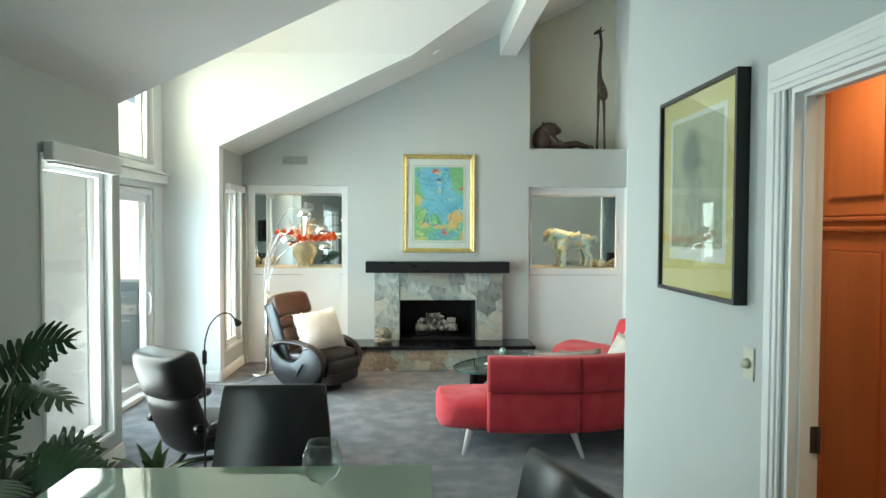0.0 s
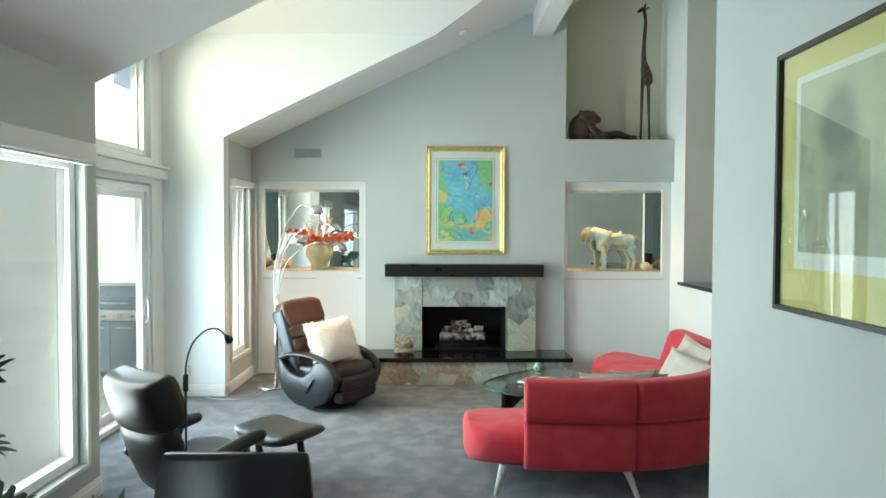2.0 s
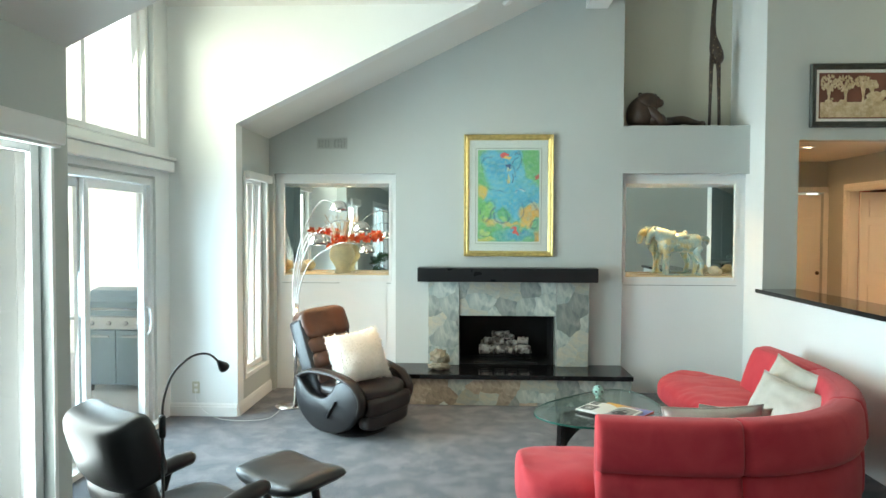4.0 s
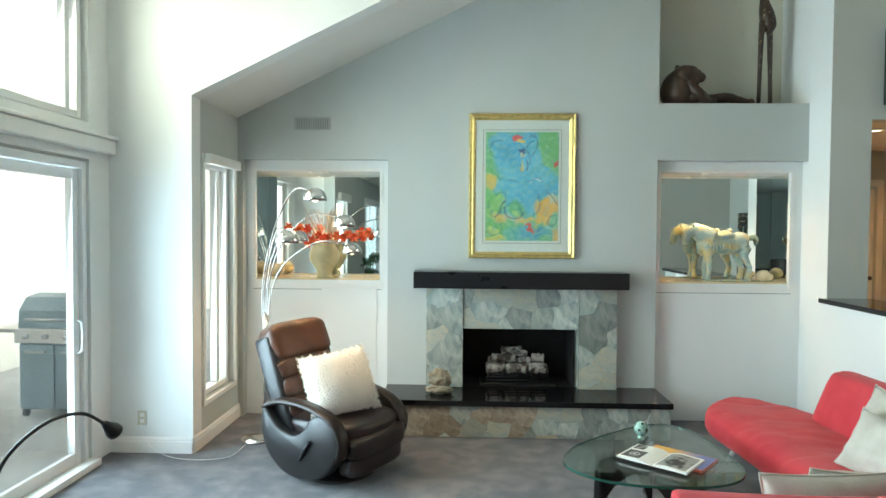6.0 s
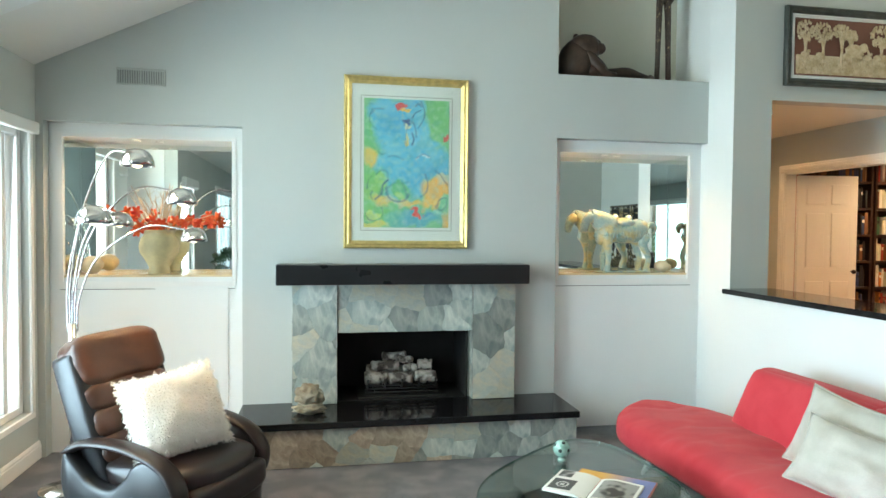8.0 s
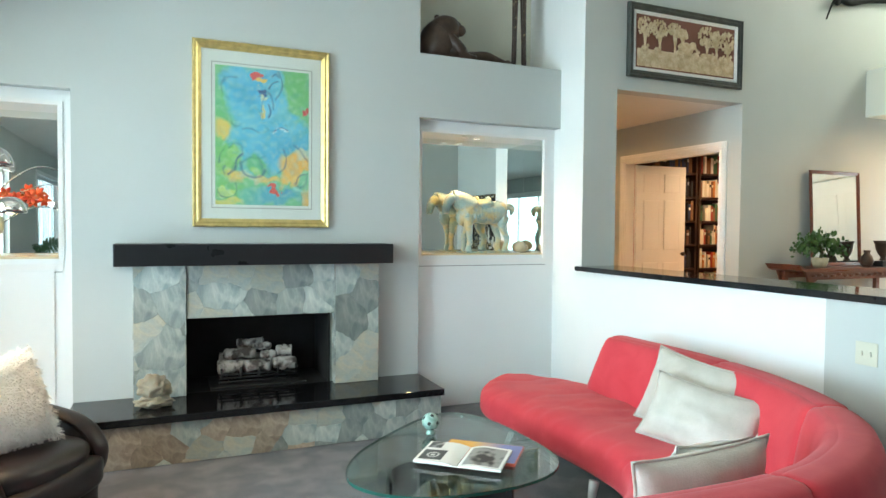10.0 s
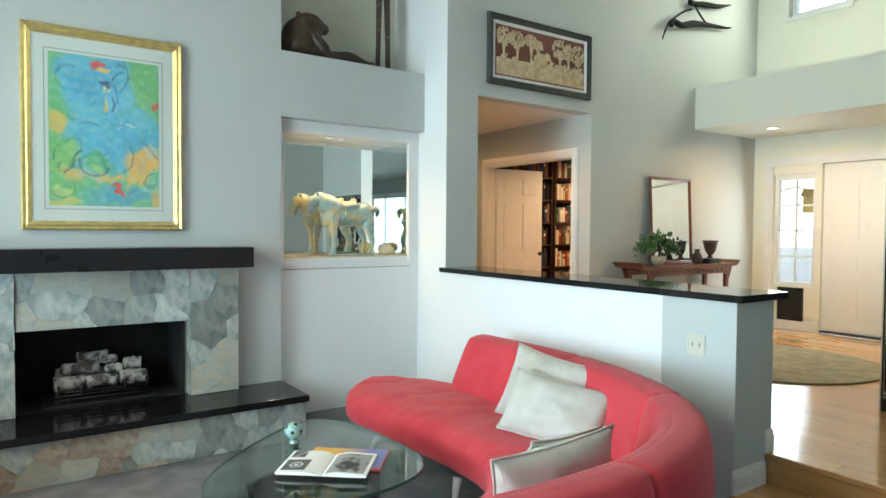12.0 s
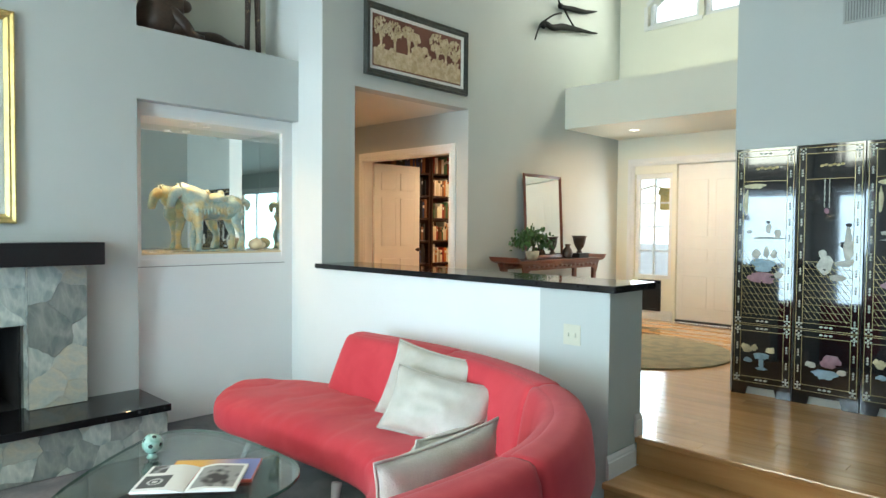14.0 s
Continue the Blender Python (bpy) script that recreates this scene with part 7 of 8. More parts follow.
def horse():
    ob = thing("horse_figurine", "green and amber glazed ceramic horse figurine on the display shelf", "figurine", (2.31, 9.36, 1.351))
    ob.scale = (1.12, 1.12, 1.12)
    bm = bmesh.new()
    # body, chest and rump
    tube(bm, spline([(0.22, 0, 0.33), (0.17, 0, 0.335), (0.05, 0, 0.32), (-0.08, 0, 0.325), (-0.155, 0, 0.35), (-0.19, 0, 0.37)], 4),
         [0.03, 0.055, 0.08, 0.09, 0.096, 0.098, 0.095, 0.088, 0.086, 0.085, 0.085, 0.087, 0.09, 0.092, 0.094, 0.094, 0.09, 0.08, 0.07, 0.055, 0.03][:21], 16)
    # neck and head
    tube(bm, spline([(-0.10, 0, 0.36), (-0.17, 0, 0.41), (-0.225, 0, 0.435), (-0.255, 0, 0.435)], 3), [0.098, 0.095, 0.09, 0.082, 0.076, 0.07, 0.064, 0.058, 0.05, 0.04], 14)
    tube(bm, spline([(-0.235, 0, 0.445), (-0.285, 0, 0.42), (-0.31, 0, 0.36), (-0.315, 0, 0.315)], 3), [0.038, 0.048, 0.048, 0.043, 0.038, 0.034, 0.032, 0.031, 0.029, 0.018], 12)
    for s in (1, -1):
        tube(bm, [(-0.25, s * 0.024, 0.47), (-0.255, s * 0.03, 0.505)], [0.013, 0.003], 6)
    blob(bm, (-0.165, 0, 0.29), (0.05, 0.075, 0.07), 3, 0.2, 4)
    for x, y, lean in ((-0.12, 0.045, -0.01), (-0.14, -0.045, 0.02), (0.17, 0.045, 0.02), (0.19, -0.045, 0.035)):
        tube(bm, spline([(x, y, 0.30), (x + (0.01 if x < 0 else -0.015), y, 0.22), (x + lean, y, 0.12), (x + lean * 0.6, y, 0.05), (x + lean * 0.5, y, 0.012)], 3),
             [0.052, 0.05, 0.045, 0.036, 0.03, 0.026, 0.024, 0.022, 0.021, 0.022, 0.026, 0.028, 0.030], 10)
    tube(bm, spline([(0.235, 0, 0.37), (0.275, 0, 0.385), (0.295, 0, 0.355), (0.285, 0, 0.31)], 3), [0.02, 0.026, 0.028, 0.026, 0.026, 0.028, 0.026, 0.02, 0.014, 0.005], 8)
    blob(bm, (0.02, 0, 0.395), (0.105, 0.088, 0.045), 3, 0.2, 3)
    blob(bm, (0.065, 0, 0.435), (0.022, 0.05, 0.03), 2, 0.1, 3)
    blob(bm, (-0.045, 0, 0.435), (0.02, 0.045, 0.03), 2, 0.1, 3)
    for k in range(8):
        blob(bm, (-0.07 - 0.022 * k, 0, 0.435 + 0.007 * k), (0.022, 0.018, 0.024), 2, 0.3, 3, seed=k)
    for k in range(14):
        blob(bm, (-0.15 + 0.027 * k, -0.088, 0.30 + 0.012 * math.sin(k * 1.9)), (0.010, 0.008, 0.03), 1, 0.3, 3, seed=k)
    box(bm, -0.19, 0.235, -0.075, 0.075, 0.0, 0.012, 0.005, 2)
    finish_ob = part("horse_body", bm, GLAZE_HORSE, ob, smooth=True)
    return ob


horse()
SHELL = material("pale_shell", (0.72, 0.62, 0.42), 0.3, var=0.08, scale=14, bump=0.2, coat=0.3)
for x, y, r, lab in ((2.72, 9.36, 0.055, "round pale shell on the mirrored display shelf"), (-2.13, 9.36, 0.07, "round pale amber glass globe on the mirrored display shelf")):
    ob = thing("shell" if x > 0 else "glass_globe", lab, "ornament", (x, y, 1.351))
    bm = bmesh.new()
    blob(bm, (0, 0, r), (r * 1.25, r * 0.9, r), 3, 0.12, 2)
    if x > 0:
        tube(bm, spline([(r * 1.0, 0, r * 1.1), (r * 1.5, 0, r * 0.9), (r * 1.3, 0, r * 0.4), (r * 0.8, 0, r * 0.4)], 4), r * 0.28, 8)
    part("shell_body", bm, SHELL, ob, smooth=True)

ob = thing("flower_vase", "frosted amber vase with red blossoms and twigs on the display shelf", "vase", (-1.63, 9.36, 1.351))
VASE = material("frosted_amber_glass", (0.78, 0.70, 0.42), 0.35, var=0.1, scale=9, fine=40, bump=0.3, trans=0.35)
bm = bmesh.new()
lathe(bm, [(0, 0), (0.085, 0), (0.088, 0.01), (0.075, 0.05), (0.10, 0.10), (0.145, 0.17), (0.152, 0.22), (0.14, 0.275), (0.115, 0.31), (0.112, 0.33), (0.13, 0.35), (0.122, 0.35), (0.104, 0.33), (0.10, 0.30), (0, 0.30)], 36)
part("vase_body", bm, VASE, ob, smooth=True)
TWIG = material("pale_twig", (0.62, 0.50, 0.34), 0.8, var=0.1)
PETAL = material("red_petal", (0.62, 0.035, 0.015), 0.5, var=0.15, scale=20, color2=(0.72, 0.14, 0.03))
rng = random.Random(8)
bm = bmesh.new()
tips = []
for k in range(26):
    a, r = rng.uniform(0, 2 * math.pi), rng.uniform(0.05, 0.20)
    end = Vector((r * math.cos(a) * 1.4, r * math.sin(a) * 0.45, rng.uniform(0.5, 0.72)))
    mid = end * 0.5 + Vector((0, 0, 0.14))
    tube(bm, spline([(0.02 * math.cos(a), 0.02 * math.sin(a), 0.3), mid, end], 4), [0.003] * 8 + [0.001], 5)
    for _ in range(3):
        s = mid.lerp(end, rng.uniform(0.2, 0.9))
        tube(bm, [s, s + Vector((rng.uniform(-0.06, 0.06), rng.uniform(-0.03, 0.03), rng.uniform(0.02, 0.09)))], [0.002, 0.0008], 4)
part("twigs", bm, TWIG, ob, "pale curly twigs", smooth=True)
bm = bmesh.new()
for sx, ez in ((-0.36, 0.50), (-0.28, 0.44), (-0.17, 0.47), (0.24, 0.42), (0.36, 0.44), (0.42, 0.48), (0.1, 0.40), (-0.06, 0.42)):
    tube(bm, spline([(0, 0, 0.32), (sx * 0.5, -0.03, 0.40), (sx, -0.05, ez)], 4), 0.003, 5)
part("stems", bm, TWIG, ob, smooth=True)
for x, z in ((-0.36, 0.50), (-0.30, 0.45), (-0.20, 0.42), (-0.15, 0.49), (-0.11, 0.38), (-0.04, 0.42), (0.03, 0.40), (0.00, 0.36), (-0.16, 0.34), (0.14, 0.42), (0.20, 0.40), (0.26, 0.43), (0.32, 0.40), (0.38, 0.46), (0.40, 0.41), (-0.08, 0.33)):
    bm = bmesh.new()
    y = rng.uniform(-0.10, 0.0)
    for p in range(6):
        a = p * math.pi / 3 + rng.uniform(-0.2, 0.2)
        d = Vector((math.cos(a), -0.5, math.sin(a))).normalized()
        blob(bm, Vector((x, y, z)) + d * 0.026, (0.030, 0.005, 0.014), 2, 0.2, 3, m=Matrix((d, d.cross(Vector((0, 1, 0.2))).normalized().cross(d), d.cross(Vector((0, 1, 0.2))).normalized())).transposed())
    blob(bm, (x, y - 0.012, z), (0.008, 0.008, 0.008), 1)
    part("blossom", bm, PETAL, ob, smooth=True)

# high niche: reclining animal and giraffe
ob = thing("reclining_sculpture", "dark bronze sculpture of a reclining cat-like animal on the high shelf", "sculpture", (2.1, 9.32, 3.041))
bm = bmesh.new()
lean = pose(0, 0, 0, 0, 14, 0)
blob(bm, (-0.25, 0.0, 0.17), (0.165, 0.15, 0.205), 4, 0.05, 1.4, m=lean.to_3x3())
blob(bm, (-0.19, -0.02, 0.28), (0.135, 0.12, 0.12), 4, 0.05, 1.6, power=2.4)
blob(bm, (-0.075, -0.07, 0.275), (0.062, 0.055, 0.052), 3, 0.05, 2)
blob(bm, (-0.10, -0.05, 0.325), (0.05, 0.05, 0.035), 3, 0.05, 2)
for x, z in ((-0.265, 0.385), (-0.10, 0.372)):
    blob(bm, (x, -0.01, z), (0.026, 0.018, 0.026), 2)
tube(bm, spline([(-0.20, -0.09, 0.22), (-0.10, -0.12, 0.12), (-0.04, -0.12, 0.05), (0.06, -0.12, 0.03)], 5), [0.05] * 8 + [0.04] * 4 + [0.034] * 4, 10)
blob(bm, (-0.10, 0.0, 0.09), (0.14, 0.14, 0.09), 3, 0.05, 2)
tube(bm, spline([(-0.05, 0.02, 0.06), (0.10, 0.02, 0.075), (0.22, 0.0, 0.095), (0.33, -0.02, 0.065), (0.44, -0.03, 0.035)], 5),
     [0.06, 0.062, 0.062, 0.062, 0.062, 0.06, 0.058, 0.056, 0.054, 0.052, 0.05, 0.048, 0.046, 0.042, 0.04, 0.038, 0.036, 0.034, 0.032, 0.03, 0.018], 12)
blob(bm, (0.43, -0.04, 0.045), (0.04, 0.03, 0.035), 3, 0.1, 2)
box(bm, -0.39, 0.50, -0.17, 0.15, 0.0, 0.012, 0.004)
part("sculpture_body", bm, DARK_BRONZE, ob, smooth=True)

ob = thing("giraffe_sculpture", "tall slender dark wooden giraffe with pale speckles on the shelf", "sculpture", (2.69, 9.36, 3.041))
GIRAFFE = material("speckled_dark_wood", (0.045, 0.028, 0.02), 0.5, var=0.2, scale=34, fine=90, bump=0.4, color2=(0.26, 0.20, 0.11), mixed=(0.60, 0.66))
bm = bmesh.new()
for x, y in ((-0.055, -0.03), (-0.035, 0.04), (0.045, -0.03), (0.065, 0.04)):
    tube(bm, [(x * 1.15, y, 0.0), (x, y, 0.3), (x * 0.85, y, 0.68), (x * 0.6, y * 0.7, 0.84)], [0.017, 0.015, 0.020, 0.030], 8)
tube(bm, spline([(0.05, 0, 0.74), (0.02, 0, 0.86), (-0.01, 0, 0.99), (-0.025, 0, 1.12), (-0.02, 0, 1.35), (-0.005, 0, 1.58), (-0.03, 0, 1.72)], 4),
     [0.025, 0.05, 0.065, 0.07, 0.072, 0.07, 0.066, 0.06, 0.052, 0.045, 0.038, 0.034, 0.032, 0.03, 0.028, 0.027, 0.026, 0.025, 0.024, 0.023, 0.022, 0.022, 0.022, 0.022, 0.018], 12)
tube(bm, [(-0.01, 0, 1.73), (-0.05, 0, 1.735), (-0.10, 0, 1.705), (-0.115, 0, 1.695)], [0.024, 0.03, 0.02, 0.010], 10)
for s in (1, -1):
    tube(bm, [(-0.02, s * 0.018, 1.74), (-0.015, s * 0.022, 1.80)], [0.008, 0.009], 6)
    tube(bm, [(0.0, s * 0.02, 1.735), (0.03, s * 0.05, 1.75)], [0.010, 0.003], 6)
part("sculpture_body", bm, GIRAFFE, ob, smooth=True)

# ---- console group in the foyer ----
ROSEWOOD = material("rosewood", (0.17, 0.05, 0.025), 0.3, var=0.12, scale=3, fine=40, bump=0.06, stretch=(0.6, 8, 8), color2=(0.11, 0.03, 0.016), coat=0.3)


def console():
    ob = thing("console_table", "carved rosewood altar table with upturned ends against the beige-lit wall", "console table", (6.13, 8.52, UP))
    L = 0.86
    bm = bmesh.new()
    prism(bm, [(-L - 0.03, 0.862), (-L + 0.03, 0.84), (L - 0.03, 0.84), (L + 0.03, 0.862), (L + 0.075, 0.912), (L + 0.05, 0.912), (L - 0.01, 0.872), (-L + 0.01, 0.872), (-L - 0.05, 0.912), (-L - 0.075, 0.912)], "y", -0.19, 0.19)
    part("tabletop", bm, ROSEWOOD, ob, "top with upturned ends")
    for y in (-0.165, 0.15):
        bm = bmesh.new()
        prism(bm, [(-L + 0.06, 0.838), (-L + 0.12, 0.70), (-L + 0.22, 0.76), (L - 0.22, 0.76), (L - 0.12, 0.70), (L - 0.06, 0.838)], "y", y, y + 0.02)
        apron = part("apron", bm, ROSEWOOD, ob, "carved apron")
        for k in range(16):
            bm = bmesh.new()
            blob(bm, (-0.69 + k * 0.092, y - 0.002, 0.80 + 0.008 * math.sin(k * 2)), (0.034, 0.008, 0.014), 2, 0.4, 3, seed=k)
            part("carving", bm, ROSEWOOD, apron, smooth=True)
    for x in (-L + 0.15, L - 0.15):
        for y in (-0.14, 0.14):
            bm = bmesh.new()
            box(bm, x - 0.03, x + 0.03, y - 0.02, y + 0.02, 0, 0.838, 0.005)
            part("leg", bm, ROSEWOOD, ob)
        bm = bmesh.new()
        box(bm, x - 0.02, x + 0.02, -0.119, 0.119, 0.10, 0.14, 0.004)
        part("stretcher", bm, ROSEWOOD, ob)


console()
ob = thing("wall_mirror", "tall mirror in a thin rosewood frame leaning above the console", "mirror", (6.17, 8.66, 1.213))
m = pose(6.17, 8.655, 1.214, -3, 0, 0)
ob.matrix_basis = m
frame_bars(ob, 0.76, 1.0, 0.035, 0.025, ROSEWOOD)
slab_part("mirror_glass", ob, -0.346, 0.346, -0.008, -0.001, 0.034, 0.966, MIRROR)
slab_part("backing", ob, -0.35, 0.35, 0.0005, 0.012, 0.02, 0.98, ROSEWOOD)

LEAF = material("leaf_green", (0.035, 0.085, 0.022), 0.35, var=0.25, scale=8, fine=60, bump=0.3, color2=(0.07, 0.14, 0.035), spec=0.4)
LEAF_DARK = material("leaf_dark_green", (0.016, 0.045, 0.018), 0.45, var=0.25, scale=6, fine=60, bump=0.3, color2=(0.04, 0.085, 0.03), spec=0.4)
BARK = material("plant_stem", (0.10, 0.11, 0.05), 0.7, var=0.2)

ob = thing("bonsai", "small bushy green bonsai in a pale pot on the console table", "potted plant", (5.66, 8.46, 1.213))
bm = bmesh.new()
lathe(bm, [(0, 0), (0.06, 0), (0.085, 0.05), (0.095, 0.11), (0.085, 0.11), (0.075, 0.09), (0, 0.09)], 24)
part("pot", bm, material("cream_pot", (0.5, 0.44, 0.3), 0.4, var=0.15, scale=15), ob, "cream glazed pot", smooth=True)
bm = bmesh.new()
tube(bm, spline([(0, 0, 0.08), (0.03, 0, 0.16), (-0.02, 0, 0.24), (0.02, 0, 0.30)], 4), [0.02] * 6 + [0.014] * 7, 8)
for dx, dz in ((-0.2, 0.25), (0.2, 0.22), (0.1, 0.32), (-0.1, 0.33)):
    tube(bm, spline([(0, 0, 0.2), (dx * 0.5, 0, 0.24), (dx, 0, dz)], 3), 0.006, 6)
part("trunk", bm, BARK, ob, smooth=True)
bm = bmesh.new()
rng = random.Random(12)
for k in range(520):
    cx, cz, r = rng.choice(((-0.2, 0.24, 0.10), (-0.08, 0.33, 0.10), (0.06, 0.34, 0.11), (0.2, 0.25, 0.11), (0.0, 0.27, 0.12), (0.27, 0.18, 0.06), (-0.25, 0.2, 0.06)))
    p = Vector((cx + rng.gauss(0, r * 0.55), rng.gauss(0, 0.07), cz + rng.gauss(0, r * 0.38)))
    q = Euler((rng.uniform(0, 6), rng.uniform(0, 6), rng.uniform(0, 6))).to_matrix()
    s = rng.uniform(0.018, 0.034)
    vs = [bm.verts.new(p + q @ Vector(v) * s) for v in ((-1, 0, 0), (-0.3, 0.55, 0.1), (0.6, 0.5, 0), (1, 0, -0.15), (0.6, -0.5, 0), (-0.3, -0.55, 0.1))]
    bm.faces.new(vs)
part("foliage", bm, LEAF, ob, "clustered small leaves", kind="stuff")
ob.scale = (0.85, 0.85, 0.9)

for nm, x, prof, lab, sc in (
        ("small_vase", 6.36, [(0, 0), (0.04, 0), (0.05, 0.02), (0.065, 0.06), (0.05, 0.11), (0.025, 0.14), (0.035, 0.17), (0.028, 0.17), (0, 0.15)], "small dark bronze vase on the console table", 1.0),
        ("footed_cup", 6.62, [(0, 0.06), (0.035, 0.06), (0.035, 0.075), (0.02, 0.09), (0.05, 0.13), (0.07, 0.18), (0.078, 0.23), (0.095, 0.27), (0.085, 0.27), (0.068, 0.23), (0, 0.2)], "dark bronze footed cup with flared rim on a black stand", 1.0)):
    ob = thing(nm, lab, "vase", (x, 8.45, 1.213))
    bm = bmesh.new()
    lathe(bm, [(a * sc, b * sc) for a, b in prof], 24)
    part("vase_body", bm, DARK_BRONZE, ob, smooth=True)
    if nm == "footed_cup":
        slab_part("stand", ob, -0.11, 0.11, -0.07, 0.07, 0.0, 0.0595, BLACK_PLASTIC, "black wooden stand", 0.006)

ob = thing("wall_sculpture", "dark metal sculpture of two flowing shapes high on the grey wall", "wall art", (6.55, 8.735, 4.0))
bm = bmesh.new()
def flow(pts, rs, y=-0.06):
    rs = [r * 0.62 for r in rs]
    tube(bm, spline([(p[0], y, p[1]) for p in pts], 5), [rs[min(len(rs) - 1, int(i / 5))] * (1 - (i % 5) / 5) + rs[min(len(rs) - 1, int(i / 5) + 1)] * ((i % 5) / 5) for i in range((len(pts) - 1) * 5 + 1)], 8)
flow([(-0.60, -0.22), (-0.52, -0.06), (-0.42, 0.02), (-0.25, 0.0), (-0.02, 0.06), (0.3, 0.10), (0.62, 0.13), (0.78, 0.16)], [0.012, 0.018, 0.045, 0.06, 0.07, 0.05, 0.03, 0.012])
flow([(-0.40, 0.05), (-0.22, 0.16), (-0.06, 0.22)], [0.02, 0.018, 0.02])
flow([(-0.15, 0.42), (-0.10, 0.32), (-0.02, 0.30), (0.2, 0.33), (0.45, 0.36), (0.62, 0.40), (0.76, 0.44)], [0.012, 0.02, 0.05, 0.06, 0.05, 0.03, 0.012])
flow([(-0.02, 0.30), (0.1, 0.20), (0.22, 0.12)], [0.02, 0.018, 0.018])
blob(bm, (-0.44, -0.06, -0.02), (0.045, 0.03, 0.04), 2)
blob(bm, (-0.08, -0.06, 0.30), (0.045, 0.03, 0.04), 2)
tube(bm, [(0.0, -0.002, 0.08), (0.0, -0.06, 0.08)], 0.015, 8)
part("sculpture_body", bm, material("matt_black_iron", (0.010, 0.010, 0.010), 0.7, var=0.2, bump=0.2, spec=0.2), ob, smooth=True)

ob = thing("rug", "round pale green and gold patterned rug on the oak foyer floor", "rug", (5.80, 7.32, UP))
RUG = material("gold_green_rug", (0.32, 0.27, 0.15), 0.95, var=0.2, scale=7, fine=200, bump=0.6, color2=(0.20, 0.20, 0.12), mixed=(0.44, 0.58), sheen=0.2)
bm = bmesh.new()
lathe(bm, [(0, 0.001), (0.98, 0.001), (0.985, 0.006), (0.975, 0.012), (0, 0.012)], 64)
part("rug_top", bm, RUG, ob)
bm = bmesh.new()
tube(bm, [(0.98 * math.cos(a), 0.98 * math.sin(a), 0.008) for a in (math.radians(d) for d in range(0, 361, 6))], 0.007, 6, caps=False)
part("binding", bm, material("rug_binding", (0.22, 0.2, 0.11), 0.9), ob)

# porch lantern outside the side light
ob = thing("porch_lantern", "brass porch lantern on the sunlit court wall outside", "lantern", (XE + 0.9, 8.26, 1.95))
ob.matrix_basis = pose(XE + 0.62, 8.30, 1.85)
bm = bmesh.new()
box(bm, -0.07, 0.07, -0.07, 0.07, 0.0, 0.22, 0.01)
prism(bm, [(-0.10, 0.22), (0.10, 0.22), (0.02, 0.32), (-0.02, 0.32)], "y", -0.09, 0.09)
tube(bm, [(0, 0, 0.3), (0, 0.2, 0.36), (0, 0.435, 0.3)], 0.012, 8)
tube(bm, [(0, 0.435, 0.38), (0, 0.435, 0.0)], 0.03, 8)
part("lantern_body", bm, GOLD, ob)
structure("porch_post", boxes((XE + 0.55, XE + 0.69, 8.77, 8.93, 0.3, 2.9)), TRIM)
# two added slabs that keep the sun out of the entry windows
structure("porch_sun_block", boxes((XE + 0.2, XE + 2.6, 3.6, 12, 2.9, 3.05)), TRIM)
structure("eave_sun_block", boxes((XE + 0.2, XE + 1.1, 3.6, 9.5, 5.16, 5.3)), TRIM)

# ---- library shelves ----
DARK_WOOD = material("dark_bookcase", (0.045, 0.022, 0.014), 0.35, var=0.15, stretch=(8, 8, 0.7), fine=30, bump=0.05)
BOOKS = [material("book_" + n, c, 0.6, var=0.05) for n, c in (("red", (0.30, 0.03, 0.02)), ("cream", (0.6, 0.55, 0.4)), ("navy", (0.03, 0.05, 0.12)), ("brown", (0.2, 0.09, 0.04)),
                                                              ("white", (0.7, 0.68, 0.6)), ("green", (0.05, 0.14, 0.07)), ("black", (0.02, 0.02, 0.02)), ("orange", (0.5, 0.18, 0.04)))]
rng = random.Random(77)
for x0, x1, cols in ((5.45, 6.22, (6, 2, 3, 6, 3)), (6.25, 7.02, (0, 1, 3, 4, 7, 1, 5, 4))):
    ob = thing("bookcase", "tall dark wooden bookcase packed with books against the red library wall", "bookcase", ((x0 + x1) / 2, 10.83, UP), 0, "library bookcases")
    w = (x1 - x0) / 2
    for a in ((-w, -w + 0.03, 0, 2.35), (w - 0.03, w, 0, 2.35)):
        slab_part("side_board", ob, a[0], a[1], -0.16, 0.16, a[2], a[3], DARK_WOOD)
    slab_part("back_board", ob, -w + 0.03, w - 0.03, 0.145, 0.16, 0, 2.35, DARK_WOOD)
    for k in range(8):
        z = 0.06 + k * 0.32
        slab_part("shelf", ob, -w + 0.0305, w - 0.0305, -0.16, 0.144, z, z + 0.025, DARK_WOOD)
        if k == 7:
            break
        x = -w + 0.035
        while x < w - 0.08:
            t, h = rng.uniform(0.018, 0.05), rng.uniform(0.17, 0.27)
            if rng.random() < 0.93:
                b = thing("book", "bound book standing upright on the dark bookcase shelf", "book", ((x0 + x1) / 2 + x + t / 2, 10.83, UP + z + 0.0255), 0, "books on the library shelves")
                bm = bmesh.new()
                box(bm, -t / 2, t / 2, -0.13, 0.05, 0, h, 0.003, 1)
                part("cover", bm, BOOKS[rng.choice(cols)], b)
                if rng.random() < 0.5:
                    bm = bmesh.new()
                    box(bm, -t / 2 * 0.8, t / 2 * 0.8, -0.1315, -0.1301, h * 0.62, h * 0.78)
                    part("spine_band", bm, BOOKS[rng.choice((1, 4, 6))], b)
            x += t + rng.uniform(0.0015, 0.004)

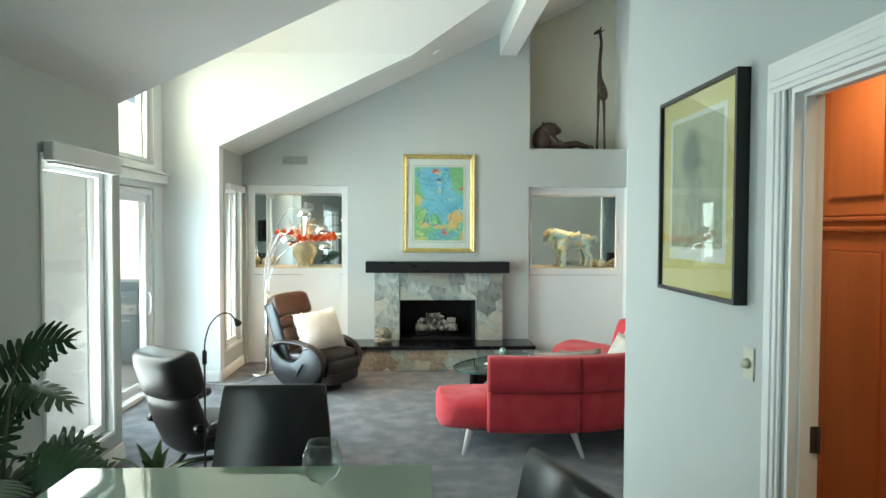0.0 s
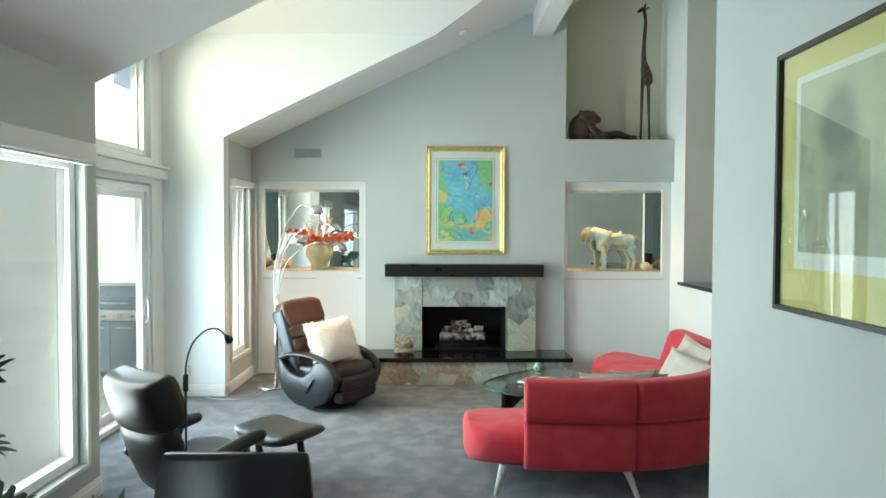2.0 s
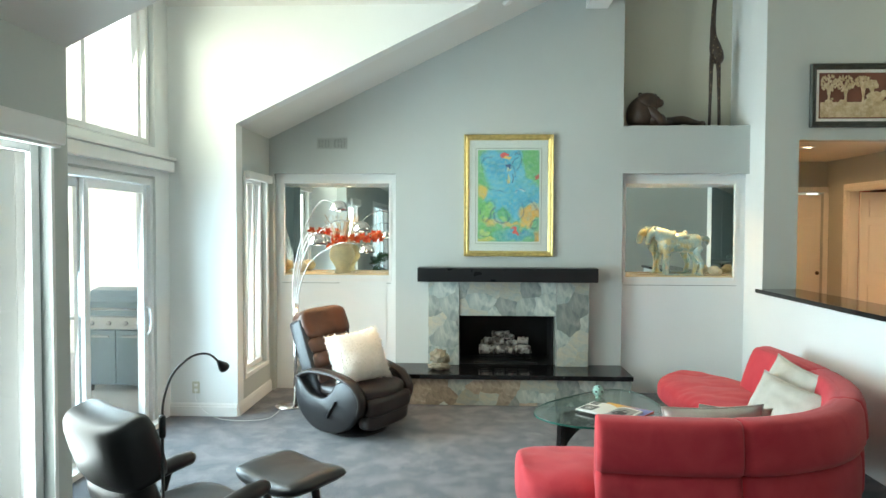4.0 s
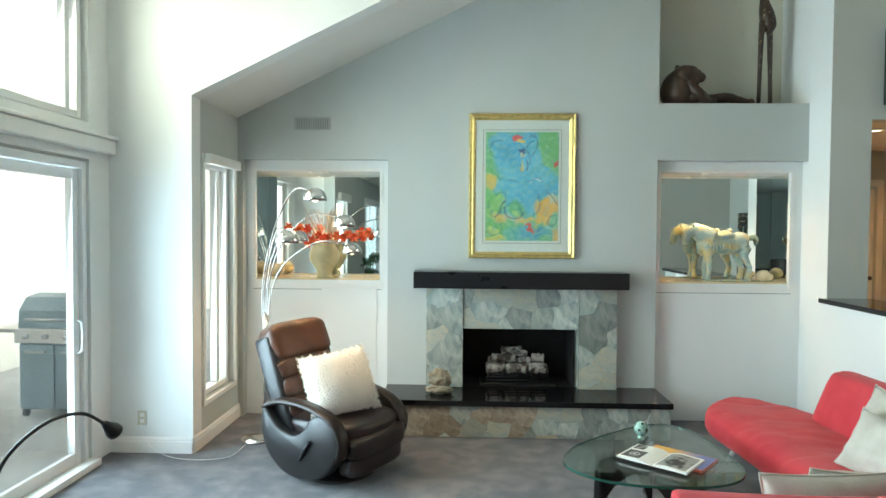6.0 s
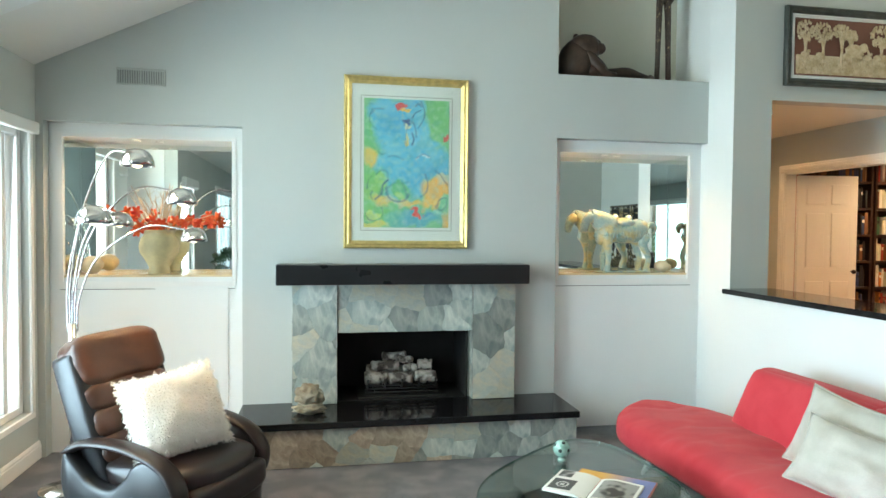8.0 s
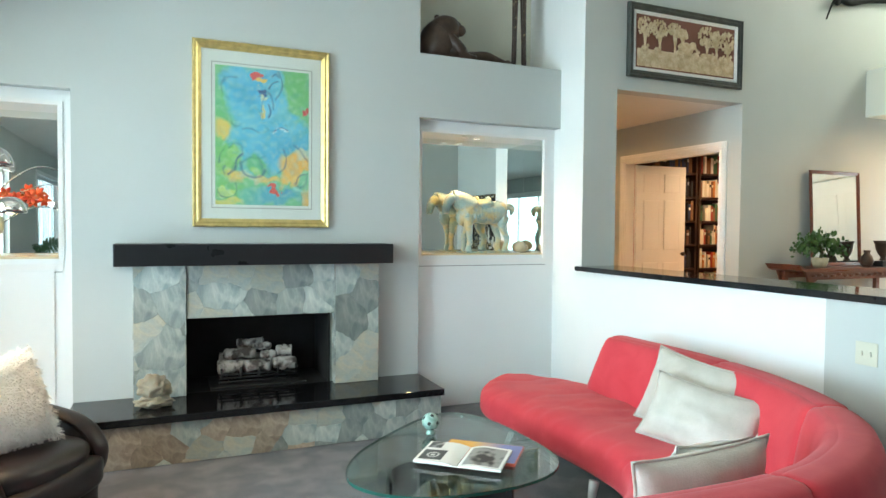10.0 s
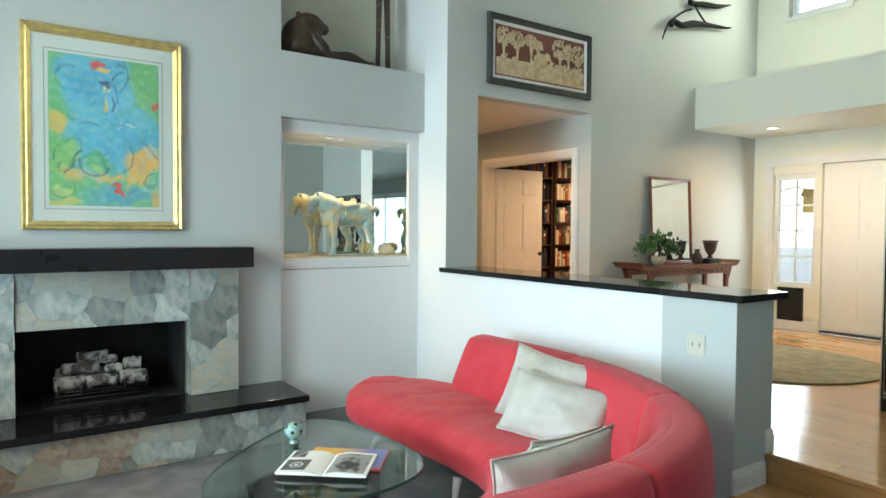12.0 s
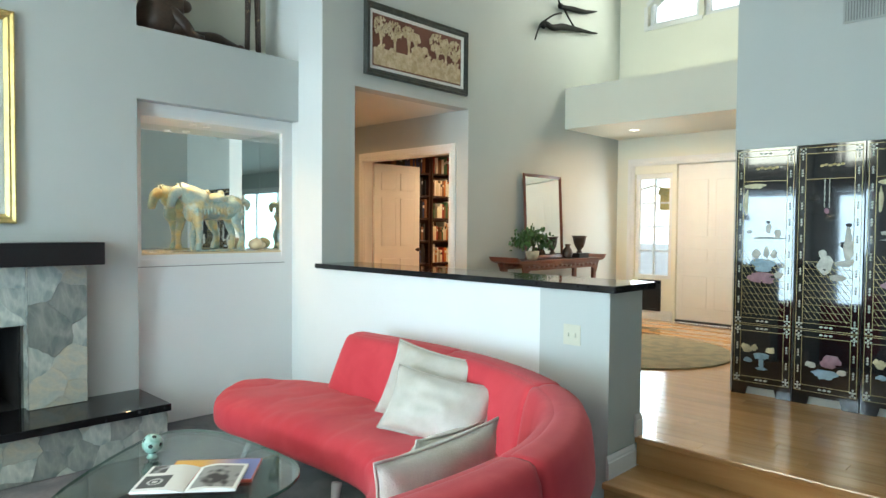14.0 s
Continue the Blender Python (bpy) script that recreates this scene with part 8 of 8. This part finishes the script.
# ---- kitchen cabinet behind the doorway ----
ob = thing("pantry_cabinet", "tall glossy cherry-red wooden pantry cabinet with raised panel doors", "cabinet", (1.95, 2.5, UP))
slab_part("body", ob, 0.02, 0.6, -1.0, 1.05, 0.0, 2.47, CHERRY)
for y0, y1 in ((-0.98, -0.49), (-0.47, 0.02), (0.04, 0.53), (0.55, 1.03)):
    for z0, z1 in ((0.08, 1.55), (1.625, 2.46)):
        door = slab_part("door", ob, 0.0, 0.019, y0, y1, z0, z1, CHERRY, "raised panel door", 0.005)
        slab_part("door_panel", door, -0.010, -0.0005, y0 + 0.07, y1 - 0.07, z0 + 0.08, z1 - 0.08, CHERRY, "", 0.009)
slab_part("rail_moulding", ob, -0.018, -0.0005, -0.99, 1.04, 1.555, 1.575, CHERRY, "", 0.006)
slab_part("rail_moulding", ob, -0.018, -0.0005, -0.99, 1.04, 1.60, 1.62, CHERRY, "", 0.006)

# ---- dining table and its things ----
ob = thing("dining_table", "long dining table with a pale green glass top on black legs", "dining table", (-0.54, 1.15, UP))
bm = bmesh.new()
box(bm, -0.60, 0.595, -1.05, 1.045, 0.735, 0.75, 0.004, 2)
part("tabletop", bm, plain("back_painted_glass", (0.26, 0.33, 0.25), 0.03), ob, "pale green glossy glass top")
for x in (-0.5, 0.5):
    for y in (-0.9, 0.88):
        slab_part("leg", ob, x - 0.035, x + 0.035, y - 0.035, y + 0.035, 0.0, 0.734, BLACK_PLASTIC, "", 0.004)
for y in (-0.9, 0.88):
    slab_part("cross_rail", ob, -0.464, 0.464, y - 0.02, y + 0.02, 0.66, 0.7, BLACK_PLASTIC, "", 0.004)
ob = thing("wine_glass", "clear stemmed wine glass on the green glass dining table", "wine glass", (-0.262, 1.81, UP + 0.7505))
ob.scale = (1.18, 1.18, 0.87)
bm = bmesh.new()
lathe(bm, [(0, 0.001), (0.034, 0.001), (0.034, 0.003), (0.006, 0.008), (0.004, 0.03), (0.004, 0.095), (0.010, 0.105), (0.034, 0.125), (0.047, 0.16), (0.047, 0.19), (0.036, 0.24),
           (0.0345, 0.24), (0.0455, 0.19), (0.0455, 0.16), (0.033, 0.127), (0.006, 0.109), (0, 0.108)], 36)
part("glass_body", bm, CLEAR, ob, smooth=True)
ob = thing("plate", "round white dinner plate on the glass dining table", "plate", (-0.27, 1.66, UP + 0.7505))
bm = bmesh.new()
lathe(bm, [(0, 0.002), (0.08, 0.002), (0.09, 0.004), (0.14, 0.016), (0.142, 0.019), (0.138, 0.019), (0.088, 0.008), (0, 0.006)], 48)
part("plate_body", bm, plain("white_china", (0.8, 0.8, 0.78), 0.12), ob, smooth=True)


# ---- plants ----
def split_leaf(bm, base, tip, width, up=Vector((0, 0, 1)), lobes=6, droop=0.12):
    """A deeply fingered leaf from base to tip."""
    base, tip = Vector(base), Vector(tip)
    ax = tip - base
    L = ax.length
    ax.normalize()
    side = ax.cross(up)
    side = side.normalized() if side.length > 0.05 else Vector((1, 0, 0))
    nn = side.cross(ax).normalized()

    def at(u, v, h=0.0):
        return base + ax * (u * L) + side * (v * width) + nn * (h - droop * L * u * u - 0.25 * width * v * v)
    mid = [bm.verts.new(at(u / 10, 0)) for u in range(11)]
    rib = [0.035, 0.09, 0.13, 0.15, 0.15, 0.14, 0.12, 0.10, 0.07, 0.04, 0.0]
    for s in (1, -1):
        edge = [bm.verts.new(at(u / 10, s * rib[u])) for u in range(10)]
        for k in range(9):
            bm.faces.new((mid[k], mid[k + 1], edge[k + 1], edge[k]) if s > 0 else (mid[k], edge[k], edge[k + 1], mid[k + 1]))
        bm.faces.new((mid[9], mid[10], edge[9]) if s > 0 else (mid[9], edge[9], mid[10]))
        for k in range(lobes):
            u = 0.02 + 0.86 * k / lobes
            reach = (0.62, 0.95, 1.0, 0.9, 0.72, 0.5, 0.35, 0.3)[min(k, 7)]
            fwd = 0.02 + 0.22 * k / lobes
            w = 0.085
            r = rib[min(9, int(u * 10) + 1)]
            pts = [at(u, s * r * 0.6), at(u + fwd * 0.45 - 0.01, s * (r + reach * 0.5)), at(u + fwd + 0.01, s * reach), at(u + fwd + 0.07, s * reach * 0.93), at(u + fwd * 0.5 + w * 1.25, s * (r + reach * 0.45)), at(min(0.98, u + w * 1.35), s * r * 0.6)]
            vs = [bm.verts.new(p) for p in pts]
            bm.faces.new(vs)


ob = thing("split_leaf_plant", "large dark green split-leaf philodendron in a pot by the window", "potted plant", (-2.02, 3.18, UP))
bm = bmesh.new()
lathe(bm, [(0, 0), (0.13, 0), (0.15, 0.05), (0.18, 0.26), (0.185, 0.28), (0.17, 0.28), (0.16, 0.24), (0, 0.24)], 32)
part("pot", bm, material("dark_pot", (0.03, 0.03, 0.03), 0.4, var=0.2), ob, "round dark ceramic pot", smooth=True)
ctr = Vector((-2.02, 3.42, UP))
rng = random.Random(21)
leaves = [((-2.12, 3.78, 1.29), (0.30, -0.05, 0.06), 0.17), ((-2.22, 3.72, 1.18), (-0.22, 0.15, 0.10), 0.16), ((-2.10, 3.74, 1.10), (0.30, 0.0, -0.10), 0.17), ((-2.22, 3.7, 1.02), (-0.24, 0.0, -0.02), 0.17),
          ((-2.2, 3.6, 0.95), (0.2, -0.2, -0.15), 0.16), ((-2.3, 3.5, 1.12), (-0.1, -0.2, 0.12), 0.15)]
for k in range(26):
    a = rng.uniform(0, 2 * math.pi)
    r = rng.uniform(0.08, 0.34)
    z = rng.uniform(0.50, 0.84)
    d = Vector((math.cos(a), math.sin(a), rng.uniform(-0.45, 0.15)))
    p = ctr + Vector((r * math.cos(a), r * math.sin(a), z - UP))
    leaves.append((tuple(p), tuple(d * rng.uniform(0.20, 0.30)), rng.uniform(0.12, 0.17)))
leaves = [((p[0], p[1] - 0.24, p[2] - 0.03), d, w * 0.95) for p, d, w in leaves]
ctr = Vector((-2.02, 3.18, UP))
for p, d, w in leaves:
    p, d = Vector(p), Vector(d)
    if p.x + d.x < -2.38:
        d.x = abs(d.x)
    bm = bmesh.new()
    split_leaf(bm, p - ctr, p + d - ctr, w, up=Vector((rng.uniform(-0.3, 0.6), rng.uniform(-1.0, -0.1), rng.uniform(0.4, 1.0))), lobes=7)
    part("leaf", bm, LEAF_DARK, ob)
bm = bmesh.new()
for p, d, w in leaves:
    q = Vector(p) - ctr
    tube(bm, spline([(0.03 * q.x, 0.03 * q.y, 0.24), (q.x * 0.45, q.y * 0.45, q.z * 0.65 + 0.08), q], 4), [0.009] * 4 + [0.006] * 5, 6)
part("stems", bm, BARK, ob, "long curved green stems", smooth=True)

ob = thing("bromeliad", "small green plant with pointed leaves in a pot on the step", "potted plant", (-1.53, 3.80, 0.17))
ob.scale = (1.2, 1.2, 1.28)
bm = bmesh.new()
lathe(bm, [(0, 0), (0.075, 0), (0.10, 0.18), (0.105, 0.2), (0.09, 0.2), (0, 0.17)], 24)
part("pot", bm, material("dark_pot_small", (0.03, 0.03, 0.03), 0.4, var=0.2), ob, "small dark pot", smooth=True)
rng = random.Random(5)
for k in range(17):
    a, L = k * 2.4 + rng.uniform(-0.2, 0.2), rng.uniform(0.14, 0.24)
    el = rng.uniform(0.5, 1.35)
    bm = bmesh.new()
    side = Vector((-math.sin(a), math.cos(a), 0))
    prev = None
    for i in range(7):
        t = i / 6
        e = el - 0.9 * t
        p = Vector((0, 0, 0.18)) + Vector((math.cos(a) * math.cos(el - 0.4 * t), math.sin(a) * math.cos(el - 0.4 * t), math.sin(el - 0.4 * t))) * L * t
        w = 0.024 * math.sin(math.pi * min(1, 0.25 + t * 0.75)) + 0.001
        row = [bm.verts.new(p - side * w), bm.verts.new(p - Vector((0, 0, 0.006))), bm.verts.new(p + side * w)]
        if prev:
            bm.faces.new((prev[0], prev[1], row[1], row[0]))
            bm.faces.new((prev[1], prev[2], row[2], row[1]))
        prev = row
    part("leaf", bm, LEAF, ob, smooth=True)


# ---- barbecue on the patio ----
def grill():
    ob = thing("barbecue_grill", "stainless steel gas barbecue with a rounded lid on the sunlit patio", "barbecue", (-4.2, 9.3, -0.03), 0)
    GREY_STEEL = material("painted_steel", (0.20, 0.27, 0.30), 0.35, 0.3, var=0.06)
    bm = bmesh.new()
    prism(bm, [(-0.28, 0.88), (0.26, 0.88), (0.26, 1.02), (0.18, 1.14), (0.02, 1.20), (-0.16, 1.17), (-0.27, 1.05)], "x", -0.36, 0.36)
    lid = part("lid", bm, GREY_STEEL, ob, "rounded blue-grey lid")
    bm = bmesh.new()
    tube(bm, [(-0.26, -0.33, 0.97), (0.26, -0.33, 0.97)], 0.012, 10)
    part("lid_handle", bm, STEEL, lid, smooth=True)
    slab_part("control_panel", ob, -0.37, 0.37, -0.33, 0.26, 0.74, 0.878, STEEL, "stainless control panel", 0.008)
    for x in (-0.25, -0.05, 0.15, 0.3):
        bm = bmesh.new()
        tube(bm, [(x, -0.331, 0.81), (x, -0.365, 0.81)], 0.026, 16)
        part("knob", bm, STEEL, ob, "round control knob", smooth=True)
    slab_part("cabinet_body", ob, -0.36, 0.36, -0.26, 0.26, 0.08, 0.738, GREY_STEEL)
    for x0, x1 in ((-0.35, -0.01), (0.01, 0.35)):
        d = slab_part("cabinet_door", ob, x0, x1, -0.285, -0.261, 0.10, 0.72, GREY_STEEL, "", 0.006)
        slab_part("door_handle", d, (x0 + x1) / 2 - 0.10, (x0 + x1) / 2 + 0.10, -0.31, -0.2855, 0.64, 0.66, STEEL)
    for x in (-0.33, 0.33):
        for y in (-0.22, 0.22):
            bm = bmesh.new()
            tube(bm, [(x - 0.015, y, 0.04), (x + 0.015, y, 0.04)], 0.04, 16)
            part("caster", bm, BLACK_PLASTIC, ob)
    for s in (-1, 1):
        slab_part("side_shelf", ob, min(s * 0.371, s * 0.66), max(s * 0.371, s * 0.66), -0.26, 0.26, 0.83, 0.87, STEEL, "", 0.008)


grill()

# ---- oak planks of the foyer ----
floor = bpy.data.objects["floor_hall"]
rng = random.Random(41)
x = 3.302
meshes = {}
while x < XE - 0.02:
    w = min(0.107, XE - x)
    y = 3.76 + rng.uniform(-1.2, -0.1)
    while y < 8.735:
        L = rng.choice((1.0, 1.3, 1.6, 1.9))
        a, b = max(y, 3.76), min(y + L, 8.736)
        if b - a > 0.05:
            key = (round(w, 3), round(b - a, 3))
            if key not in meshes:
                bm = bmesh.new()
                hw, hl = w / 2 - 0.0006, (b - a) / 2 - 0.0006
                lo = [bm.verts.new(v) for v in ((-hl, -hw, 0), (hl, -hw, 0), (hl, hw, 0), (-hl, hw, 0))]
                mi = [bm.verts.new(v) for v in ((-hl, -hw, 0.0185), (hl, -hw, 0.0185), (hl, hw, 0.0185), (-hl, hw, 0.0185))]
                hi = [bm.verts.new(v) for v in ((-hl + 0.001, -hw + 0.001, 0.0195), (hl - 0.001, -hw + 0.001, 0.0195), (hl - 0.001, hw - 0.001, 0.0195), (-hl + 0.001, hw - 0.001, 0.0195))]
                for p, q in ((lo, mi), (mi, hi)):
                    for k in range(4):
                        bm.faces.new((p[k], p[(k + 1) % 4], q[(k + 1) % 4], q[k]))
                bm.faces.new(hi)
                me = bpy.data.meshes.new("plank")
                bm.to_mesh(me)
                bm.free()
                me.materials.append(OAK)
                meshes[key] = me
            pl = new("plank", meshes[key])
            pl.parent = floor
            pl.matrix_basis = pose(x + w / 2, (a + b) / 2, UP - 0.0195, 0, 0, 90)
        y += L
    x += w
# the hall's boards
structure("floor_hall_boards", boxes((3.36, 4.86, 8.742, 10.99, UP - 0.019, UP)), OAK)
